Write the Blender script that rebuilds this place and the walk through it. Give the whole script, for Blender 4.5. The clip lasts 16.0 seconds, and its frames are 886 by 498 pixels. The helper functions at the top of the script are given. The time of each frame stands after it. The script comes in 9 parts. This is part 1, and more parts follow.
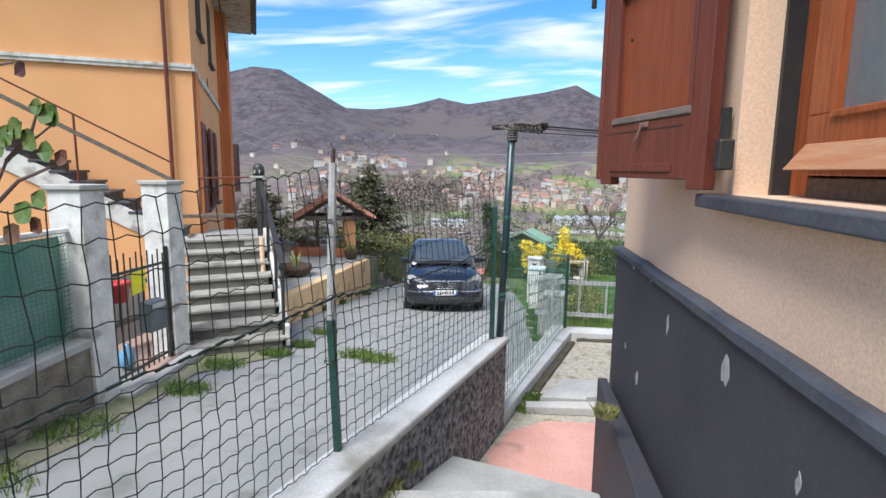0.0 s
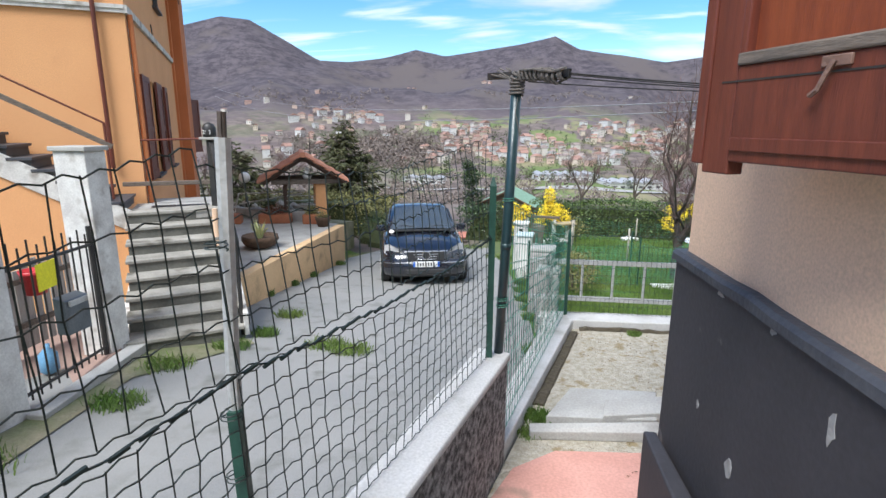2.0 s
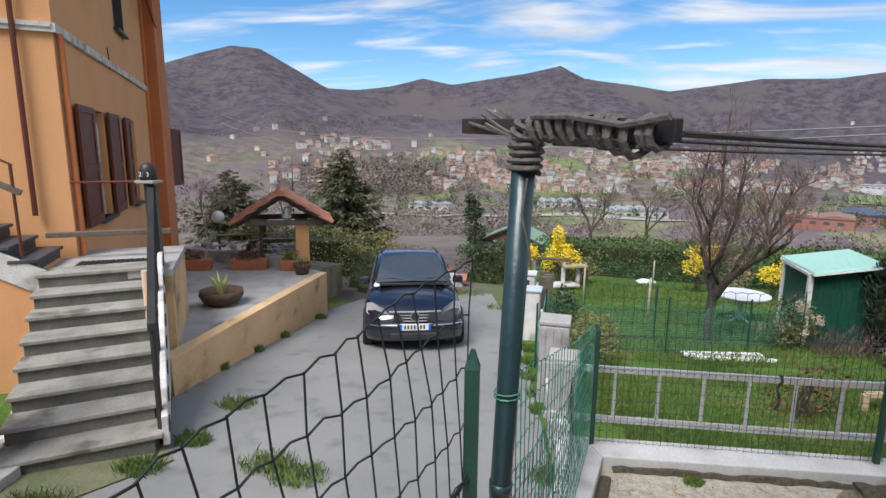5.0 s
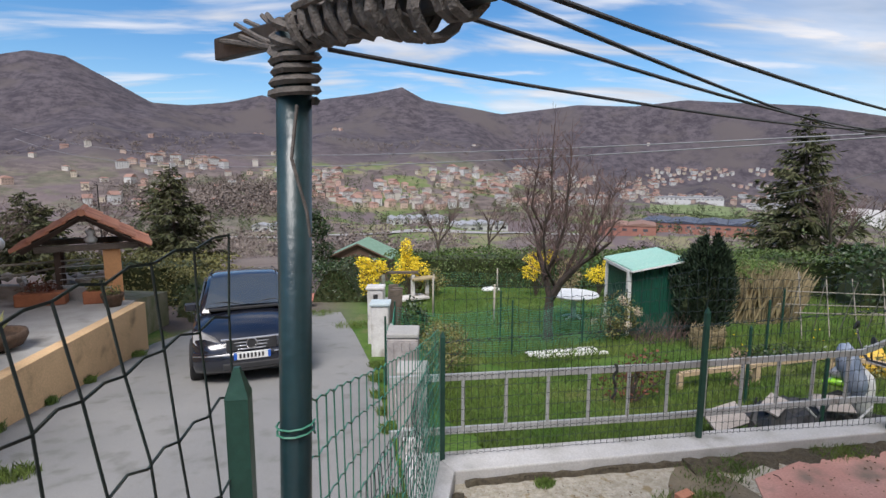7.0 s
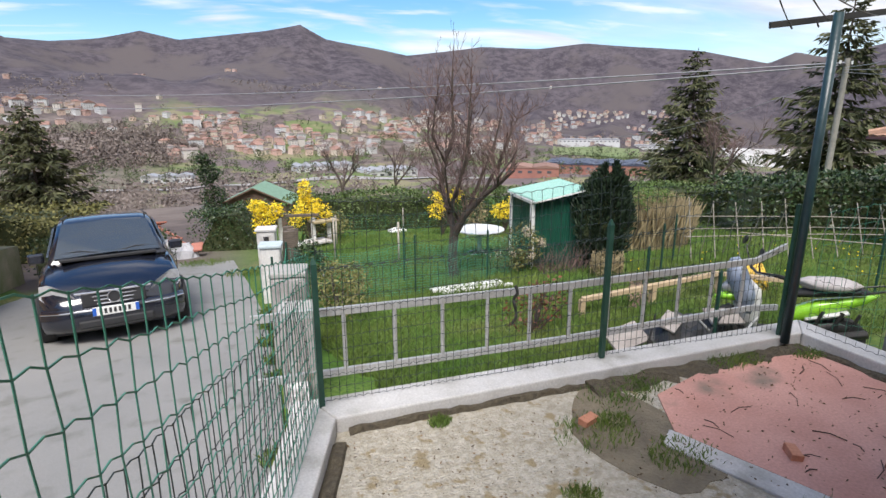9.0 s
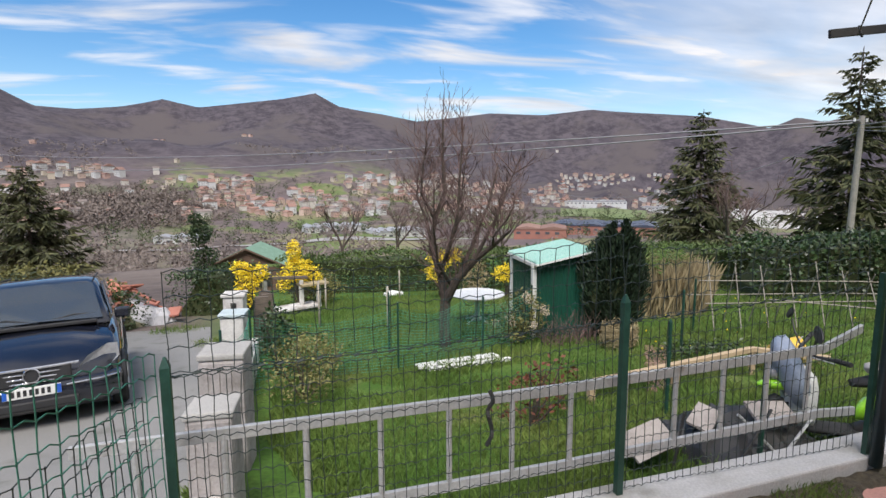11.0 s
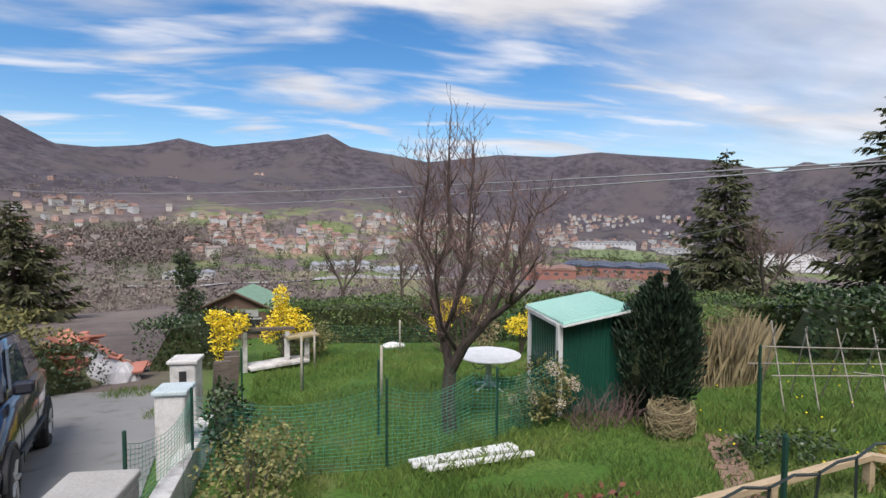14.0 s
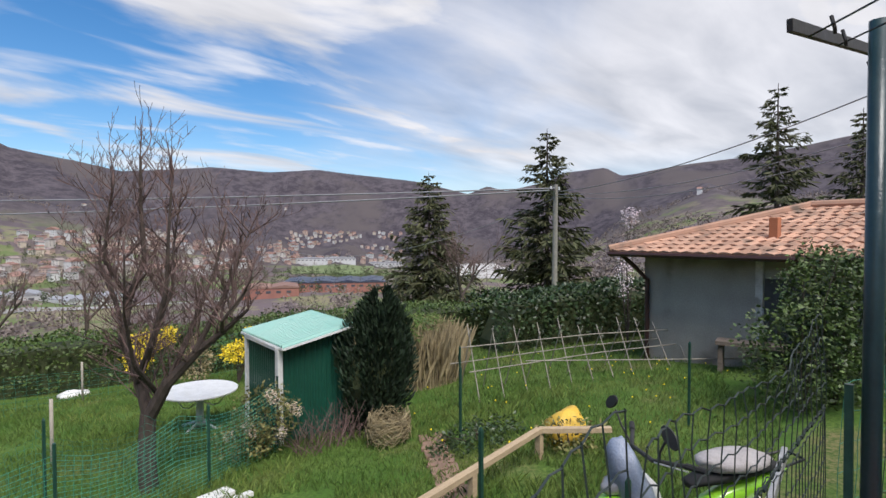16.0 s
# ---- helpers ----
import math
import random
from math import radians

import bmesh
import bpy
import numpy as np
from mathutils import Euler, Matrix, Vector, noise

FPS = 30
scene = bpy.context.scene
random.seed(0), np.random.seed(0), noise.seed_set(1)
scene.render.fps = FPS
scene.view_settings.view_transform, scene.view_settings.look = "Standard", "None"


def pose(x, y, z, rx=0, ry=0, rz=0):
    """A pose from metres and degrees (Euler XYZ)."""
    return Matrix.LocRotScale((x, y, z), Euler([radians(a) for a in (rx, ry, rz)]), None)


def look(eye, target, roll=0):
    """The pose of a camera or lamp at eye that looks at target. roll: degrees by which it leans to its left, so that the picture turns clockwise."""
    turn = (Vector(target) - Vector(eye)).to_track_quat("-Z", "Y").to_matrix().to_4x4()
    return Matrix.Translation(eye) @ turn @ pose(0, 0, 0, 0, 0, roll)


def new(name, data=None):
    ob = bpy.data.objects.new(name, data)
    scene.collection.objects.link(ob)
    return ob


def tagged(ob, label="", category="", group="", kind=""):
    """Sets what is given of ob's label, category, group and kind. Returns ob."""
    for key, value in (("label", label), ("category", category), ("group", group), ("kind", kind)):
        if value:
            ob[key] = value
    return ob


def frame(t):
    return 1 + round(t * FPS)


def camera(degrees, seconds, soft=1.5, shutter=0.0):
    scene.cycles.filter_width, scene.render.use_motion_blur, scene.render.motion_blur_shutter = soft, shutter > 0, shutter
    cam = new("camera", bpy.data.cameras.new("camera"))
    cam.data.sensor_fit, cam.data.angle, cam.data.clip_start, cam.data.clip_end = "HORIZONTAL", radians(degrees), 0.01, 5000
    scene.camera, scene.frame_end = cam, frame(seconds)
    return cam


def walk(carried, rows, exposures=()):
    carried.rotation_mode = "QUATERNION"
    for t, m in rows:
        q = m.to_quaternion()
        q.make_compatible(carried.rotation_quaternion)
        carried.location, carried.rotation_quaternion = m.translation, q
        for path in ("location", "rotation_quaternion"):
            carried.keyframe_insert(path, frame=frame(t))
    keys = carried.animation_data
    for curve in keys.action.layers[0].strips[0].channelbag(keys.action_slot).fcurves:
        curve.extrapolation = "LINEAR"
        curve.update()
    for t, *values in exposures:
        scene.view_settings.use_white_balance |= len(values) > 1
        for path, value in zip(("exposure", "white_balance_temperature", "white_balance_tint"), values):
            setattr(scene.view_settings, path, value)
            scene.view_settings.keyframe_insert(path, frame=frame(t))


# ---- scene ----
cam = camera(79.4, 16.0)
EXPOSURES = [(0, 0.68, 6150, 8), (3, 0.62, 6200, 8), (5.5, 0.2, 6450, 12), (7, 0.13, 6500, 13), (8, 0.4, 6550, 13), (9, 0.48, 6600, 12), (12.5, 0.12, 6650, 12), (13.5, 0.2, 6600, 14), (14.7, 0.08, 6550, 13), (16, 0.12, 6500, 13)]
PATH = [
    (0, (0.65, -0.476, 1.971), (0.363, 1.482, 1.677), 0.7),
    (0.5, (0.602, -0.29, 1.915), (0.363, 1.665, 1.567), 0.6),
    (1, (0.602, -0.076, 1.953), (0.393, 1.872, 1.553), 0.5),
    (1.5, (0.556, 0.289, 1.993), (0.355, 2.231, 1.559), 0.4),
    (2, (0.492, 0.546, 2.027), (0.286, 2.483, 1.574), 0.3),
    (2.5, (0.478, 0.903, 2.047), (0.259, 2.836, 1.583), 0.3),
    (3, (0.467, 1.281, 2.067), (0.231, 3.209, 1.591), -0.0),
    (3.2, (0.448, 1.414, 2.098), (0.209, 3.336, 1.602), 0.1),
    (5.3, (0.549, 2.328, 2.233), (0.327, 4.29, 1.915), 0.8),
    (5.5, (0.566, 2.369, 2.236), (0.394, 4.341, 1.947), 0.7),
    (6, (0.594, 2.458, 2.212), (0.57, 4.444, 1.977), 0.5),
    (6.5, (0.609, 2.545, 2.171), (0.765, 4.527, 1.948), 0.2),
    (7, (0.654, 2.61, 2.072), (0.975, 4.563, 1.784), 0.2),
    (7.5, (0.79, 2.709, 1.928), (1.25, 4.606, 1.491), -0.2),
    (8, (0.85, 2.798, 1.879), (1.395, 4.625, 1.275), 0.1),
    (8.5, (0.915, 2.91, 1.814), (1.505, 4.713, 1.183), -0.0),
    (9, (0.977, 3.095, 1.763), (1.608, 4.93, 1.278), -0.2),
    (9.5, (1.126, 3.267, 1.663), (1.772, 5.124, 1.296), -0.2),
    (9.7, (1.169, 3.333, 1.644), (1.82, 5.194, 1.31), -0.4),
    (11.8, (1.847, 4.45, 1.613), (2.415, 6.351, 1.357), 0.2),
    (12, (1.874, 4.554, 1.593), (2.429, 6.457, 1.329), 0.3),
    (12.5, (1.969, 4.875, 1.566), (2.499, 6.782, 1.281), 0.2),
    (13, (2.064, 5.159, 1.63), (2.57, 7.074, 1.349), 0.2),
    (13.5, (2.11, 5.436, 1.635), (2.617, 7.362, 1.446), 0.2),
    (14, (2.201, 5.637, 1.633), (2.79, 7.544, 1.517), 0.4),
    (14.5, (2.234, 5.717, 1.633), (3.027, 7.551, 1.555), 0.2),
    (15, (2.262, 5.755, 1.645), (3.271, 7.481, 1.585), 0.1),
    (15.5, (2.296, 5.773, 1.639), (3.524, 7.351, 1.588), -0.1),
    (16, (2.338, 5.739, 1.666), (3.785, 7.118, 1.614), -0.1),
]
walk(cam, [(t, look(eye, target, roll)) for t, eye, target, roll in PATH], EXPOSURES)
SUN_EL, SUN_AZ, SUN, SKY = 56, 206, 3.6, 0.15

# ---------------- world, sun ----------------
def setup_world():
    w = bpy.data.worlds.new("world")
    scene.world = w
    w.use_nodes = True
    nt = w.node_tree
    nt.nodes.clear()
    out = nt.nodes.new("ShaderNodeOutputWorld")
    sky = nt.nodes.new("ShaderNodeTexSky")
    sky.sky_type, sky.sun_disc = "NISHITA", False
    sky.sun_elevation, sky.sun_rotation = radians(SUN_EL), radians(SUN_AZ)
    sky.altitude, sky.air_density, sky.dust_density, sky.ozone_density = 300, 1.0, 0.6, 2.0
    tc = nt.nodes.new("ShaderNodeTexCoord")
    sep = nt.nodes.new("ShaderNodeSeparateXYZ")
    nt.links.new(tc.outputs["Generated"], sep.inputs[0])

    def m(op, a, b=None, c=None):
        n = nt.nodes.new("ShaderNodeMath")
        n.operation = op
        for i, v in enumerate((a, b, c)):
            if v is None:
                continue
            if isinstance(v, (int, float)):
                n.inputs[i].default_value = v
            else:
                nt.links.new(v, n.inputs[i])
        return n.outputs[0]
    zc = m("MAXIMUM", sep.outputs[2], 0.02)
    zz = m("ADD", zc, 0.10)
    u, v = m("DIVIDE", sep.outputs[0], zz), m("DIVIDE", sep.outputs[1], zz)
    comb = nt.nodes.new("ShaderNodeCombineXYZ")
    nt.links.new(u, comb.inputs[0])
    nt.links.new(v, comb.inputs[1])

    def cloud(scale, sx, sy, rot, lo, hi, detail, dist, off):
        mp = nt.nodes.new("ShaderNodeMapping")
        mp.inputs["Scale"].default_value = (sx, sy, 1)
        mp.inputs["Rotation"].default_value = (0, 0, radians(rot))
        mp.inputs["Location"].default_value = (off, off * 0.7, 0)
        nt.links.new(comb.outputs[0], mp.inputs[0])
        nz = nt.nodes.new("ShaderNodeTexNoise")
        nz.inputs["Scale"].default_value, nz.inputs["Detail"].default_value = scale, detail
        nz.inputs["Roughness"].default_value, nz.inputs["Distortion"].default_value = 0.5, dist
        nt.links.new(mp.outputs[0], nz.inputs["Vector"])
        r = nt.nodes.new("ShaderNodeMapRange")
        r.interpolation_type = "SMOOTHSTEP"
        r.inputs["From Min"].default_value, r.inputs["From Max"].default_value = lo, hi
        nt.links.new(nz.outputs["Fac"], r.inputs["Value"])
        return r.outputs[0], nz.outputs["Fac"]
    c1, f1 = cloud(1.05, 0.62, 1.2, 12, 0.49, 0.66, 7, 0.6, 3.1)
    c2, f2 = cloud(2.6, 0.5, 1.3, 20, 0.50, 0.74, 5, 0.3, 7.7)
    # the cloud cover thickens towards the east side of the sky
    east = nt.nodes.new("ShaderNodeMapRange")
    east.interpolation_type = "SMOOTHSTEP"
    az = m("ADD", m("MULTIPLY", sep.outputs[0], 0.9), m("MULTIPLY", sep.outputs[1], -0.42))
    east.inputs["From Min"].default_value, east.inputs["From Max"].default_value = 0.0, 0.62
    nt.links.new(m("ADD", az, m("MULTIPLY", m("SUBTRACT", f1, 0.5), 0.9)), east.inputs["Value"])
    hi = nt.nodes.new("ShaderNodeMapRange")
    hi.interpolation_type = "SMOOTHSTEP"
    hi.inputs["From Min"].default_value, hi.inputs["From Max"].default_value = 0.03, 0.16
    nt.links.new(sep.outputs[2], hi.inputs["Value"])
    both = m("MAXIMUM", m("MAXIMUM", c1, m("MULTIPLY", c2, 0.7)), m("MULTIPLY", east.outputs[0], 0.92))
    cover = m("MULTIPLY", both, hi.outputs[0])
    tint = nt.nodes.new("ShaderNodeMixRGB")
    tint.inputs[1].default_value = (2.3, 2.5, 2.85, 1)
    tint.inputs[2].default_value = (5.9, 5.95, 6.1, 1)
    nt.links.new(m("MULTIPLY", f2, 1.3), tint.inputs[0])
    mix = nt.nodes.new("ShaderNodeMixRGB")
    nt.links.new(cover, mix.inputs[0])
    deep = nt.nodes.new("ShaderNodeHueSaturation")
    deep.inputs["Saturation"].default_value, deep.inputs["Value"].default_value = 1.35, 0.92
    nt.links.new(sky.outputs[0], deep.inputs["Color"])
    nt.links.new(deep.outputs[0], mix.inputs[1])
    nt.links.new(tint.outputs[0], mix.inputs[2])
    bg = nt.nodes.new("ShaderNodeBackground")
    bg.inputs["Strength"].default_value = SKY
    nt.links.new(mix.outputs[0], bg.inputs["Color"])
    nt.links.new(bg.outputs[0], out.inputs["Surface"])
    sun = new("sun", bpy.data.lights.new("sun", "SUN"))
    sun.data.energy, sun.data.angle, sun.data.color = SUN, radians(28), (1.0, 0.965, 0.91)
    el, a = radians(SUN_EL), radians(SUN_AZ)
    d = Vector((math.sin(a) * math.cos(el), math.cos(a) * math.cos(el), math.sin(el)))
    sun.rotation_euler = (-d).to_track_quat("-Z", "Y").to_euler()
    sun.location = d * 50


setup_world()


# ---------------- materials ----------------
def mat(name, col, col2=None, rough=0.8, metal=0.0, scale=6.0, fine=60.0, bump=0.3, dist=0.01, amount=0.5,
        stain=None, stain_scale=1.2, stain_lo=0.55, stain_hi=0.75, spec=0.5, stretch=(1, 1, 1), rnd=0.0, island=0.0, coat=0.0, alpha=None):
    """A plain surface: two colours mixed by coarse noise, fine grain, optional stain, bump."""
    ma = bpy.data.materials.new(name)
    ma.use_nodes = True
    nt = ma.node_tree
    b = nt.nodes["Principled BSDF"]
    L = nt.links.new
    tc = nt.nodes.new("ShaderNodeTexCoord")
    mp = nt.nodes.new("ShaderNodeMapping")
    mp.inputs["Scale"].default_value = stretch
    L(tc.outputs["Object"], mp.inputs[0])

    def nz(s, d=4):
        n = nt.nodes.new("ShaderNodeTexNoise")
        n.inputs["Scale"].default_value, n.inputs["Detail"].default_value = s, d
        L(mp.outputs[0], n.inputs["Vector"])
        return n.outputs["Fac"]
    col2 = col2 or tuple(c * 0.72 for c in col)
    a, f = nz(scale), nz(fine, 3)
    mx = nt.nodes.new("ShaderNodeMixRGB")
    mx.inputs[1].default_value, mx.inputs[2].default_value = (*col, 1), (*col2, 1)
    mr = nt.nodes.new("ShaderNodeMapRange")
    mr.inputs["From Min"].default_value, mr.inputs["From Max"].default_value = 0.5 - 0.5 * (1 - amount) * 0.5 - 0.06, 0.5 + 0.5 * (1 - amount) * 0.5 + 0.06
    L(a, mr.inputs["Value"])
    L(mr.outputs[0], mx.inputs[0])
    last = mx.outputs[0]
    hs = nt.nodes.new("ShaderNodeHueSaturation")
    L(last, hs.inputs["Color"])
    v = nt.nodes.new("ShaderNodeMapRange")
    v.inputs["To Min"].default_value, v.inputs["To Max"].default_value = 0.72, 1.28
    L(f, v.inputs["Value"])
    val = v.outputs[0]
    if rnd or island:
        src = nt.nodes.new("ShaderNodeObjectInfo").outputs["Random"] if rnd else nt.nodes.new("ShaderNodeNewGeometry").outputs["Random Per Island"]
        k = rnd or island
        r = nt.nodes.new("ShaderNodeMapRange")
        r.inputs["To Min"].default_value, r.inputs["To Max"].default_value = 1 - k, 1 + k
        L(src, r.inputs["Value"])
        mm = nt.nodes.new("ShaderNodeMath")
        mm.operation = "MULTIPLY"
        L(val, mm.inputs[0])
        L(r.outputs[0], mm.inputs[1])
        val = mm.outputs[0]
    L(val, hs.inputs["Value"])
    last = hs.outputs[0]
    if stain:
        s = nz(stain_scale, 6)
        sr = nt.nodes.new("ShaderNodeMapRange")
        sr.interpolation_type = "SMOOTHSTEP"
        sr.inputs["From Min"].default_value, sr.inputs["From Max"].default_value = stain_lo, stain_hi
        L(s, sr.inputs["Value"])
        m2 = nt.nodes.new("ShaderNodeMixRGB")
        m2.inputs[2].default_value = (*stain, 1)
        L(sr.outputs[0], m2.inputs[0])
        L(last, m2.inputs[1])
        last = m2.outputs[0]
    L(last, b.inputs["Base Color"])
    b.inputs["Metallic"].default_value = metal
    b.inputs["Specular IOR Level"].default_value = spec
    b.inputs["Coat Weight"].default_value = coat
    rr = nt.nodes.new("ShaderNodeMapRange")
    rr.inputs["To Min"].default_value, rr.inputs["To Max"].default_value = max(0.02, rough - 0.12), min(1, rough + 0.12)
    L(a, rr.inputs["Value"])
    L(rr.outputs[0], b.inputs["Roughness"])
    if bump:
        ad = nt.nodes.new("ShaderNodeMath")
        ad.operation = "ADD"
        L(a, ad.inputs[0])
        L(f, ad.inputs[1])
        bp = nt.nodes.new("ShaderNodeBump")
        bp.inputs["Strength"].default_value, bp.inputs["Distance"].default_value = bump, dist
        L(ad.outputs[0], bp.inputs["Height"])
        L(bp.outputs[0], b.inputs["Normal"])
    return ma


def glass_mat(name, tint=(0.8, 0.9, 0.9), rough=0.03, clear=0.5):
    ma = bpy.data.materials.new(name)
    ma.use_nodes = True
    b = ma.node_tree.nodes["Principled BSDF"]
    b.inputs["Base Color"].default_value = (*tint, 1)
    b.inputs["Roughness"].default_value = rough
    b.inputs["Transmission Weight"].default_value = clear
    b.inputs["IOR"].default_value = 1.45
    return ma


# ---------------- mesh helpers ----------------
def empty(name, loc=(0, 0, 0), rz=0.0):
    e = new(name)
    e.location = loc
    e.rotation_euler = (0, 0, radians(rz))
    e.empty_display_size = 0.2
    return e


def finish(name, bm, material, parent=None, label="", smooth=False, bevel=0.0):
    bmesh.ops.recalc_face_normals(bm, faces=bm.faces)
    me = bpy.data.meshes.new(name)
    bm.to_mesh(me)
    bm.free()
    mats = material if isinstance(material, (list, tuple)) else [material]
    for m_ in mats:
        me.materials.append(m_)
    if smooth:
        for p in me.polygons:
            p.use_smooth = True
    ob = new(name, me)
    if bevel:
        md = ob.modifiers.new("bevel", "BEVEL")
        md.width, md.segments, md.limit_method = bevel, 2, "ANGLE"
        md.angle_limit = radians(40)
    if parent:
        ob.parent = parent
    if label:
        tagged(ob, label)
    return ob


def part(name, bm, material, parent, label="", smooth=False, bevel=0.0):
    return finish(name, bm, material, parent, label, smooth, bevel)


def pydata(name, verts, faces, material, parent=None, smooth=False):
    me = bpy.data.meshes.new(name)
    me.from_pydata([tuple(v) for v in verts], [], faces)
    for m_ in (material if isinstance(material, (list, tuple)) else [material]):
        me.materials.append(m_)
    if smooth:
        me.shade_smooth()
    me.update()
    ob = new(name, me)
    if parent:
        ob.parent = parent
    return ob


def add_box(bm, x0, y0, z0, x1, y1, z1, m=None, mi=0):
    vs = [bm.verts.new(m @ Vector(p) if m else p) for p in
          ((x0, y0, z0), (x1, y0, z0), (x1, y1, z0), (x0, y1, z0), (x0, y0, z1), (x1, y0, z1), (x1, y1, z1), (x0, y1, z1))]
    for f in ((3, 2, 1, 0), (4, 5, 6, 7), (0, 1, 5, 4), (1, 2, 6, 5), (2, 3, 7, 6), (3, 0, 4, 7)):
        bm.faces.new([vs[i] for i in f]).material_index = mi
    return vs


def box(x0, y0, z0, x1, y1, z1, m=None):
    bm = bmesh.new()
    add_box(bm, x0, y0, z0, x1, y1, z1, m)
    return bm


def add_tube(bm, pts, r, n=6, r2=None, cap=True, mi=0):
    """A round bar along points; the radius runs from r to r2, or is a list."""
    pts = [Vector(p) for p in pts]
    k = len(pts)
    rs = r if isinstance(r, (list, tuple)) else [r + ((r2 if r2 is not None else r) - r) * i / max(1, k - 1) for i in range(k)]
    rings = []
    d0 = (pts[1] - pts[0]).normalized()
    side = d0.orthogonal().normalized()
    for i, p in enumerate(pts):
        d = (pts[min(i + 1, k - 1)] - pts[max(i - 1, 0)]).normalized()
        side = (side - d * side.dot(d)).normalized() if (side - d * side.dot(d)).length > 1e-5 else d.orthogonal().normalized()
        up = d.cross(side)
        rings.append([bm.verts.new(p + (side * math.cos(2 * math.pi * j / n) + up * math.sin(2 * math.pi * j / n)) * rs[i]) for j in range(n)])
    for a, b in zip(rings, rings[1:]):
        for j in range(n):
            bm.faces.new((a[j], a[(j + 1) % n], b[(j + 1) % n], b[j])).material_index = mi
    if cap and n > 2:
        bm.faces.new(rings[0][::-1]).material_index = mi
        bm.faces.new(rings[-1]).material_index = mi


def tube(pts, r, n=8, r2=None):
    bm = bmesh.new()
    add_tube(bm, pts, r, n, r2)
    return bm


def add_prism(bm, poly, z0, z1, m=None, mi=0):
    """An upright prism over a flat outline; z1 may be a list of heights."""
    z1s = z1 if isinstance(z1, (list, tuple)) else [z1] * len(poly)
    z0s = z0 if isinstance(z0, (list, tuple)) else [z0] * len(poly)
    f = (lambda p: m @ Vector(p)) if m else (lambda p: p)
    a = [bm.verts.new(f((x, y, z))) for (x, y), z in zip(poly, z0s)]
    b = [bm.verts.new(f((x, y, z))) for (x, y), z in zip(poly, z1s)]
    n = len(poly)
    bm.faces.new(a[::-1]).material_index = mi
    bm.faces.new(b).material_index = mi
    for i in range(n):
        bm.faces.new((a[i], a[(i + 1) % n], b[(i + 1) % n], b[i])).material_index = mi


def prism(poly, z0, z1, m=None):
    bm = bmesh.new()
    add_prism(bm, poly, z0, z1, m)
    return bm


def add_loft(bm, rings, close=True, caps=True, mi=0):
    vr = [[bm.verts.new(p) for p in r] for r in rings]
    n = len(vr[0])
    for a, b in zip(vr, vr[1:]):
        for j in range(n if close else n - 1):
            bm.faces.new((a[j], a[(j + 1) % n], b[(j + 1) % n], b[j])).material_index = mi
    if caps:
        bm.faces.new(vr[0][::-1]).material_index = mi
        bm.faces.new(vr[-1]).material_index = mi
    return vr


def lathe(profile, n=24):
    bm = bmesh.new()
    add_loft(bm, [[(r * math.cos(2 * math.pi * j / n), r * math.sin(2 * math.pi * j / n), z) for j in range(n)] for r, z in profile])
    return bm


def roughen(bm, amp, scale, seed=0.0):
    for v in bm.verts:
        v.co += Vector((noise.noise(v.co * scale + Vector((seed, 0, 0))), noise.noise(v.co * scale + Vector((0, seed + 9, 0))), noise.noise(v.co * scale + Vector((0, 5, seed))))) * amp
    return bm


def frame_at(x, y, z=0.0, rz=0.0):
    return Matrix.Translation((x, y, z)) @ Matrix.Rotation(radians(rz), 4, "Z")

# ---------------- the lie of the land ----------------
def lerp(a, b, t):
    return a + (b - a) * t


def sstep(a, b, x):
    t = min(1, max(0, (x - a) / (b - a)))
    return t * t * (3 - 2 * t)


def ground_z(x, y):
    return -0.105 * y


mAsphalt = mat("road_asphalt", (0.215, 0.215, 0.21), (0.27, 0.265, 0.255), rough=0.92, scale=0.9, fine=110, bump=0.7, dist=0.006, amount=0.3, stain=(0.15, 0.15, 0.135), stain_scale=3.1, stain_lo=0.52, stain_hi=0.80)
mConcrete = mat("pale_concrete", (0.42, 0.41, 0.39), (0.33, 0.32, 0.30), rough=0.9, scale=3, fine=70, stain=(0.2, 0.19, 0.17), stain_scale=1.6)
mKerb = mat("whitish_kerb", (0.55, 0.54, 0.53), (0.45, 0.44, 0.42), rough=0.9, scale=4, fine=80, stain=(0.25, 0.24, 0.21), stain_scale=2)
mRough = mat("rough_render", (0.07, 0.07, 0.068), (0.42, 0.41, 0.40), rough=0.95, scale=26, fine=80, bump=1.0, dist=0.04, amount=0.7)
mYard = mat("gravelly_concrete", (0.52, 0.48, 0.40), (0.35, 0.31, 0.235), rough=0.95, scale=26, fine=70, bump=1.0, dist=0.02, stain=(0.30, 0.24, 0.14), stain_scale=9, stain_lo=0.58, stain_hi=0.66)
mRed = mat("red_paving", (0.60, 0.32, 0.26), (0.50, 0.25, 0.20), rough=0.75, scale=2.5, fine=60, bump=0.2, stain=(0.22, 0.17, 0.13), stain_scale=1.7, stain_lo=0.58, stain_hi=0.72)
mPeach = mat("peach_plaster", (0.78, 0.545, 0.38), (0.72, 0.50, 0.34), rough=0.9, scale=1.5, fine=120, bump=0.15, dist=0.004)
mPlinth = mat("dark_slate_plinth", (0.032, 0.031, 0.036), (0.046, 0.043, 0.049), rough=0.65, scale=2.5, fine=50, bump=0.15, stain=(0.17, 0.165, 0.16), stain_scale=5, stain_lo=0.68, stain_hi=0.74)
mSlate = mat("slate", (0.04, 0.043, 0.055), (0.075, 0.078, 0.09), rough=0.6, scale=6, fine=50, bump=0.3)
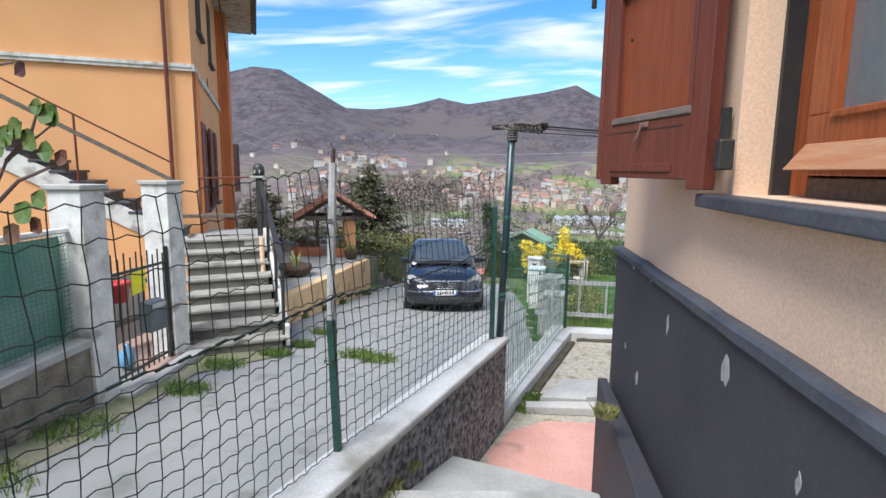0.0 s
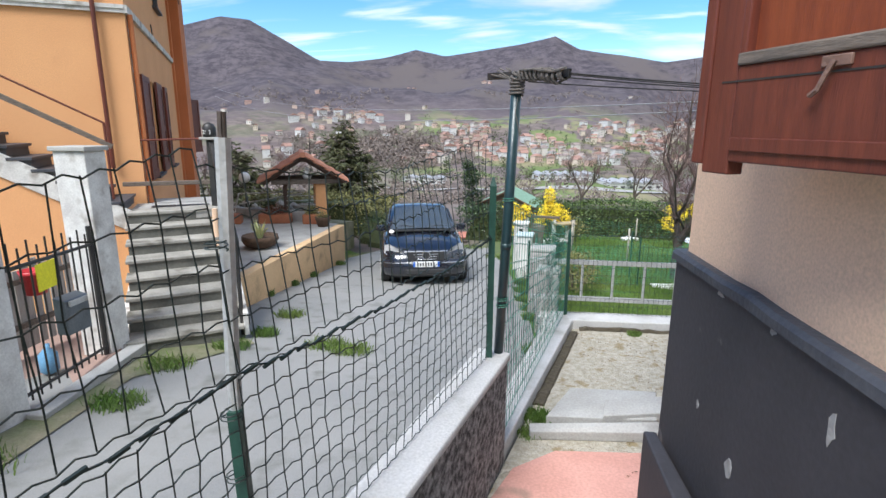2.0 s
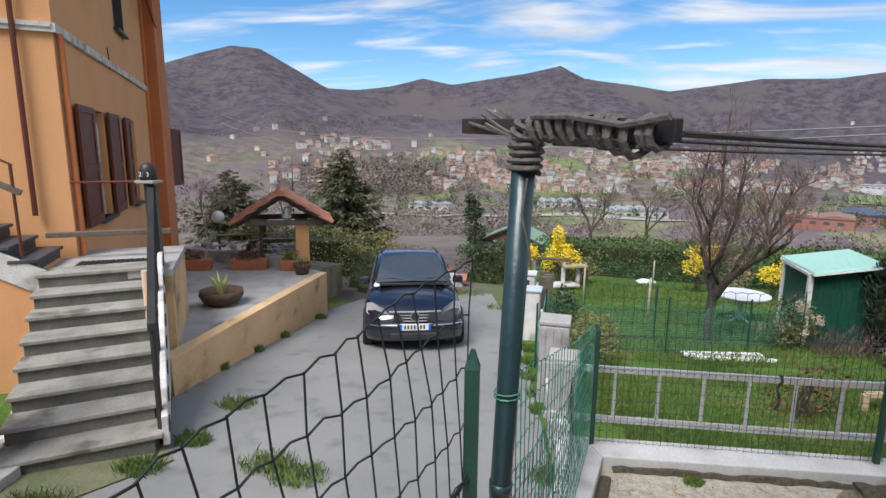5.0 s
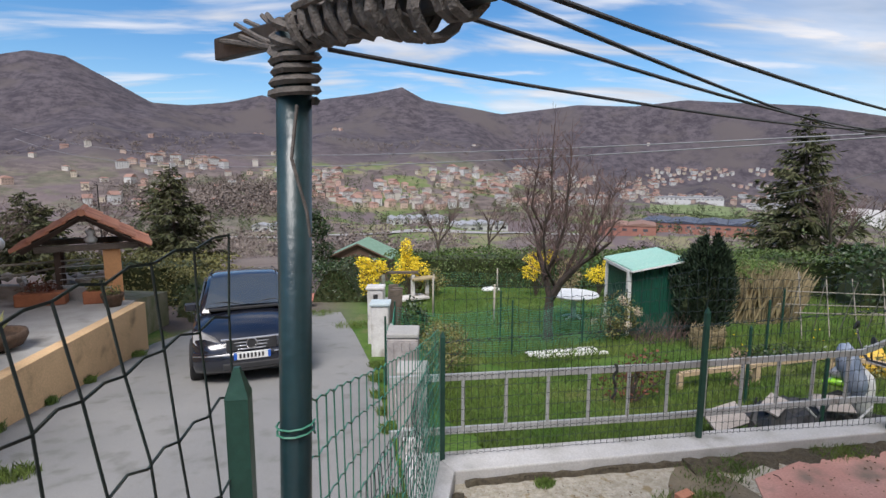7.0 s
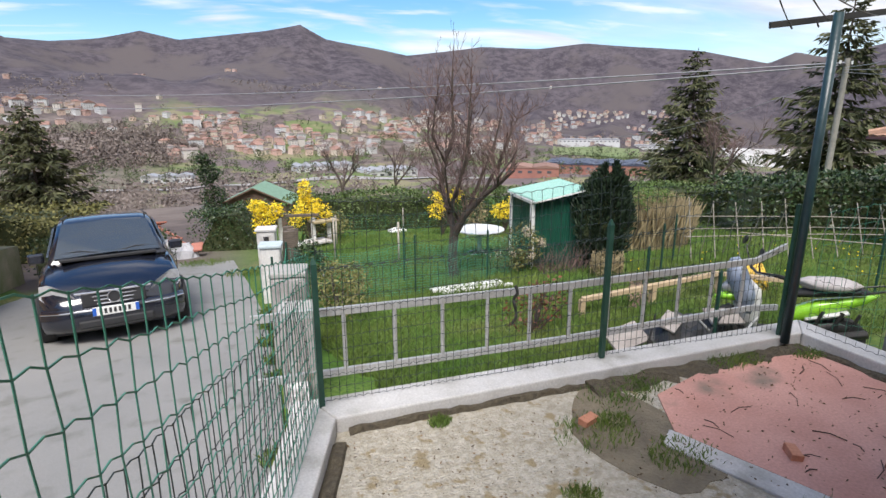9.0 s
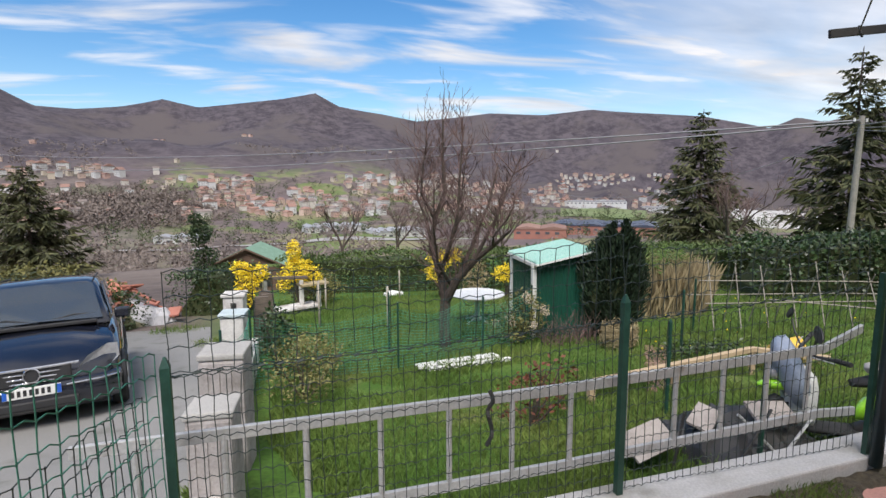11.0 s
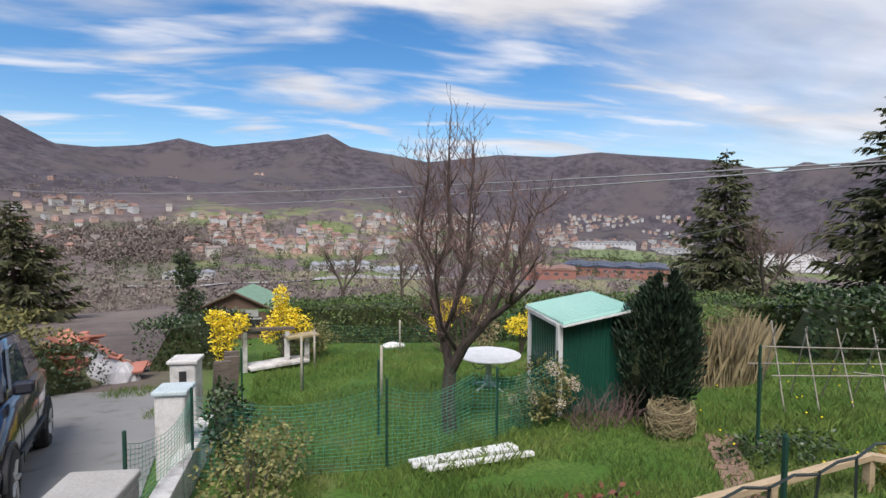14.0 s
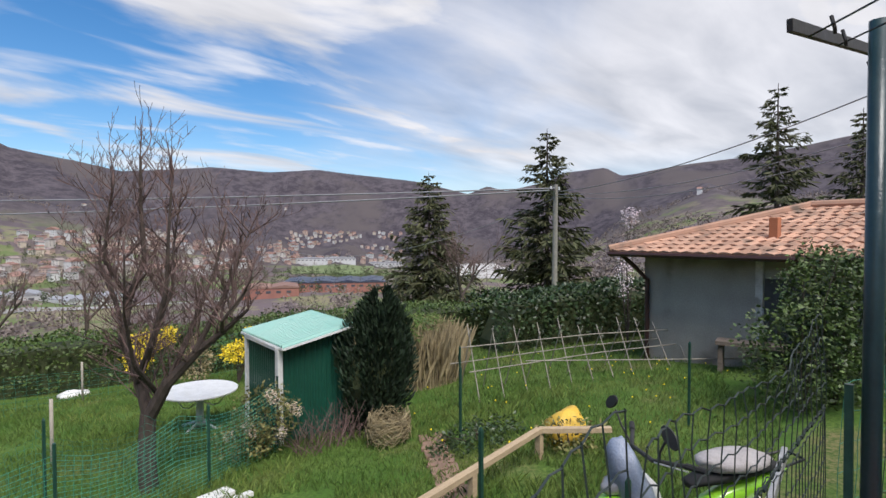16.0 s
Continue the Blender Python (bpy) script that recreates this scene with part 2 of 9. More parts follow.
mOrange = mat("orange_plaster", (0.74, 0.385, 0.175), (0.69, 0.35, 0.16), rough=0.9, scale=0.9, fine=70, bump=0.2, dist=0.004, stain=(0.52, 0.25, 0.12), stain_scale=0.7, stain_lo=0.6, stain_hi=0.85)
mOrangeDark = mat("terracotta_plaster", (0.60, 0.21, 0.08), (0.52, 0.18, 0.07), rough=0.9, scale=1, fine=70)
mWhite = mat("white_plaster", (0.70, 0.69, 0.66), (0.52, 0.50, 0.48), rough=0.85, scale=5, fine=60, stain=(0.33, 0.30, 0.27), stain_scale=3.5, stain_lo=0.5, stain_hi=0.68)
mWoodRed = mat("red_brown_wood", (0.155, 0.040, 0.024), (0.10, 0.026, 0.017), rough=0.45, scale=7, fine=60, bump=0.25, dist=0.004, stretch=(6, 6, 0.6), stain=(0.10, 0.07, 0.055), stain_scale=3, stain_lo=0.66, stain_hi=0.8)
mWoodOrange = mat("varnished_wood", (0.42, 0.11, 0.03), (0.26, 0.06, 0.018), rough=0.35, scale=9, fine=80, bump=0.2, dist=0.003, stretch=(7, 7, 0.5))
mWoodGrey = mat("weathered_wood", (0.19, 0.15, 0.12), (0.11, 0.09, 0.075), rough=0.85, scale=8, fine=60, stretch=(1, 6, 6))
mGreenPost = mat("dark_green_metal", (0.012, 0.05, 0.035), (0.02, 0.07, 0.05), rough=0.4, scale=12, fine=70, bump=0.1)
mTealPost = mat("dark_teal_pole", (0.012, 0.035, 0.042), (0.02, 0.05, 0.055), rough=0.35, scale=9, fine=70, bump=0.12, spec=0.6)
mWireBlack = mat("green_black_wire", (0.02, 0.035, 0.03), (0.012, 0.02, 0.018), rough=0.5, bump=0)
mWireGreen = mat("green_wire", (0.03, 0.16, 0.10), (0.05, 0.22, 0.15), rough=0.5, bump=0)
mSteelPale = mat("pale_galvanised_steel", (0.52, 0.52, 0.51), (0.42, 0.42, 0.41), rough=0.5, metal=0.3, scale=10, fine=60, stain=(0.3, 0.25, 0.2), stain_scale=5, stain_lo=0.6, stain_hi=0.75)
mRope = mat("grey_rope", (0.16, 0.14, 0.125), (0.09, 0.08, 0.072), rough=0.95, scale=60, fine=300, bump=0.8, dist=0.004)
mDark = mat("dark_metal", (0.02, 0.02, 0.022), (0.035, 0.033, 0.03), rough=0.5, bump=0.1)
mShed = mat("green_sheet_metal", (0.012, 0.08, 0.052), (0.010, 0.065, 0.042), rough=0.4, scale=3, fine=40, bump=0.05)
mShedRoof = mat("pale_green_sheet_roof", (0.11, 0.33, 0.28), (0.15, 0.39, 0.33), rough=0.4, scale=3, fine=40, bump=0.05)
mPlastic = mat("white_plastic", (0.78, 0.78, 0.76), (0.66, 0.66, 0.63), rough=0.4, bump=0.03)
mLeafHedge = mat("hedge_leaves", (0.045, 0.085, 0.02), (0.09, 0.13, 0.03), rough=0.55, scale=1.3, fine=20, bump=0, island=0.45)
mLeafDark = mat("dark_cypress_leaves", (0.012, 0.028, 0.012), (0.022, 0.042, 0.018), rough=0.7, scale=3, fine=20, bump=0, island=0.5)
mSpruce = mat("spruce_needles", (0.042, 0.052, 0.018), (0.085, 0.085, 0.032), rough=0.7, scale=1.2, fine=20, bump=0, island=0.45)
mYellow = mat("yellow_blossom", (0.85, 0.62, 0.015), (0.9, 0.72, 0.05), rough=0.6, scale=5, fine=30, bump=0, island=0.2)
mBark = mat("grey_brown_bark", (0.10, 0.075, 0.06), (0.055, 0.042, 0.036), rough=0.95, scale=14, fine=70, bump=0.9, dist=0.01, stretch=(2, 2, 0.5))
mTwig = mat("reddish_twigs", (0.16, 0.10, 0.09), (0.11, 0.075, 0.065), rough=0.9, bump=0, island=0.25)
mCane = mat("grey_cane", (0.34, 0.31, 0.26), (0.24, 0.215, 0.18), rough=0.9, bump=0, island=0.3)
mPostGrey = mat("weathered_post", (0.40, 0.37, 0.355), (0.30, 0.275, 0.265), rough=0.95, scale=6, fine=50, bump=0.6, dist=0.01, stain=(0.22, 0.20, 0.185), stain_scale=4, stain_lo=0.5, stain_hi=0.7)
mStraw = mat("dry_reed", (0.36, 0.29, 0.165), (0.24, 0.195, 0.11), rough=0.9, bump=0, island=0.3)
mGrassBlade = mat("grass_blades", (0.075, 0.145, 0.026), (0.15, 0.20, 0.045), rough=0.6, scale=0.9, fine=8, bump=0, island=0.4)
mTile = mat("terracotta_roof_tile", (0.42, 0.17, 0.10), (0.5, 0.24, 0.15), rough=0.85, scale=5, fine=50, rnd=0.25)
mStone = mat("grey_shed_plaster", (0.40, 0.375, 0.33), (0.29, 0.27, 0.235), rough=0.95, scale=1.2, fine=40, stain=(0.14, 0.125, 0.11), stain_scale=1.1)


def ground_material():
    ma = bpy.data.materials.new("ground_cover")
    ma.use_nodes = True
    nt = ma.node_tree
    b = nt.nodes["Principled BSDF"]
    b.inputs["Roughness"].default_value = 0.95
    b.inputs["Specular IOR Level"].default_value = 0.2
    L = nt.links.new
    geo = nt.nodes.new("ShaderNodeNewGeometry")

    def nz(scale, detail=5, rough=0.6):
        n = nt.nodes.new("ShaderNodeTexNoise")
        n.inputs["Scale"].default_value, n.inputs["Detail"].default_value, n.inputs["Roughness"].default_value = scale, detail, rough
        L(geo.outputs["Position"], n.inputs["Vector"])
        return n.outputs["Fac"]

    def ramp(v, lo, hi):
        r = nt.nodes.new("ShaderNodeMapRange")
        r.interpolation_type = "SMOOTHSTEP"
        r.inputs["From Min"].default_value, r.inputs["From Max"].default_value = lo, hi
        L(v, r.inputs["Value"])
        return r.outputs[0]

    def mix(f, a, c):
        m_ = nt.nodes.new("ShaderNodeMixRGB")
        for i, s in ((0, f), (1, a), (2, c)):
            if isinstance(s, tuple):
                m_.inputs[i].default_value = (*s, 1)
            else:
                L(s, m_.inputs[i])
        return m_.outputs[0]
    grass = mix(ramp(nz(1.1), 0.4, 0.6), (0.07, 0.15, 0.024), (0.12, 0.19, 0.04))
    grass = mix(ramp(nz(0.45, 7), 0.56, 0.68), grass, (0.20, 0.18, 0.08))
    grass = mix(ramp(nz(22, 3), 0.35, 0.7), grass, (0.05, 0.10, 0.02))
    wood = mix(ramp(nz(0.05, 9, 0.75), 0.4, 0.62), (0.10, 0.08, 0.075), (0.20, 0.165, 0.145))
    wood = mix(ramp(nz(0.006, 6), 0.46, 0.6), wood, (0.15, 0.118, 0.122))
    field = mix(ramp(nz(0.02, 4), 0.45, 0.6), (0.13, 0.17, 0.065), (0.22, 0.20, 0.12))
    att = nt.nodes.new("ShaderNodeAttribute")
    att.attribute_name = "cover"
    sep = nt.nodes.new("ShaderNodeSeparateColor")
    L(att.outputs["Color"], sep.inputs[0])
    patch = ramp(nz(0.014, 5, 0.6), 0.50, 0.55)
    mm = nt.nodes.new("ShaderNodeMath")
    mm.operation = "MULTIPLY"
    L(patch, mm.inputs[0])
    L(sep.outputs[1], mm.inputs[1])
    # purplish grey standing in for haze, mixed into the woods' colour with distance
    hazed = mix(ramp(nz(0.035, 9, 0.8), 0.38, 0.64), (0.048, 0.041, 0.050), (0.112, 0.096, 0.106))
    hazed = mix(ramp(nz(0.004, 5), 0.5, 0.62), hazed, (0.10, 0.085, 0.085))
    wood = mix(sep.outputs[2], wood, hazed)
    far = mix(mm.outputs[0], wood, field)
    col = mix(sep.outputs[0], far, grass)
    L(col, b.inputs["Base Color"])
    bp = nt.nodes.new("ShaderNodeBump")
    bp.inputs["Strength"].default_value, bp.inputs["Distance"].default_value = 0.5, 0.05
    L(nz(14, 4), bp.inputs["Height"])
    L(bp.outputs[0], b.inputs["Normal"])
    return ma


# skyline of the hills: bearing clockwise from north in degrees, slope above the eye in degrees
SKYLINE = ((-60, 9), (-40, 7.5), (-34.3, 7.4), (-30.5, 8.9), (-27.6, 9.8), (-25, 9.6), (-21.9, 8.0), (-18.7, 6.1), (-15.9, 6.0), (-12.4, 6.5), (-9, 7.4), (-6, 6.75), (-1.2, 7.5), (1.6, 7.9), (5, 8.6), (7.4, 7.3),
           (11.8, 6.6), (15.4, 5.9), (18.5, 6.2), (23, 6.7), (28.5, 6.4), (33.3, 6.8), (39, 6.2), (43.7, 5.7), (49.1, 4.35), (51.1, 5.2), (53.1, 4.65), (57.2, 5.5), (59.2, 6.5), (63.2, 6.85), (64.8, 5.95), (70.1, 6.65), (76.3, 7.2), (85.6, 8.7),
           (110, 10), (140, 11), (180, 12), (230, 12), (280, 10))
RINGS = (40, 100, 300, 550, 1000, 1500, 1900)


def skyline(b):
    pts = sorted(((a + 360) % 360, s) for a, s in SKYLINE)
    b %= 360
    pts = [(pts[-1][0] - 360, pts[-1][1])] + pts + [(pts[0][0] + 360, pts[0][1])]
    for (a0, s0), (a1, s1) in zip(pts, pts[1:]):
        if a0 <= b <= a1:
            return lerp(s0, s1, (b - a0) / (a1 - a0)) + 0.22
    return 8


def terrain_z(x, y):
    dx, dy = x - 2, y - 5
    r = math.hypot(dx, dy)
    b = math.degrees(math.atan2(dx, dy))
    near = ground_z(x, y)
    if r < 24:
        return near
    top = skyline(b)
    wt = 1 - sstep(6, 30, b) if b > -100 else 1
    we = sstep(54, 74, b)
    wb = sstep(75, 125, abs(b - 15))
    slopes = [-9.0, lerp(lerp(-11.5, -7, we), -1, wb), lerp(lerp(-9.3, -3.5, we), 2, wb), lerp(lerp(-5.6, 0.5, we), 4, wb),
              lerp(lerp(lerp(-3.2, 1.3, wt), 3.2, we), 6, wb), lerp(lerp(lerp(-1.6, 3.6, wt), 4.6, we), 7, wb), top]
    if top < 5.4 and 45 < b < 60:
        slopes[5] = -1.2
    lr = math.log(max(r, RINGS[0]))
    el = slopes[-1]
    for (r0, s0), (r1, s1) in zip(zip(RINGS, slopes), zip(RINGS[1:], slopes[1:])):
        if r <= r1:
            t = (lr - math.log(r0)) / (math.log(r1) - math.log(r0))
            el = lerp(s0, s1, max(0, t))
            break
    z = 1.9 + min(r, 1900) * math.tan(math.radians(el))
    if r > 1900:
        z -= (r - 1900) * 0.10
    n = noise.fractal(Vector((x * 0.0022, y * 0.0022, 3.3)), 1.0, 2.0, 6)
    m_ = noise.fractal(Vector((x * 0.008, y * 0.008, 8.3)), 1.0, 2.0, 5)
    ridge = 1 - abs(noise.noise(Vector((b * 0.11, r * 0.0009, 1.7))) * 2)
    body = sstep(900, 1300, r) * (1 - sstep(1650, 1900, r))
    z += (n * 34 + ridge * 42 - 22) * body + m_ * 7 * sstep(120, 500, r) * (1 - sstep(1500, 1880, r) * 0.8)
    return lerp(near, z, sstep(24, 40, r))


def build_ground():
    radii = [0.01]
    r = 1.0
    while r < 3600:
        radii.append(r)
        r *= 1.035 if r > 30 else (1.08 if r > 8 else 1.3)
    bearings = [-75 + i * 0.4 for i in range(int(205 / 0.4))] + [130 + i * 3 for i in range(int(155 / 3) + 1)]
    verts, cols = [], []
    for r in radii:
        for b in bearings:
            x, y = 2 + r * math.sin(radians(b)), 5 + r * math.cos(radians(b))
            verts.append((x, y, terrain_z(x, y)))
            # cover: grass, field patches, and the haze tint that grows with distance
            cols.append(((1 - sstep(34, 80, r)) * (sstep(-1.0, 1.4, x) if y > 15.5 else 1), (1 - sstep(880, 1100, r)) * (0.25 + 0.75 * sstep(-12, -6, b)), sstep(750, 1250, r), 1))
    n = len(bearings)
    faces = [(i * n + j, i * n + (j + 1) % n, (i + 1) * n + (j + 1) % n, (i + 1) * n + j) for i in range(len(radii) - 1) for j in range(n)]
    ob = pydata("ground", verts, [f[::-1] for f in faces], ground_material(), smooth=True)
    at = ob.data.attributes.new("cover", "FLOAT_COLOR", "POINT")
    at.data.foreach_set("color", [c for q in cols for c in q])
    tagged(ob, "sloping green grass falling to a wooded valley and hills", "ground", kind="structure")


build_ground()


# ---------------- road ----------------
def strip(name, outline, lift, material, label, cat, cell=0.5, thick=0.0):
    """A flat sheet that follows the slope, over a convex outline."""
    bm = bmesh.new()
    vs = [bm.verts.new((x, y, ground_z(x, y) + lift)) for x, y in outline]
    f = bm.faces.new(vs)
    if f.normal.z < 0:
        f.normal_flip()
    return tagged(finish(name, bm, material), label, cat, kind="structure")


strip("road", [(-7, -6), (-0.8, -6), (-0.35, 0.5), (0.42, 3.7), (1.02, 5.9), (1.0, 8), (0.9, 11), (0.6, 14), (0.2, 17.2), (-2.6, 17.6), (-3.5, 14), (-3.72, 8.4), (-3.0, 7), (-4.1, 5.4), (-5.5, 2)],
      0.02, mAsphalt, "grey worn asphalt lane with mossy cracks", "road")


# ---------------- yard, kerbs and terrace ----------------
def prism_ob(name, poly, z0, z1, material, label, cat, kind="structure", bevel=0.0, parent=None):
    return tagged(finish(name, prism(poly, z0, z1), material, parent, bevel=bevel), label, cat, kind=kind)


LDIR = Vector((0.289, 0.957))
LNOR = Vector((0.957, -0.289))


def on_line(s, off=0.0):
    """s metres along the fence line from the clothes post, off metres to the right of it."""
    return (0.47 + LDIR.x * s + LNOR.x * off, 3.57 + LDIR.y * s + LNOR.y * off)


prism_ob("yard_floor", [on_line(-0.6, 0.1), on_line(2.5, 0.1), (1.25, 5.97), (5.15, 5.97), (5.3, 3.0), (5.3, 2.6), (0.6, 2.6)], -0.9, -0.06, mYard, "gravelly weathered concrete yard slab with weeds", "floor")
prism_ob("yard_kerb", [on_line(-0.05, -0.10), on_line(-0.05, 0.08), (1.29, 5.95), (1.16, 6.22), (1.08, 6.22)], -1.2, 0.04, mKerb, "whitish concrete kerb wall under the mesh fence", "kerb", bevel=0.012)
prism_ob("yard_kerb_back", [(1.293, 5.95), (5.05, 5.97), (5.3, 6.2), (1.163, 6.22)], -1.2, 0.041, mKerb, "whitish concrete kerb wall along the garden edge", "kerb", bevel=0.012)
prism_ob("yard_kerb_side", [(5.053, 5.97), (5.15, 2.6), (5.38, 2.6), (5.303, 6.2)], -1.2, 0.04, mKerb, "whitish concrete kerb wall along the lane side", "kerb", bevel=0.012)
prism_ob("terrace_wall", [on_line(-6.0, -0.075), on_line(-6.0, 0.095), on_line(0.02, 0.095), on_line(0.02, -0.075)], -0.9, 0.64, mRough, "rough grey rendered retaining wall of the terrace", "wall")
prism_ob("terrace_wall_cap", [on_line(-6.0, -0.10), on_line(-6.0, 0.11), on_line(0.04, 0.11), on_line(0.04, -0.10)], 0.64, 0.69, mKerb, "whitish worn concrete coping", "wall", bevel=0.015)
prism_ob("terrace_floor", [on_line(-6.0, 0.097), (1.45, -3), (1.30, 1.7), (0.9, 2.0), on_line(-1.75, 0.097)], -0.9, 0.42, mConcrete, "pale concrete terrace floor", "floor")


# ---------------- own house ----------------
HOUSE_M = frame_at(1.197, 2.73, 0, 1.7)


def hw(x, y, z=0.0):
    """A point of the own house: x into the wall from the plinth coping's edge, y along it from the corner."""
    return tuple(HOUSE_M @ Vector((x, y, z)))


def own_house():
    # wall with a window opening; the face lies 0.045 behind the coping's edge
    X, W0, W1, Z0, Z1 = 0.045, -2.75, -1.46, 1.907, 3.25
    for y0, y1, z0, z1 in ((-7, -0.03, 1.545, Z0), (-7, -0.03, Z1, 4.5), (-7, W0, Z0, Z1), (W1, -0.03, Z0, Z1)):
        tagged(finish("wall_house", box(X, y0, z0, X + 0.32, y1, z1, HOUSE_M), mPeach), "peach plastered house wall", "wall", kind="structure")
    tagged(finish("wall_house_end", box(X + 0.32, -0.33, -0.06, 5.4, -0.03, 4.5, HOUSE_M), mPeach), "peach plastered house end wall", "wall", kind="structure")
    tagged(finish("wall_plinth", box(0.015, -7, -0.5, X + 0.32, 0, 1.505, HOUSE_M), mPlinth), "dark slate-grey painted plinth with scratches", "wall", kind="structure")
    bm = bmesh.new()
    n = 46
    rnd = random.Random(61)
    rings = []
    for i in range(n + 1):
        y = -7 + 7.012 * i / n
        j, k = rnd.uniform(-0.004, 0.004), rnd.uniform(-0.004, 0.004)
        rings.append([HOUSE_M @ Vector(p) for p in ((0.0 + j, y, 1.505), (0.0 + j, y, 1.535 + k), (0.012 + j, y, 1.548 + k), (0.30, y, 1.548), (0.30, y, 1.505))])
    add_loft(bm, rings)
    tagged(finish("wall_plinth_cap", bm, mSlate), "dark chipped slate plinth coping", "trim", kind="structure")
    tagged(finish("house_roof_slab", box(X - 0.4, -7, 4.5, 5.4, 0.4, 4.7, HOUSE_M), mWhite), "house roof edge", "roof", kind="structure")
    # flaked spots where the pale render shows through the dark paint
    for k, (y, z, w, h) in enumerate(((-1.60, 1.40, 0.030, 0.062), (-1.03, 1.37, 0.018, 0.05), (-2.02, 1.30, 0.012, 0.03), (-0.42, 1.49, 0.03, 0.012), (-0.75, 1.49, 0.02, 0.012), (-0.35, 1.05, 0.012, 0.02), (-0.62, 0.98, 0.03, 0.04), (-2.3, 1.44, 0.03, 0.012))):
        r = random.Random(k)
        bm = bmesh.new()
        pts = [(math.cos(a * 0.698) * w * r.uniform(0.5, 1.1), math.sin(a * 0.698) * h * r.uniform(0.5, 1.1)) for a in range(9)]
        add_loft(bm, [[HOUSE_M @ Vector((x, y + p, z + q)) for p, q in pts] for x in (0.0135, 0.03)])
        tagged(finish("paint_chip", bm, mChip), "pale flaked spot in the dark plinth paint", "stain", group="flaked spots of the plinth", kind="structure")


mChip = mat("bare_render_chip", (0.36, 0.345, 0.33), (0.24, 0.23, 0.22), rough=0.95, scale=30, bump=0.3)
own_house()

# ---------------- own house: window, shutter ----------------
def own_window():
    # window in the west wall, set back in its reveal
    w = tagged(empty("window_own", hw(0.045, -2.105, 1.907), 1.7), "varnished orange-brown wooden window with weatherboard", "window", kind="structure")

    def p(n, b, m_, lab=""):
        return part(n, b, m_, w, lab, bevel=0.004)
    y0, y1, H = -0.645, 0.645, 1.34
    p("frame_post", box(0.15, y0, 0, 0.24, y0 + 0.10, H), mWoodOrange)
    p("frame_post", box(0.15, y1 - 0.115, 0, 0.24, y1 - 0.02, H), mWoodOrange)
    p("frame_rail", box(0.15, y0 + 0.10, 0.0, 0.24, y1 - 0.115, 0.055), mWoodGrey)
    p("sash_rail", box(0.13, y0 + 0.10, 0.06, 0.20, y1 - 0.12, 0.22), mWoodOrange)
    p("sash_stile", box(0.13, y1 - 0.23, 0.22, 0.20, y1 - 0.12, H), mWoodOrange)
    p("sash_stile", box(0.13, y0 + 0.10, 0.22, 0.20, y0 + 0.20, H), mWoodOrange)
    p("sash_stile", box(0.13, -0.05, 0.22, 0.20, 0.05, H), mWoodOrange)
    p("glazing_bead", box(0.122, 0.06, 0.205, 0.14, y1 - 0.235, 0.225), mWoodOrange, "pale worn glazing bead")
    bm = bmesh.new()
    add_loft(bm, [[(0.065, y, 0.075), (0.13, y, 0.075), (0.13, y, 0.145), (0.12, y, 0.145)] for y in (y0 + 0.14, y1 - 0.14)])
    p("weatherboard", bm, mBoardWorn, "sloping weatherboard, worn pale on top")
    part("pane", box(0.155, y0 + 0.20, 0.22, 0.161, -0.05, H), mPane, w, "dusty net-curtained glass pane")
    part("pane", box(0.155, 0.05, 0.22, 0.161, y1 - 0.23, H), mPane, w)
    part("curtain", box(0.22, y0 + 0.19, 0.1, 0.225, y1 - 0.19, H), mCurtain, w, "pale grey net curtain")
    part("groove", box(0.10, y1 - 0.02, 0.0, 0.30, y1 - 0.002, H), mDark, w)
    part("groove", box(0.245, y0, 0.0, 0.30, y1 - 0.03, H), mDark, w)
    tagged(finish("window_sill", roughen(box(-0.035, -2.85, 1.862, 0.20, -1.375, 1.905, HOUSE_M), 0.003, 9), mSlate, bevel=0.006), "dark slate window sill with worn edge", "sill", kind="structure")


mBoardWorn = mat("worn_weatherboard", (0.50, 0.28, 0.16), (0.42, 0.17, 0.07), rough=0.5, scale=7, fine=70, bump=0.2, stretch=(6, 0.6, 6))
mPane = glass_mat("window_pane", (0.6, 0.65, 0.66), 0.08, 0.75)
mCurtain = mat("net_curtain", (0.36, 0.35, 0.34), (0.3, 0.29, 0.28), rough=0.9, bump=0.1)
own_window()


mPanelWood = mat("panel_wood", (0.25, 0.060, 0.024), (0.18, 0.042, 0.018), rough=0.4, scale=7, fine=60, bump=0.25, dist=0.004, stretch=(6, 6, 0.6))


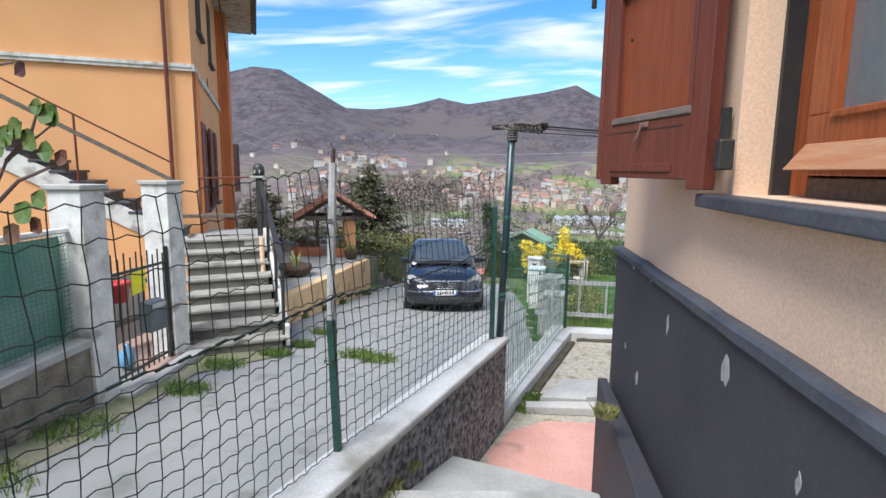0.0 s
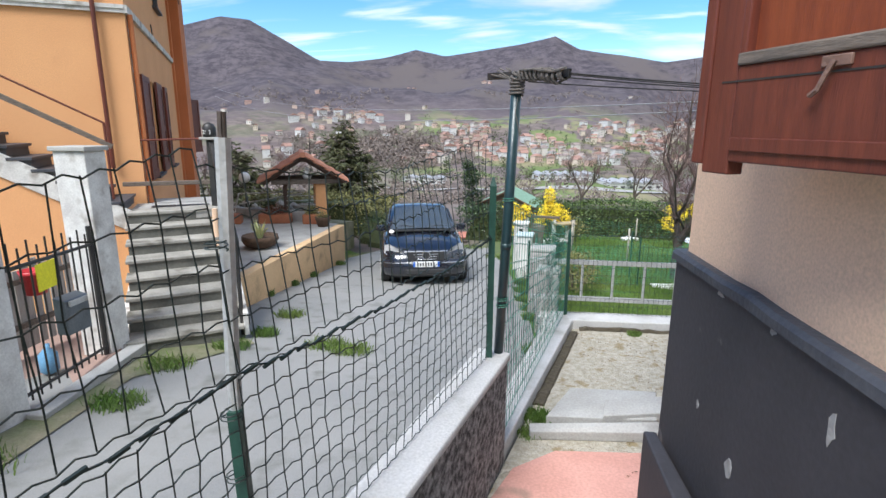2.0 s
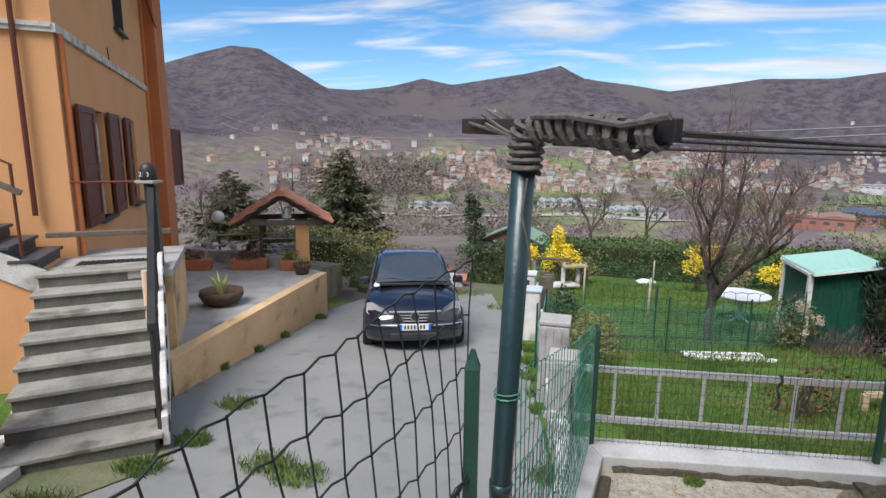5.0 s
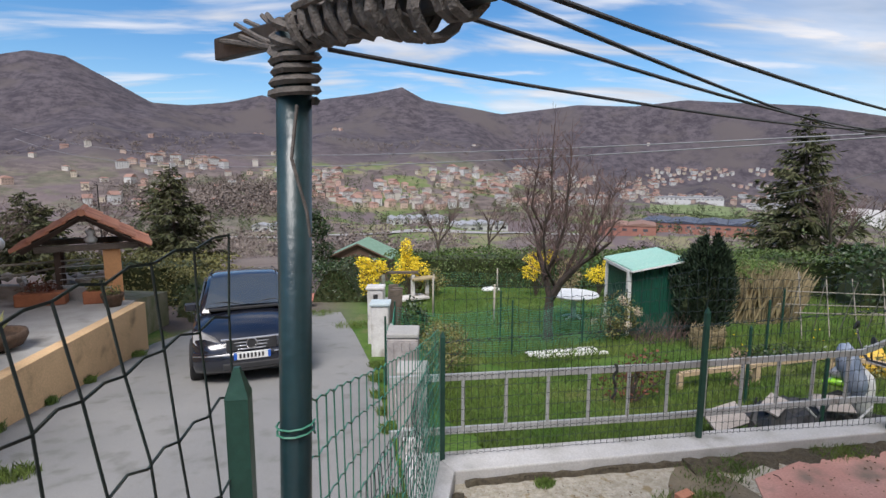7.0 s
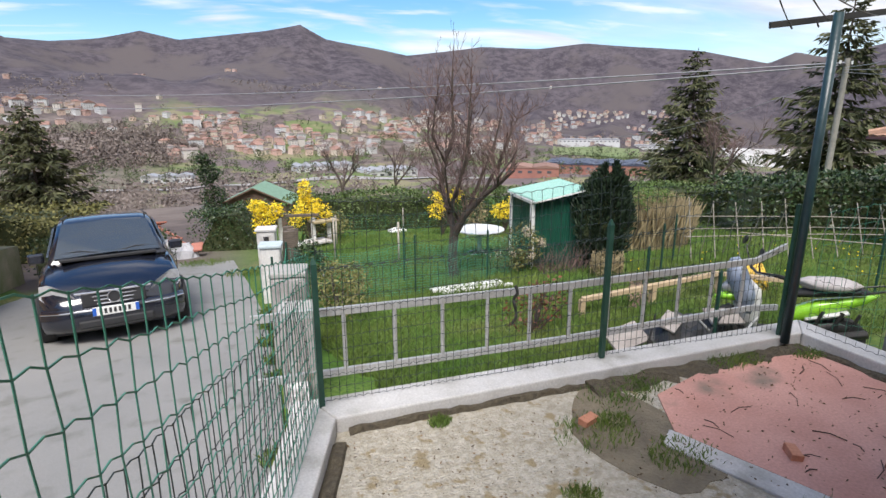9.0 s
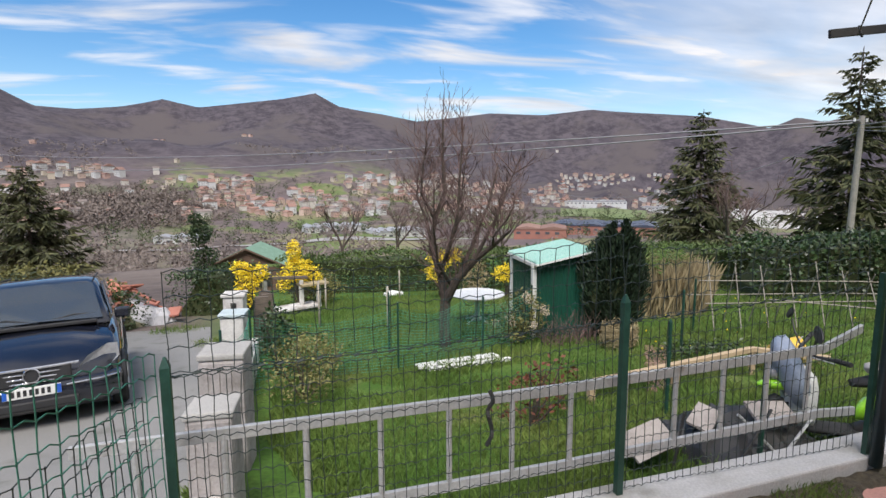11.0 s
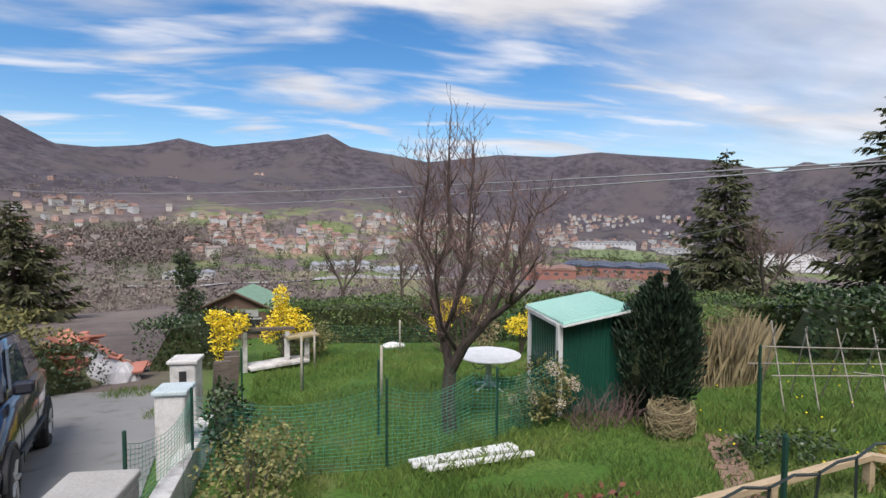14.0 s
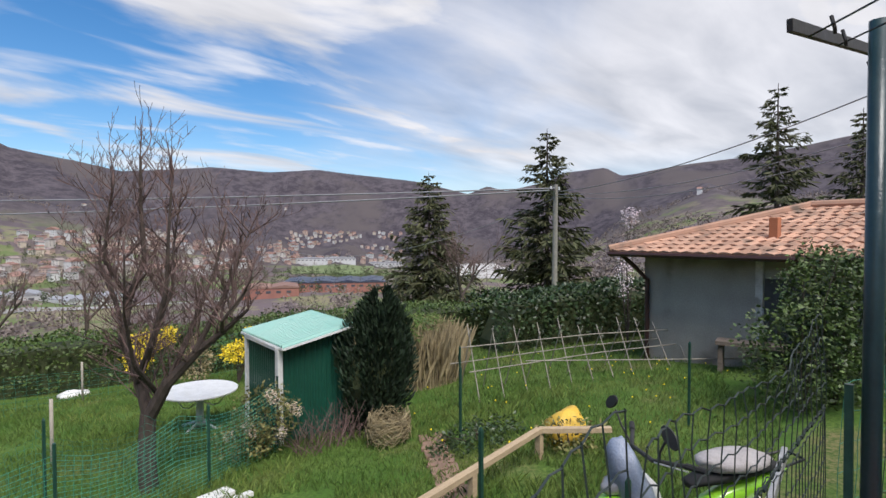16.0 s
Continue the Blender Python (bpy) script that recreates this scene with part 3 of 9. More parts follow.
def panelled_leaf(parent, w, h, m_, thick=0.045, knots=True, name="leaf"):
    """One wooden shutter leaf: stiles, rails and raised panels, hinge edge at x = 0, standing in the xz plane."""
    def q(n, x0, z0, x1, z1, y0=0.0, y1=thick, lab=""):
        return part(n, box(x0, y0, z0, x1, y1, z1), m_, parent, lab, bevel=0.004)
    s, r = 0.085, 0.24
    q("stile", 0, 0, s, h)
    q("stile", w - s, 0, w, h)
    q("rail", s, 0.03, w - s, r)
    q("rail", s, h - 0.12, w - s, h)
    q("rail", s, h * 0.52, w - s, h * 0.52 + 0.12)
    part("panel", box(s, 0.016, r, w - s, thick - 0.020, h * 0.52), mPanelWood, parent, "lighter orange-brown panel", bevel=0.003)
    part("panel", box(s, 0.016, h * 0.52 + 0.12, w - s, thick - 0.020, h - 0.12), mPanelWood, parent, "lighter orange-brown panel", bevel=0.003)
    part("moulding", box(s, -0.004, r, w - s, thick + 0.006, r + 0.026), mWoodGrey, parent, "worn grey-brown moulding", bevel=0.004)
    q("moulding", s, r + 0.022, s + 0.02, h * 0.52, -0.003, thick + 0.003)
    q("moulding", w - s - 0.02, r + 0.022, w - s, h * 0.52, -0.003, thick + 0.003)


def own_shutter():
    # folded back over the wall, standing out at an angle; two leaves folded together
    sh = tagged(empty("window_shutter", (1.240, 1.294, 1.918), 0), "red-brown panelled wooden shutter standing half open on its hinge", "shutter")
    sh.rotation_euler = (0, 0, radians(108.3))
    w, h, thick_ = 0.685, 1.4, 0.045
    panelled_leaf(sh, w, h, mWoodRed)
    part("edge_batten", box(w, -0.012, 0.02, w + 0.035, 0.05, h), mWoodRed, sh, bevel=0.004)
    part("foot_rail", box(0.17, thick_, 0.055, w - 0.09, thick_ + 0.006, 0.085), mWoodRed, sh, "raised lower moulding", bevel=0.002)
    part("seam", box(0.12, thick_ - 0.001, 0.205, w - 0.04, thick_ + 0.0015, 0.209), mDark, sh, "dark open joint")
    # hook catch on the lower rail
    part("catch_plate", box(0.325, 0.045, 0.215, 0.385, 0.052, 0.235), mRustPale, sh, "worn steel catch plate", bevel=0.002)
    part("catch_hook", tube([(0.355, 0.056, 0.225), (0.365, 0.06, 0.20), (0.375, 0.062, 0.175), (0.392, 0.06, 0.165)], 0.005, 6), mRustPale, sh, "rusty steel hook")
    part("stay", tube([(w + 0.03, 0.05, 0.80), (w + 0.075, 0.075, 0.80)], 0.008, 6), mDark, sh, "black iron stay")
    part("stay_plate", box(w + 0.07, 0.068, 0.74, w + 0.085, 0.088, 0.87), mDark, sh, bevel=0.003)
    for z in (0.16, 1.2):
        part("hinge", tube([(0.0, -0.02, z), (0.0, -0.02, z + 0.09)], 0.014, 8), mDark, sh, "black iron hinge")
    for z in (0.55, 0.72, 0.9, 1.05):
        part("nail_head", tube([(w * 0.7, 0.044, z), (w * 0.7, 0.051, z)], 0.006, 6), mDark, sh)
    st = tagged(empty("shutter_stay", (1.25, 1.235, 2.02), 1.7), "black cast iron shutter holder fixed on the plaster", "shutter holder")
    part("holder", box(-0.035, -0.02, -0.04, 0.01, 0.02, 0.05), mDark, st, bevel=0.006)


mRustPale = mat("rusty_steel", (0.26, 0.15, 0.11), (0.15, 0.09, 0.07), rough=0.6, scale=30)
own_shutter()

# cheek wall and slabs beside the house
tagged(finish("wall_plinth_step", prism([(1.19, 2.69), (1.235, 1.0), (1.11, 1.0), (1.135, 2.69)], -0.3, 0.75), mPlinth, bevel=0.01), "dark painted cheek wall with mossy top", "wall", kind="structure")


def slabs():
    tagged(finish("stone_slab", roughen(prism([(-0.02, 2.70), (0.60, 2.52), (1.12, 2.30), (1.1, 1.35), (-0.32, 1.35)], [-0.1] * 5, [0.20, 0.22, 0.24, 0.42, 0.43]), 0.01, 3), mConcrete, bevel=0.01), "cracked pale concrete slab lying tilted beside terrace wall", "slab")
    for k, (poly, z, lab) in enumerate((
            ([(0.86, 4.02), (1.62, 4.02), (1.70, 4.36), (1.08, 4.44)], 0.02, "broken concrete slab propped over a gap"),
            ([(1.25, 4.00), (1.78, 4.08), (1.86, 4.26), (1.30, 4.20)], 0.06, "broken slab corner lying on another slab"),
            ([(0.74, 3.84), (1.62, 3.90), (1.62, 3.97), (0.74, 3.92)], 0.0, "narrow pale stone kerb piece"))):
        tagged(finish("broken_slab", roughen(prism(poly, z - 0.06, [z, z + 0.02, z + 0.06, z + 0.02]), 0.008, 6, k), mConcrete, bevel=0.006), lab, "slab")
    tagged(finish("red_paving_near", roughen(prism([(0.46, 3.15), (0.62, 3.5), (0.9, 3.72), (1.5, 3.76), (2.6, 3.7), (2.6, 2.6), (0.5, 2.6)], -0.1, -0.052), 0.004, 5), mRed), "faded red painted paving patch", "floor", kind="structure")
    tagged(finish("red_paving", prism([(3.18, 5.3), (3.38, 5.68), (4.2, 5.93), (4.95, 5.80), (5.1, 5.4), (5.2, 2.65), (3.5, 2.65), (3.75, 4.0)], -0.1, -0.05), mRed), "faded red painted paving in the yard corner", "floor", kind="structure")
    tagged(finish("paving_edge_strip", prism([(3.16, 5.32), (3.75, 4.0), (3.6, 3.9), (3.02, 5.22)], -0.1, -0.045), mKerb, bevel=0.006), "pale concrete edging strip of the red paving", "trim", kind="structure")
    bm = roughen(box(-0.06, -0.03, 0, 0.06, 0.03, 0.045), 0.004, 20)
    for x, y, rz in ((2.75, 5.55, 20), (3.62, 4.9, 60), (3.9, 4.55, 15), (4.0, 4.6, 80)):
        b = bm.copy()
        t = tagged(finish("brick_fragment", b, mTile, bevel=0.004), "broken red brick fragment lying on concrete", "brick", group="brick fragments in the yard")
        t.location, t.rotation_euler = (x, y, -0.058), (0.1, 0, radians(rz))
    bm.free()
    t = tagged(finish("concrete_fragment", roughen(box(-0.3, -0.18, 0, 0.35, 0.2, 0.06), 0.02, 4), mConcrete, bevel=0.01), "thin broken concrete piece on mossy clump", "slab")
    t.location = (4.85, 4.35, 0.02)


slabs()


# ---------------- mesh fences ----------------
def wire_panel(name, a, b, za, zb, ha, hb, cols, rows, material, label, r=0.0016, wave=0.02, seed=1, rows_at=None, parent=None, lean=0.0, knots=True):
    """Welded mesh between two ground points: za, zb are the heights of its foot, ha, hb of its top. Vertical and horizontal wires with kinks."""
    rnd = random.Random(seed)
    bm = bmesh.new()
    A, B = Vector((a[0], a[1], 0)), Vector((b[0], b[1], 0))
    n = (B - A).cross(Vector((0, 0, 1))).normalized()
    ph = rnd.random() * 6

    def P(u, v):
        p = A.lerp(B, u)
        z = lerp(lerp(za, zb, u), lerp(ha, hb, u), v)
        sag = wave * 1.5 * math.sin(math.pi * u) * (v ** 2) * 1.2
        off = wave * (math.sin(u * 9 + ph) * 0.5 + math.sin(u * 23 + v * 5 + ph) * 0.3) * v + lean * v
        return Vector((p.x, p.y, z - sag)) + n * off
    vs = [j / rows for j in range(rows + 1)] if rows_at is None else rows_at
    for i in range(cols + 1):
        u = i / cols
        add_tube(bm, [P(min(1, max(0, u + rnd.uniform(-0.08, 0.08) / cols)), v) for v in vs], r, 3, cap=False)
    for v in vs:
        pts = []
        m_ = cols * 2
        for i in range(m_ + 1):
            p = P(i / m_, v)
            p.z += (0.006 if i % 2 else -0.004) + rnd.uniform(-0.003, 0.003)
            pts.append(p)
        add_tube(bm, pts, r * 1.1, 3, cap=False)
    ob = finish(name, bm, material, parent)
    return ob


def post(name, x, y, z0, z1, r, m_, label, cat="fence post", tip=0.0, lean=(0, 0), square=False, group=""):
    bm = bmesh.new()
    a, b = Vector((x, y, z0)), Vector((x + lean[0], y + lean[1], z1))
    add_tube(bm, [a, b], r, 4 if square else 10)
    if tip:
        add_tube(bm, [b, b + Vector((0, 0, tip))], r * 1.05, 4 if square else 10, r2=r * 0.25)
    return tagged(finish(name, bm, m_, smooth=not square), label, cat, group=group)


PA, PT = (-0.148, 1.72), (0.47, 3.57)
P00 = on_line(-4.6, -0.05)


def fences():
    f1 = tagged(empty("mesh_fence", (0, 0, 0)), "dark green kinked wire mesh fence on the terrace wall coping", "fence")
    a0 = on_line(-4.6, -0.06)
    for (a, b, c, s) in ((a0, PA, 36, 3), (PA, (0.46, 3.52), 27, 5)):
        wire_panel("lower_mesh", a, b, 0.70, 0.70, 1.40, 1.40, c, 10, mWireBlack, "", 0.0023, 0.03, s, parent=f1)
        wire_panel("upper_mesh", a, b, 1.42, 1.42, 1.93, 1.97, c, 4, mWireBlack, "", 0.0023, 0.05, s + 1, parent=f1, lean=-0.05)
        bm = bmesh.new()
        rnd = random.Random(s)
        A, B = Vector((*a, 1.41)), Vector((*b, 1.41))
        pts = [A.lerp(B, i / (c * 2)) + Vector((rnd.uniform(-.004, .004), rnd.uniform(-.004, .004), rnd.uniform(-.006, .006) - 0.04 * math.sin(math.pi * i / (c * 2)))) for i in range(c * 2 + 1)]
        add_tube(bm, pts, 0.003, 4, cap=False)
        for i in range(1, c * 2, 2):
            add_tube(bm, [pts[i] - Vector((0.008, 0.02, 0.004)), pts[i] + Vector((0.008, 0.02, 0.004))], 0.006, 5)
        part("joining_wire", bm, mWireBlack, f1, "twisted joining wire with knots")
    f2 = tagged(empty("mesh_fence", (0, 0, 0)), "green welded wire mesh fence along the sunken kerb", "fence")
    wire_panel("mesh", (0.52, 3.60), (1.21, 6.1), 0.05, 0.05, 1.62, 1.0, 34, 12, mWireGreen, "", 0.0024, 0.015, 11, parent=f2)
    wire_panel("second_mesh", (0.49, 3.64), (1.17, 6.08), 0.06, 0.06, 1.15, 0.85, 44, 9, mWireBlack, "", 0.0021, 0.03, 12, parent=f2)
    f3 = tagged(empty("mesh_fence", (0, 0, 0)), "dark green wire mesh fence along the garden edge", "fence")
    for a, b, h0, h1, c, sd in (((1.24, 6.13), (3.24, 6.13), 0.90, 0.93, 40, 13), ((3.24, 6.13), (4.84, 6.08), 0.93, 1.0, 32, 14)):
        wire_panel("lower_mesh", a, b, 0.06, 0.05, h0, h1, c, 10, mWireBlack, "", 0.0021, 0.018, sd, parent=f3)
        wire_panel("upper_mesh", a, b, h0 + 0.01, h1 + 0.01, 1.30, 1.36, c * 2 // 3, 4, mWireBlack, "", 0.0021, 0.035, sd + 50, parent=f3)
        rnd = random.Random(sd)
        A, B = Vector((*a, h0)), Vector((*b, h1))
        pts = [A.lerp(B, i / (c * 2)) + Vector((rnd.uniform(-.003, .003), rnd.uniform(-.003, .003), rnd.uniform(-.005, .005))) for i in range(c * 2 + 1)]
        bm = bmesh.new()
        add_tube(bm, pts, 0.0026, 4, cap=False)
        for i in range(1, c * 2, 3):
            add_tube(bm, [pts[i] - Vector((0.012, 0.0, 0.003)), pts[i] + Vector((0.012, 0.0, 0.003))], 0.0055, 5)
        part("joining_wire", bm, mWireBlack, f3, "twisted joining wire with knots")
    f4 = tagged(empty("mesh_fence", (0, 0, 0)), "green wire mesh fence along the side of the yard", "fence")
    wire_panel("mesh", (5.14, 6.0), (5.3, 2.7), 0.05, 0.05, 1.32, 1.5, 44, 9, mWireBlack, "", 0.0018, 0.05, 15, parent=f4)
    wire_panel("second_mesh", (5.3, 6.1), (6.7, 5.0), -0.1, -0.1, 1.0, 1.7, 20, 8, mWireGreen, "", 0.0018, 0.06, 16, parent=f4)
    # loose net fence farther out in the garden
    f5 = tagged(empty("garden_net", (0, 0, 0)), "sagging green garden net between thin posts in the grass", "fence")
    pts = [(1.35, 10.9), (3.4, 12.7), (4.3, 12.2), (5.4, 12.0)]
    for k, (a, b) in enumerate(zip(pts, pts[1:])):
        wire_panel("net", a, b, ground_z(*a) + 0.05, ground_z(*b) + 0.05, ground_z(*a) + 0.95, ground_z(*b) + 0.85, int(12 * math.dist(a, b)), 11, mWireGreen, "", 0.0016, 0.09, 30 + k, parent=f5)
    for k, (a, b) in enumerate((((1.6, 20.2), (9.0, 19.4)),)):
        wire_panel("net", a, b, ground_z(*a), ground_z(*b), ground_z(*a) + 1.1, ground_z(*b) + 1.1, 40, 8, mWireGreen, "", 0.003, 0.2, 40 + k, parent=f5)


fences()
post("fence_post", 1.23, 6.12, 0.03, 0.94, 0.024, mGreenPost, "dark green steel fence post at the kerb corner", tip=0.04, square=True)
post("fence_post", 3.24, 6.12, 0.03, 1.03, 0.024, mGreenPost, "dark green steel fence post on the garden kerb", tip=0.04, square=True)
post("fence_post", 0.455, 3.50, 0.67, 1.70, 0.026, mGreenPost, "dark green angle-iron fence post beside the clothes pole", tip=0.05, square=True)


def joined_post():
    e = tagged(empty("terrace_fence_post", (PA[0], PA[1], 0.68)), "green steel fence post with pale rusty pipe tied on top", "fence post")
    part("lower_post", tube([(0, 0, 0), (-0.03, 0.02, 0.62)], 0.022, 4), mGreenPost, e, "green steel angle post")
    part("pipe", tube([(-0.03, 0.02, 0.30), (-0.035, 0.04, 0.75), (-0.022, 0.062, 1.315)], 0.019, 8), mSteelPale, e, "pale peeling rusty pipe")
    part("pipe_top", tube([(-0.022, 0.062, 1.315), (-0.02, 0.064, 1.375)], 0.011, 6), mBark, e, "rusty stub")
    for z in (0.42, 0.6, 1.05):
        part("wire_tie", tube([(-0.033 + 0.027 * math.cos(a), 0.008 + 0.027 * math.sin(a), z + 0.002 * a) for a in [i * 0.6 for i in range(22)]], 0.002, 4), mWireBlack, e)


joined_post()
for k, (x, y, h) in enumerate(((1.62, 14.6, 1.05), (3.46, 12.6, 1.05), (4.88, 11.9, 0.95), (7.5, 10.35, 1.02), (5.5, 8.35, 1.03), (2.62, 16.0, 0.95), (9.0, 11.7, 1.0), (1.12, 9.3, 1.0), (5.35, 7.1, 0.95), (9.6, 8.2, 1.1))):
    post("garden_post", x, y, ground_z(x, y) - 0.2, ground_z(x, y) + h, 0.02, mGreenPost, "thin dark green steel post standing in the grass", tip=0.03, square=True, group="thin posts in the garden")
for x, y, h in ((2.6, 16.0, 1.05), (3.9, 14.74, 0.95), (5.4, 20.0, 0.9), (3.0, 18.6, 0.9)):
    post("wooden_stake", x, y, ground_z(x, y) - 0.2, ground_z(x, y) + h, 0.024, mCane, "pale wooden stake with dark tape in the grass", group="wooden stakes in the grass")


# ---------------- ladder along the fence ----------------
def ladder():
    e = tagged(empty("ladder", (0.86, 6.245, 0.13)), "long pale steel ladder tied sideways along the mesh fence", "ladder")
    L = 4.2

    def rail(z, bend):
        bm = bmesh.new()
        pts = [(0, 0, z), (L * 0.5, 0, z - 0.02), (L * 0.93, 0, z), (L + 0.05, 0.02, z + bend)]
        for a, b in zip(pts, pts[1:]):
            add_loft(bm, [[(p[0], p[1] - 0.012, p[2] - 0.026), (p[0], p[1] + 0.012, p[2] - 0.026), (p[0], p[1] + 0.012, p[2] + 0.026), (p[0], p[1] - 0.012, p[2] + 0.026)] for p in (a, b)])
        part("rail", bm, mSteelPale, e, bevel=0.003)
    rail(0.47, 0.09)
    rail(0.06, -0.04)
    for i in range(12):
        x = 0.22 + i * 0.325
        part("rung", tube([(x, 0, 0.06), (x, 0, 0.46)], 0.014, 8), mSteelPale, e)
    part("chain", tube([(1.72 + 0.012 * math.sin(i), -0.02 + 0.01 * math.cos(i * 1.7), 0.5 - i * 0.025) for i in range(12)], 0.011, 5), mDark, e, "dark chain wound round the rail")


ladder()


# ---------------- clothes poles and lines ----------------
def rope_wrap(bm, p0, p1, turns, R, r, squash=1.0):
    p0, p1 = Vector(p0), Vector(p1)
    d = (p1 - p0).normalized()
    s = d.orthogonal().normalized()
    u = d.cross(s)
    n = turns * 10
    rnd = random.Random(turns)
    add_tube(bm, [p0.lerp(p1, i / n) + (s * math.cos(i * 0.628) + u * math.sin(i * 0.628) * squash) * (R + rnd.uniform(-0.003, 0.004)) for i in range(n + 1)], r, 5)


def clothes_pole_near():
    e = tagged(empty("clothes_pole", (0.51, 3.57, 0.66)), "dark teal steel clothes-line pole with rope-wrapped crossbar", "clothes pole")
    top = Vector((0.055, -0.07, 1.62))
    bm = bmesh.new()
    add_tube(bm, [(0, 0, 0), top * 0.5, top], 0.028, 14)
    add_tube(bm, [top * 0.42, top * 0.44], 0.031, 14)
    part("pole", bm, mTealPost, e, smooth=True)
    part("crossbar", box(-0.17, -0.02, 1.598, 0.42, 0.005, 1.645, Matrix.Translation((0.045, -0.07, 0)) @ Matrix.Rotation(radians(-2), 4, "Y")), mDark, e, "dark flat iron crossbar", bevel=0.003)
    bm = bmesh.new()
    c = Vector((0.05, -0.08, 1.62))
    rope_wrap(bm, c + Vector((0.03, 0, 0)), c + Vector((0.26, 0, 0.01)), 8, 0.030, 0.0085, 1.1)
    rope_wrap(bm, c + Vector((0.20, 0, 0.005)), c + Vector((0.30, 0, -0.01)), 3, 0.036, 0.0085)
    rope_wrap(bm, c + Vector((0.30, 0, 0.008)), c + Vector((0.335, 0, 0.008)), 2, 0.030, 0.008)
    rope_wrap(bm, c + Vector((0, 0.01, -0.12)), c + Vector((0, 0.01, -0.02)), 5, 0.036, 0.0085)
    rope_wrap(bm, c + Vector((-0.02, 0.01, -0.05)), c + Vector((0.02, 0.0, 0.02)), 3, 0.033, 0.009)
    add_tube(bm, [c + Vector((0.05, -0.03, 0.03)), c + Vector((0.16, -0.045, 0.035)), c + Vector((0.28, -0.04, 0.02)), c + Vector((0.36, -0.035, 0.04))], 0.008, 6)
    part("rope", bm, mRope, e, "grey weathered rope in many turns")
    rnd = random.Random(4)
    for k in range(9):
        bm = bmesh.new()
        a = c + Vector((0.0, -0.01, -0.03))
        tip = c + Vector((-0.19 + 0.018 * k, rnd.uniform(-0.03, 0.02), 0.03 + rnd.uniform(-0.03, 0.03)))
        add_tube(bm, [a, a.lerp(tip, 0.5) + Vector((0, 0, rnd.uniform(-0.01, 0.015))), tip], 0.005, 5)
        part("rope_end", bm, mRope, e, "frayed rope end sticking out")
    bm = bmesh.new()
    add_tube(bm, [c + Vector((0.01, -0.03, -0.11)), c + Vector((0.0, -0.036, -0.19)), c + Vector((0.02, -0.036, -0.27)), c + Vector((0.024, -0.034, -0.31))], 0.0028, 5)
    part("string", bm, mRope, e, "thin dangling string with a knot")
    for z in (0.32, 0.36, 0.95):
        q = top * (z / 1.62)
        part("wire_tie", tube([(q.x + 0.033 * math.cos(a), q.y + 0.033 * math.sin(a), z + 0.002 * a) for a in [i * 0.6 for i in range(22)]], 0.0022, 4), mWireGreen, e)
    turn = Matrix.Translation(c) @ Matrix.Rotation(radians(-54), 4, "Z") @ Matrix.Rotation(radians(4), 4, "Y") @ Matrix.Diagonal((1.12, 0.78, 0.82, 1)) @ Matrix.Translation(-c)
    for ob in e.children:
        if ob.name.startswith(("crossbar", "rope")):
            ob.data.transform(turn)


clothes_pole_near()


def clothes_pole_far():
    e = tagged(empty("clothes_pole", (4.83, 5.94, 0.0)), "dark teal leaning clothes-line pole with drilled flat crossbar", "clothes pole")
    part("pole", tube([(0, 0, 0), (0.01, 0.0, 1.3), (0.01, 0.0, 2.44)], 0.032, 14), mTealPost, e, smooth=True)
    part("brace_post", tube([(0.0, 0.06, 0), (0.02, 0.07, 1.1)], 0.02, 4), mGreenPost, e)
    bm = bmesh.new()
    add_box(bm, -0.62, -0.01, -0.022, 0.72, 0.01, 0.022, Matrix.Translation((0.24, 0.12, 2.447)) @ Matrix.Rotation(radians(-7.1), 4, "Y") @ Matrix.Rotation(radians(-8), 4, "Z"))
    part("crossbar", bm, mDark, e, "dark drilled flat iron crossbar", bevel=0.002)
    for x in (-0.55, -0.3, 0.5):
        part("hook", tube([(0.24 + x, 0.10, 2.44 + 0.09 * x), (0.24 + x, 0.09, 2.40 + 0.09 * x), (0.255 + x, 0.09, 2.385 + 0.09 * x)], 0.006, 6), mDark, e)


clothes_pole_far()


def line_between(name, a, b, sag, r, m_, label, n=24):
    a, b = Vector(a), Vector(b)
    pts = [a.lerp(b, i / n) - Vector((0, 0, sag * 4 * (i / n) * (1 - i / n))) for i in range(n + 1)]
    return tagged(finish(name, tube(pts, r, 5), m_), label, "line")


for k, (xa, za, xb) in enumerate(((0.785, 2.258, 4.63), (0.75, 2.252, 4.95), (0.62, 2.245, 5.35), (0.80, 2.26, 5.75))):
    line_between("clothes_line", (xa, 3.52 - (xa - 0.56) * 1.53, za), (xb, 6.06 - 0.14 * (xb - 5.07), 2.425 + 0.124 * (xb - 5.07)), 0.05 + 0.02 * k, 0.0036, mDark, "dark plastic-coated clothes line stretched between poles")


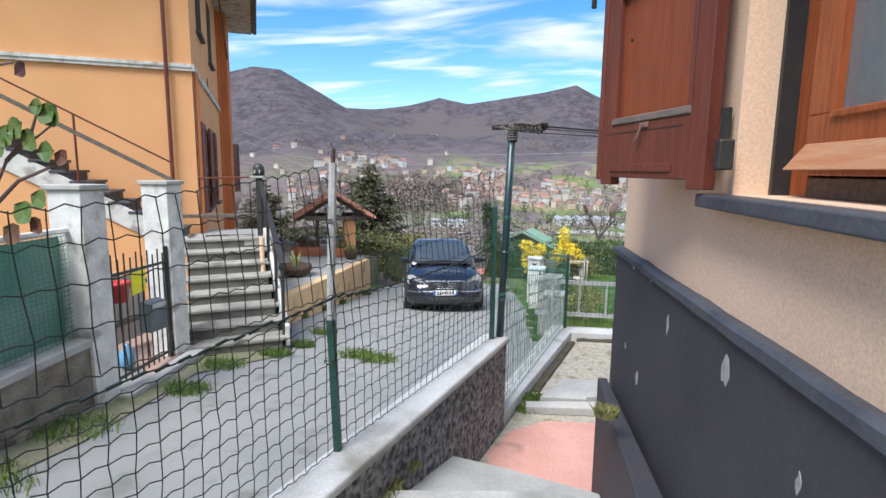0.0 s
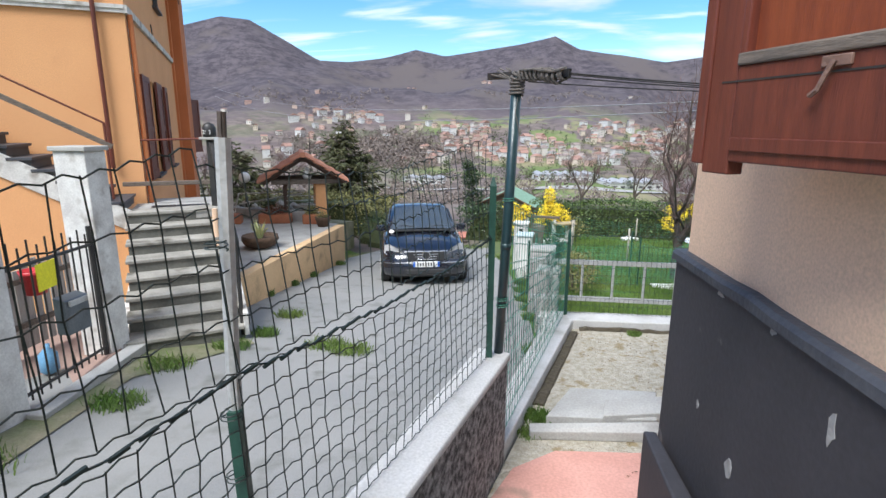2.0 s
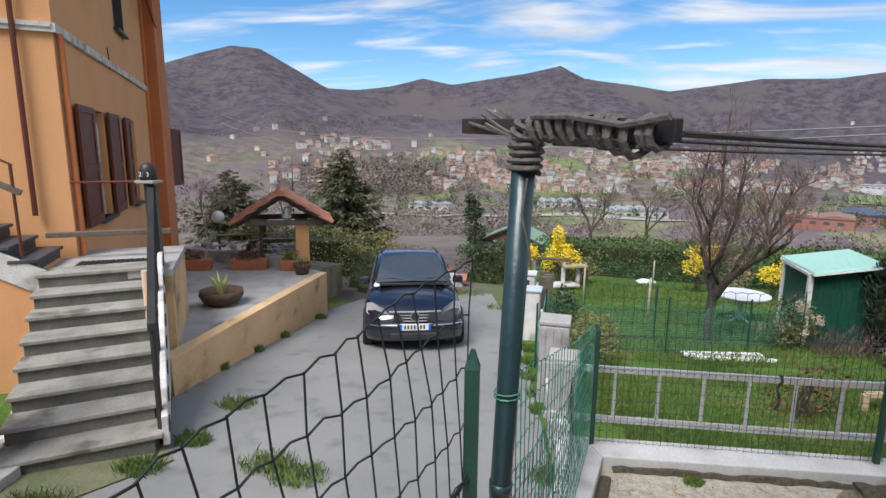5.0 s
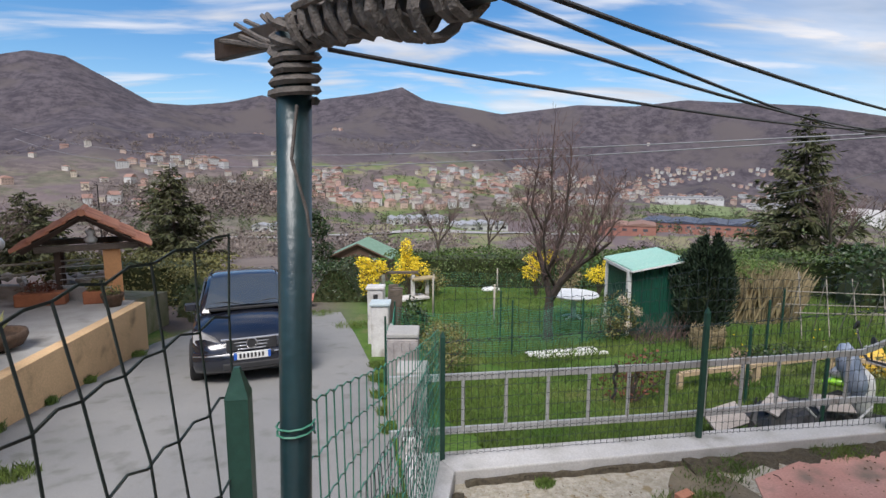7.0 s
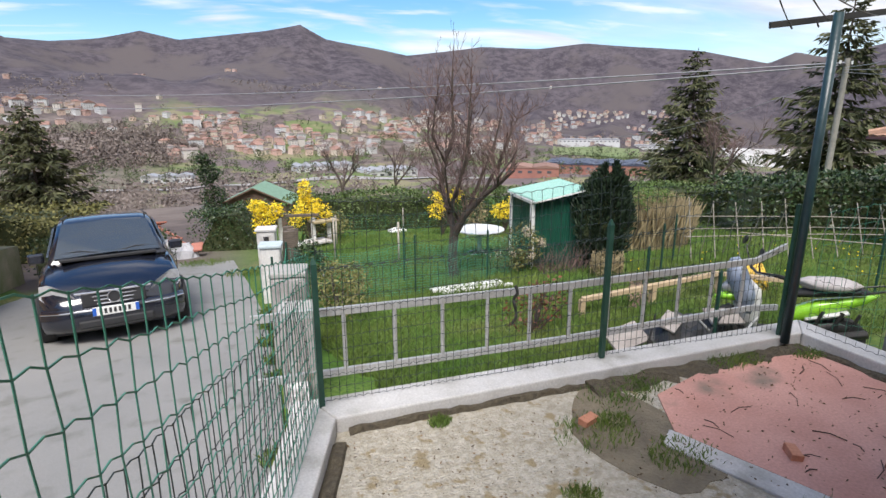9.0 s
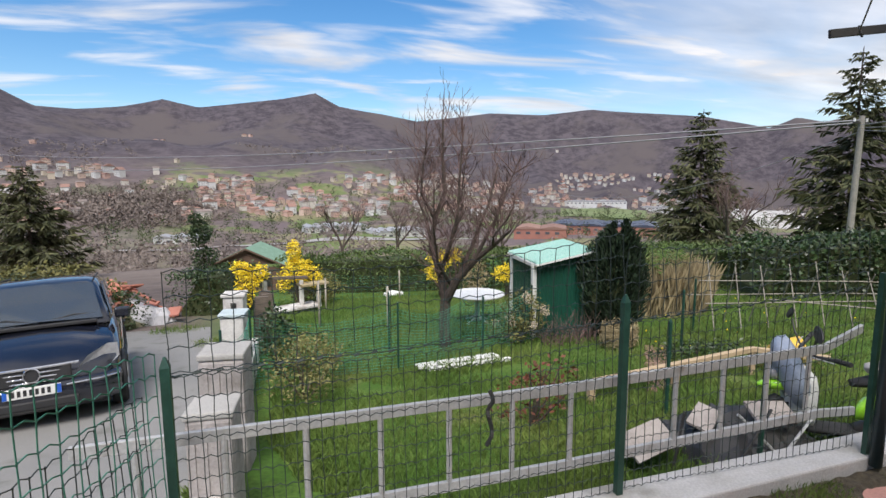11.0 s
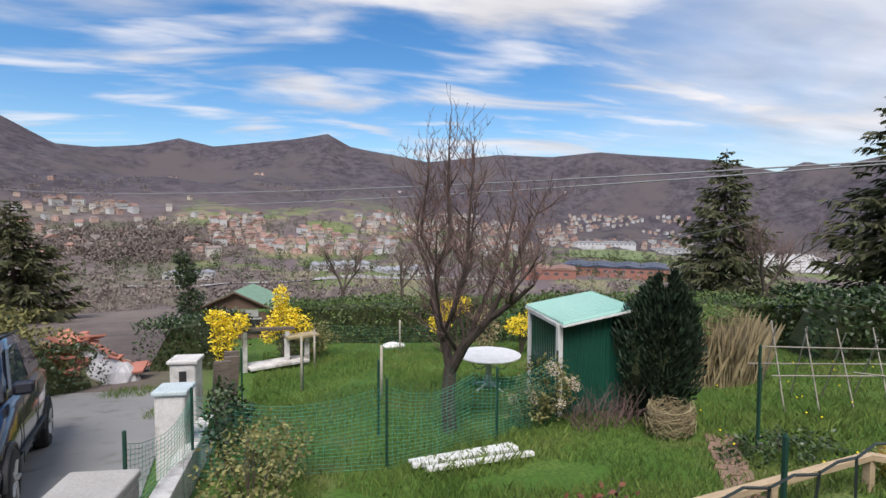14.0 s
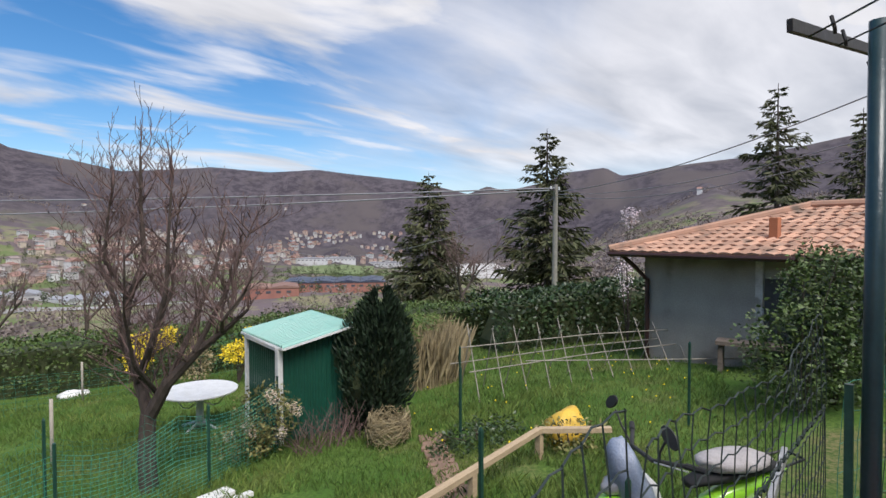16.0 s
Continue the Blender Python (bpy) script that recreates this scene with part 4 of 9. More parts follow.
# ---------------- stairs of the orange house ----------------
def stairs_front():
    M = frame_at(-3.78, 5.91, 0, 33.2)
    e = tagged(empty("outdoor_stairs", (-3.78, 5.91, ground_z(-3.78, 5.91)), 33.2), "grey concrete outdoor stairs with slab treads and white side rail", "stairs")
    zb = e.location.z
    W, run, rise = 1.27, 0.33, 0.17
    for k in range(8):
        z = -0.47 + rise * k - zb
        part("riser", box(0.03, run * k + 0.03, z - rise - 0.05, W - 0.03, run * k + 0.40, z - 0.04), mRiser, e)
        d = run + 0.06 if k < 7 else 0.45
        part("tread", roughen(box(0, run * k, z - 0.045, W + 0.04, run * k + d, z), 0.004, 4, k), mTread, e, bevel=0.008)
    # solid core under the flight
    bm = bmesh.new()
    n = 8
    add_loft(bm, [[(x, 0.05, -0.3), (x, run * n + 0.1, -0.3), (x, run * n + 0.1, 0.72 - zb - 0.1), (x, 0.35, -0.47 - zb - 0.08)] for x in (0.03, W - 0.03)])
    part("core", bm, mConcrete, e)
    # white stepped side rail on the right
    bm = bmesh.new()
    add_loft(bm, [[(x, 0.05, 0.0), (x, run * 8, 0.0), (x, run * 8, 0.86 - zb), (x, run * 7, 0.86 - zb), (x, 0.05, -0.32 - zb)] for x in (W + 0.04, W + 0.10)])
    part("side_stringer", bm, mWhite, e, "white stringer with dark patches", bevel=0.01)
    for k in range(8):
        z = -0.47 + rise * k - zb
        part("stringer_plate", box(W + 0.10, run * k + 0.05, z - 0.02, W + 0.112, run * k + 0.2, z + 0.09), mDark, e)
    part("left_block", box(-0.10, 0.0, -0.1, 0.0, run * 8, 0.15), mWhite, e)


mPatioWall = mat("stained_yellow_plaster", (0.72, 0.49, 0.27), (0.60, 0.40, 0.22), rough=0.95, scale=1.6, fine=40, bump=0.5, stain=(0.24, 0.17, 0.10), stain_scale=1.6, stain_lo=0.55, stain_hi=0.75)
mTread = mat("stone_tread", (0.36, 0.345, 0.31), (0.22, 0.21, 0.185), rough=0.9, scale=3, fine=40, bump=0.5, stain=(0.12, 0.11, 0.09), stain_scale=2.5, stain_lo=0.56, stain_hi=0.72)
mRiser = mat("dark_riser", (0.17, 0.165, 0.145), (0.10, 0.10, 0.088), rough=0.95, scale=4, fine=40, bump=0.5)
stairs_front()


def landing_rail():
    e = tagged(empty("stair_newel", (-4.13, 8.78, 0.70)), "dark wooden newel post with black domed lamp on a stone plate", "newel post")
    part("post", box(-0.045, -0.045, 0, 0.045, 0.045, 1.08), mDark, e, bevel=0.006)
    part("post_back", box(-0.03, 0.05, -0.6, 0.05, 0.12, 1.05), mWoodGrey, e, bevel=0.006)
    part("cap_plate", box(-0.13, -0.10, 1.08, 0.13, 0.12, 1.12), mConcrete, e, "grey stone cap plate", bevel=0.008)
    part("dome", lathe([(0.10, 1.12), (0.105, 1.18), (0.10, 1.27), (0.075, 1.32), (0.03, 1.345), (0.002, 1.35)], 16), mDark, e, "black domed cover with white numerals", smooth=True)
    h = tagged(empty("stair_handrail", (-4.13, 8.78, 0.70)), "weathered wooden handrail sloping down beside the stairs", "handrail")
    d = Vector((0.545, -0.838, 0)) * 2.5
    bm = bmesh.new()
    for a, b in (((0.03, -0.02, 1.02), (d.x + 0.03, d.y, -0.12)),):
        A, B = Vector(a), Vector(b)
        add_loft(bm, [[p + Vector((-0.03, -0.02, -0.04)), p + Vector((0.03, 0.02, -0.04)), p + Vector((0.03, 0.02, 0.04)), p + Vector((-0.03, -0.02, 0.04))] for p in (A, B)])
    part("rail", bm, mDark, h, bevel=0.004)
    for t in (0.35, 0.7, 0.98):
        x, y = d.x * t + 0.03, d.y * t
        part("baluster", box(x - 0.02, y - 0.02, -1.36 * t - 0.0, x + 0.02, y + 0.02, 1.02 - 1.14 * t), mDark, h, bevel=0.003)
    # number on the dome
    cu = bpy.data.curves.new("house_number", "FONT")
    cu.body, cu.size, cu.extrude = "250", 0.085, 0.002
    t = new("house_number_tmp", cu)
    me = bpy.data.meshes.new_from_object(t.evaluated_get(bpy.context.evaluated_depsgraph_get()))
    bpy.data.objects.remove(t)
    me.materials.append(mPlastic)
    ob = new("house_number", me)
    ob.parent = e
    ob.location, ob.rotation_euler = (-0.055, -0.112, 1.17), (radians(90), 0, radians(12))
    tagged(ob, "white painted house numerals")


landing_rail()
HZ = 27.5
HM = frame_at(-5.57, 9.12, 0, HZ)


def hp(x, y, z):
    v = HM @ Vector((x, y, z))
    return (v.x, v.y, v.z)


tagged(finish("landing_base", box(-0.13, -1.23, -1.2, 1.33, 0.58, 0.58, HM), mPatioWall), "orange-cream plastered base of the stair landing", "wall", kind="structure")
tagged(finish("landing_floor", box(-0.15, -1.25, 0.58, 1.35, 0.6, 0.68, HM), mConcrete), "concrete stair landing before the orange house", "floor", kind="structure")
t = tagged(empty("door_mat", hp(0.15, -0.95, 0.685), HZ), "dark ribbed rubber mat lying on the landing", "mat")
for k in range(14):
    part("rib", box(0.06 * k, 0, 0, 0.06 * k + 0.035, 0.5, 0.014), mDark, t)
part("backing", box(-0.02, -0.02, 0, 0.86, 0.52, 0.005), mDark, t)
tagged(finish("wooden_beam", box(-0.3, -0.22, 1.0, 1.25, -0.14, 1.07, HM), mWoodGrey, bevel=0.008), "weathered grey wooden beam across the landing", "beam")
tagged(finish("red_rail_bar", tube([hp(0.02, -0.05, 1.75), (-4.13, 8.85, 1.80)], 0.016, 8), mWoodRed), "thin red iron bar from house to newel", "rail")


# ---------------- orange house ----------------
def wall_with_holes(name, parent, x_of, y0, y1, z0, z1, holes, thick, m_, label=""):
    """A wall in the y z plane from x_of to x_of - thick, with rectangular holes (y0, y1, z0, z1)."""
    ys = sorted({y0, y1, *[h for q in holes for h in q[:2]]})
    zs = sorted({z0, z1, *[h for q in holes for h in q[2:]]})
    bm = bmesh.new()
    for a, b in zip(ys, ys[1:]):
        run_start = None
        for c, d in zip(zs, zs[1:]):
            solid = not any(q[0] <= a and b <= q[1] and q[2] <= c and d <= q[3] for q in holes)
            if solid:
                add_box(bm, x_of - thick, a, c, x_of, b, d)
    bmesh.ops.remove_doubles(bm, verts=bm.verts, dist=1e-4)
    return part(name, bm, m_, parent, label)


def house_window(parent, y0, y1, z0, z1, lx, lab="wooden window with white sash"):
    e = empty("window", (lx, y0, z0))
    e.parent = parent
    tagged(e, lab)
    w, h = y1 - y0, z1 - z0
    part("window_frame", box(-0.16, 0, 0, -0.1, 0.06, h), mWoodRed, e)
    part("window_frame", box(-0.16, w - 0.06, 0, -0.1, w, h), mWoodRed, e)
    part("sash", box(-0.14, 0.06, h * 0.6, -0.09, w - 0.06, h * 0.6 + 0.05), mWhite, e)
    part("sash", box(-0.14, w - 0.12, 0, -0.09, w - 0.06, h), mWhite, e)
    part("pane", box(-0.13, 0.06, h * 0.6, -0.12, w - 0.06, h), mPane, e)
    part("lower_panel", box(-0.14, 0.06, 0, -0.11, w - 0.12, h * 0.6), mWoodRed, e)
    part("window_sill", box(-0.1, -0.08, -0.05, 0.1, w + 0.08, 0), mSlate, e)
    part("reveal", box(-0.34, -0.02, -0.02, -0.30, w + 0.02, h + 0.02), mDark, e)


def orange_house():
    h = tagged(empty("orange_house", (-5.57, 9.12, 0), HZ), "tall orange plastered house with white string course and red-brown shutters", "house")
    holes = [(1.5, 2.5, 1.03, 2.86), (4.75, 5.6, 1.0, 2.86), (1.3, 2.3, 4.78, 6.2), (4.3, 5.25, 4.66, 6.2)]
    wall_with_holes("wall", h, 0, 0, 8.1, -2.2, 6.95, holes, 0.3, mOrange)
    part("front_wall", box(-9, 0, -1.5, -0.3, 0.3, 6.95), mOrange, h)
    part("back_wall", box(-9, 9.7, -3, -0.3, 10, 6.95), mOrange, h)
    part("west_wall", box(-9, 0.3, -2, -8.7, 9.7, 6.95), mOrange, h)
    part("pillar", box(-0.3, 8.1, -2.5, 0.30, 10.0, 6.95), mOrangeDark, h, "terracotta coloured projecting pillar", bevel=0.01)
    part("drain_recess", box(0, 7.75, -2.2, 0.06, 7.95, 6.9), mOrangeDark, h)
    part("string_course", box(-9.06, -0.05, 3.74, -0.0, 0, 3.86), mWhite, h, "white moulded string course")
    part("string_course", box(0, -0.05, 3.74, 0.05, 8.08, 3.86), mWhite, h)
    part("string_course", box(-9.06, -0.07, 3.80, 0.0, -0.05, 3.86), mWhite, h)
    part("roof", box(-10, -0.9, 6.95, 1.15, 10.9, 7.12), mWoodRed, h, "projecting roof with brown eaves")
    part("soffit", box(-10, -0.85, 6.90, 1.08, 10.85, 6.948), mWhite, h)
    part("gutter", tube([(1.2, -0.9, 6.98), (1.2, 10.9, 6.98)], 0.07, 8), mDark, h, "dark gutter")
    part("roof_top", prism([(-10, -0.9), (1.15, -0.9), (1.15, 10.9), (-10, 10.9)], 7.12, [9, 7.3, 7.3, 9]), mTile, h)
    for y0, y1, z0, z1 in holes:
        house_window(h, y0, y1, z0, z1, 0)
    z0, z1 = 1.02, 2.86
    for (a, b) in ((0.50, 1.46), (2.54, 3.5), (4.1, 4.66), (10.5, 11.6)):
        s = empty("shutter", (0.04, a, z0))
        s.parent = h
        tagged(s, "red-brown panelled wooden shutter leaf")
        w, hh = b - a, z1 - z0
        for n, y0, y1, c, d, t in (("stile", 0, 0.1, 0, hh, 0.045), ("stile", w - 0.1, w, 0, hh, 0.045), ("rail", 0.1, w - 0.1, 0, 0.16, 0.044), ("rail", 0.1, w - 0.1, hh - 0.1, hh, 0.044),
                                   ("rail", 0.1, w - 0.1, hh * 0.46, hh * 0.46 + 0.1, 0.044), ("panel", 0.1, w - 0.1, 0.16, hh * 0.46, 0.03), ("panel", 0.1, w - 0.1, hh * 0.46 + 0.1, hh - 0.1, 0.03)):
            part(n, box(0, y0, c, t, y1, d), mWoodRed, s)
        s.rotation_euler = (0, 0, radians(0 if a < 10 else -20))
    for y0, y1, zb in ((1.3, 2.3, 4.78), (4.3, 5.25, 4.66)):
        for k in range(7):
            y = y0 + (k + 0.5) * (y1 - y0) / 7
            part("window_bar", tube([(0.02, y, zb), (0.02, y, 6.2)], 0.012, 6), mDark, h)
    part("downpipe", tube([(-0.42, -0.08, 1.3), (-0.42, -0.08, 6.9)], 0.035, 8), mWoodRed, h, "thin red-brown downpipe")
    part("downpipe", tube([(0.06, 0.10, -0.5), (0.06, 0.10, 3.74)], 0.04, 8), mOrangeDark, h, "orange painted corner pipe")
    part("corner_strip", box(0.001, 0.16, -1, 0.012, 0.30, 3.74), mWhite, h)
    part("cable", tube([(0.02, 3.3, 4.1), (0.03, 3.32, 3.9), (0.03, 3.3, 3.7)], 0.012, 5), mDark, h)
    part("diag_pipe", tube([(0.3, 2.4, 7.0), (0.3, 8.4, 5.5)], 0.03, 6), mWoodRed, h, "sloping red-brown pipe under the eaves")
    # upper flight along the front
    s = tagged(empty("upper_stairs", hp(-0.14, -1.1, 0.7), HZ), "outdoor stairs with dark slate treads climbing along the house", "stairs")
    for k in range(10):
        x, z = -0.27 * k, 0.17 * (k + 1)
        part("tread", box(x - 0.31, -0.04, z - 0.045, x + 0.0, 1.0, z, ), mSlate, s, bevel=0.005)
        part("riser", box(x - 0.29, 0.0, z - 0.2, x - 0.03, 0.95, z - 0.046), mSlateDark, s)
    bm = bmesh.new()
    add_loft(bm, [[(0.1, y, -0.35), (0.1, y, 0.0), (-2.8, y, 1.72), (-2.8, y, 1.35)] for y in (-0.03, 0.02)])
    part("stringer", bm, mWhite, s, "white plastered stringer", bevel=0.01)
    part("wall_below", prism([(0, 0), (0, 0.9), (-2.8, 0.9), (-2.8, 0)], -1.6, [0, 0, 1.6, 1.6]), mOrange, s, "orange wall under the stairs")
    r = tagged(empty("upper_handrail", hp(-0.25, -1.2, 1.71), HZ), "weathered wooden handrail with thin red rail above", "handrail")
    part("rail", tube([(0.05, 0, -0.02), (-2.6, 0, 1.45)], 0.045, 4), mWoodGrey, r)
    part("thin_rail", tube([(0, 0, 0.31), (-2.6, 0, 1.72)], 0.016, 6), mWoodRed, r, "thin red iron rail")
    for x in (-0.02, -1.4, -2.55):
        part("baluster", tube([(x, 0, -0.8 + 0.55 * -x), (x, 0, 0.3 + 0.543 * -x)], 0.02, 6), mWoodRed, r)


mSlateDark = mat("dark_slate_riser", (0.05, 0.05, 0.055), (0.08, 0.08, 0.085), rough=0.7)
orange_house()


# ---------------- gate, pillars, low wall ----------------
def gate_group():
    for k, (x0, y0, x1, y1, ztop) in enumerate(((-4.16, 5.72, -3.80, 6.02, 1.74), (-3.80, 3.98, -3.44, 4.28, 1.74))):
        p = tagged(empty("gate_pillar", (x0, y0, ground_z(x0, y0))), "whitewashed concrete gate pillar with worn corners", "gate pillar", group="pillars of the side gate")
        part("shaft", roughen(box(0, 0, -0.1, x1 - x0, y1 - y0, ztop - p.location.z), 0.006, 4, k), mWhite, p, bevel=0.012)
        part("cap", box(-0.03, -0.03, ztop - p.location.z, x1 - x0 + 0.03, y1 - y0 + 0.03, ztop - p.location.z + 0.05), mConcrete, p, bevel=0.01)
    g = tagged(empty("side_gate", (-3.56, 4.30, -0.42)), "black barred iron gate with letterbox hung on it", "gate")
    d = Vector((-0.30, 1.40, -0.12))
    part("gate_rail", tube([(0, 0, 0.12), tuple(d + Vector((0, 0, 0.12)))], 0.018, 6), mDark, g)
    part("gate_rail", tube([(0, 0, 1.25), tuple(d + Vector((0, 0, 1.30)))], 0.018, 6), mDark, g)
    for i in range(11):
        t = (i + 0.3) / 11
        p = d * t
        part("bar", tube([tuple(p + Vector((0, 0, 0.05))), tuple(p + Vector((0, 0, 1.42 + 0.06 * (i % 2))))], 0.009, 6), mDark, g)
    part("gate_stile", tube([tuple(d), tuple(d + Vector((0, 0, 1.5)))], 0.028, 6), mDark, g)
    m_ = tagged(empty("letterbox", (-3.52, 4.75, 0.12)), "grey metal letterbox hung on the gate bars", "letterbox")
    part("box", prism([(0, 0), (0.02, 0.26), (0.14, 0.26), (0.12, 0)], 0, [0.36, 0.36, 0.33, 0.33]), mLetter, m_, bevel=0.01)
    part("flap", box(0.13, 0.03, 0.27, 0.15, 0.24, 0.32), mSteelPale, m_)
    s = tagged(finish("yellow_notice", box(0, 0, 0, 0.008, 0.27, 0.24, frame_at(-3.44, 4.55, 0.60, 10)), mSign), "plain yellow plastic notice board tied to the gate", "sign")
    tagged(finish("blue_jug", lathe([(0.06, 0), (0.09, 0.03), (0.09, 0.2), (0.03, 0.27), (0.03, 0.31)], 12), mBlue, smooth=True), "pale blue plastic canister behind the gate", "canister").location = (-4.1, 5.2, -0.5)
    tagged(finish("red_bucket", lathe([(0.10, 0), (0.13, 0.26), (0.135, 0.26), (0.12, 0.2)], 14), mSignRed, smooth=True), "red plastic bucket behind the gate", "bucket").location = (-4.4, 5.5, 0.25)
    pk = tagged(empty("picket_fence", (-4.75, 4.6, -0.45)), "old whitish wooden paling fence behind the gate", "fence")
    for k in range(16):
        t_ = 0.115 * k
        part("paling", roughen(box(-0.012, t_ - 0.042, 0.0, 0.012, t_ + 0.042, 0.95 + 0.05 * math.sin(k * 1.9)), 0.006, 8, k), mPickGrey, pk, bevel=0.006)
    for z_ in (0.25, 0.75):
        part("paling_rail", box(0.014, -0.08, z_, 0.045, 1.85, z_ + 0.06), mWoodGrey, pk)
    w = tagged(empty("low_stone_wall", (-3.78, 4.02, -0.4)), "low rough stone wall with pale coping beside the gate", "wall")
    bm = bmesh.new()
    add_prism(bm, [(0, 0), (0.30, 0), (0.75, -5.0), (0.40, -5.0)], -0.1, 0.62)
    part("base", bm, mOldWall, w)
    bm = bmesh.new()
    add_prism(bm, [(-0.03, 0), (0.33, 0), (0.78, -5.0), (0.37, -5.0)], 0.62, 0.70)
    part("coping", bm, mConcrete, w, bevel=0.01)
    f = tagged(empty("garden_mesh_screen", (0, 0, 0)), "dense green mesh screen over the low wall", "fence")
    wire_panel("mesh", (-3.62, 4.0), (-3.2, -0.9), 0.3, 0.3, 1.35, 1.35, 90, 24, mWireGreen, "", 0.003, 0.05, 51, parent=f)
    part("backing_sheet", box(-0.01, -5.0, 0.30, 0.0, 0, 1.30, frame_at(-3.72, 4.0, 0, 4.8)), mSheetGreen, f, "translucent teal plastic sheet")
    part("top_bar", tube([(-3.62, 4.0, 1.36), (-3.2, -0.9, 1.36)], 0.03, 6), mWhite, f)
    tagged(finish("gate_forecourt", prism([(-3.83, 6.0), (-3.47, 4.2), (-3.6, 2.0), (-8.5, 1.0), (-8.8, 7.2), (-4.9, 6.9)], -1.2, [-0.5, -0.5, -0.36, -0.3, -0.5, -0.6]), mRedPave), "worn reddish paving behind the gate", "floor", kind="structure")
    tagged(finish("gate_kerb", prism([(-3.42, 4.2), (-3.78, 6.0), (-3.60, 6.02), (-3.25, 4.2)], -0.9, [-0.36, -0.50, -0.50, -0.36]), mConcrete, bevel=0.01), "pale concrete threshold in front of the gate", "kerb", kind="structure")
    tagged(finish("verge", strip_mesh([(-3.4, 4.1), (-3.75, 6.0), (-3.55, 6.1), (-2.7, 6.7), (-2.5, 6.5), (-3.2, 5.2), (-2.9, 3.2), (-3.0, 1.0), (-3.3, 1.0)], 0.035), mVerge), "earthy weedy verge beside the lane", "ground", kind="structure")


def strip_mesh(outline, lift):
    bm = bmesh.new()
    f = bm.faces.new([bm.verts.new((x, y, ground_z(x, y) + lift)) for x, y in outline])
    bm.normal_update()
    if f.normal.z < 0:
        f.normal_flip()
    bmesh.ops.triangulate(bm, faces=bm.faces)
    return bm


mPickGrey = mat("pale_paling", (0.42, 0.39, 0.36), (0.30, 0.27, 0.25), rough=0.9, scale=6, stretch=(4, 4, 0.6))
mLetter = mat("grey_letterbox_metal", (0.16, 0.18, 0.20), (0.12, 0.135, 0.15), rough=0.4, metal=0.4)
mSign = mat("yellow_plastic", (0.85, 0.78, 0.02), (0.78, 0.7, 0.02), rough=0.5, bump=0.02)
mSignRed = mat("red_plastic", (0.5, 0.03, 0.04), (0.4, 0.03, 0.03), rough=0.4, bump=0.02)
mBlue = mat("blue_plastic", (0.15, 0.32, 0.5), (0.12, 0.27, 0.42), rough=0.4, bump=0.02)
mOldWall = mat("old_stone_wall", (0.26, 0.23, 0.19), (0.13, 0.11, 0.085), rough=0.95, scale=5, fine=40, bump=1.0, dist=0.02, stain=(0.42, 0.39, 0.34), stain_scale=3, stain_lo=0.6, stain_hi=0.75)
mSheetGreen = mat("teal_sheet", (0.06, 0.17, 0.14), (0.22, 0.32, 0.29), rough=0.5, scale=2)
mRedPave = mat("reddish_paving", (0.33, 0.22, 0.18), (0.26, 0.18, 0.15), rough=0.9, scale=3)
mVerge = mat("earthy_verge", (0.24, 0.21, 0.15), (0.12, 0.14, 0.06), rough=0.95, scale=2.5, fine=30, bump=0.8, dist=0.02)
gate_group()

# ---------------- leaves and plants ----------------
def leaf_cloud(bm, centre, radii, count, size, rnd, shell=0.55, mi=0, droop=0.0, aspect=0.5):
    """Small folded leaves spread through an uneven ellipsoid, thicker towards its skin."""
    c, R = Vector(centre), Vector(radii)
    for _ in range(count):
        while True:
            d = Vector((rnd.uniform(-1, 1), rnd.uniform(-1, 1), rnd.uniform(-1, 1)))
            if 0.05 < d.length < 1:
                break
        d.normalize()
        k = shell + (1 - shell) * rnd.random() ** 0.6
        k *= 0.82 + 0.36 * noise.noise(d * 2.1 + c)
        p = c + Vector((d.x * R.x, d.y * R.y, d.z * R.z)) * k
        a = Vector((rnd.gauss(0, 1), rnd.gauss(0, 1), rnd.gauss(0, 0.6) - droop)).normalized()
        s = a.orthogonal().normalized()
        s = (s * math.cos(rnd.random() * 6) + a.cross(s) * math.sin(rnd.random() * 6)).normalized() if rnd.random() < 0.9 else s
        L = size * rnd.uniform(0.6, 1.35)
        w = L * aspect
        v = [bm.verts.new(q) for q in (p, p + a * L * 0.5 + s * w * 0.5, p + a * L, p + a * L * 0.5 - s * w * 0.5)]
        bm.faces.new(v).material_index = mi


def raw_leaves(vs, fs, rnd, p, a, L, w):
    s = a.orthogonal().normalized()
    t = rnd.random() * 6.28
    s = s * math.cos(t) + a.cross(s) * math.sin(t)
    n = len(vs)
    vs.extend((p, p + a * L * 0.5 + s * w * 0.5, p + a * L, p + a * L * 0.5 - s * w * 0.5))
    fs.append((n, n + 1, n + 2, n + 3))


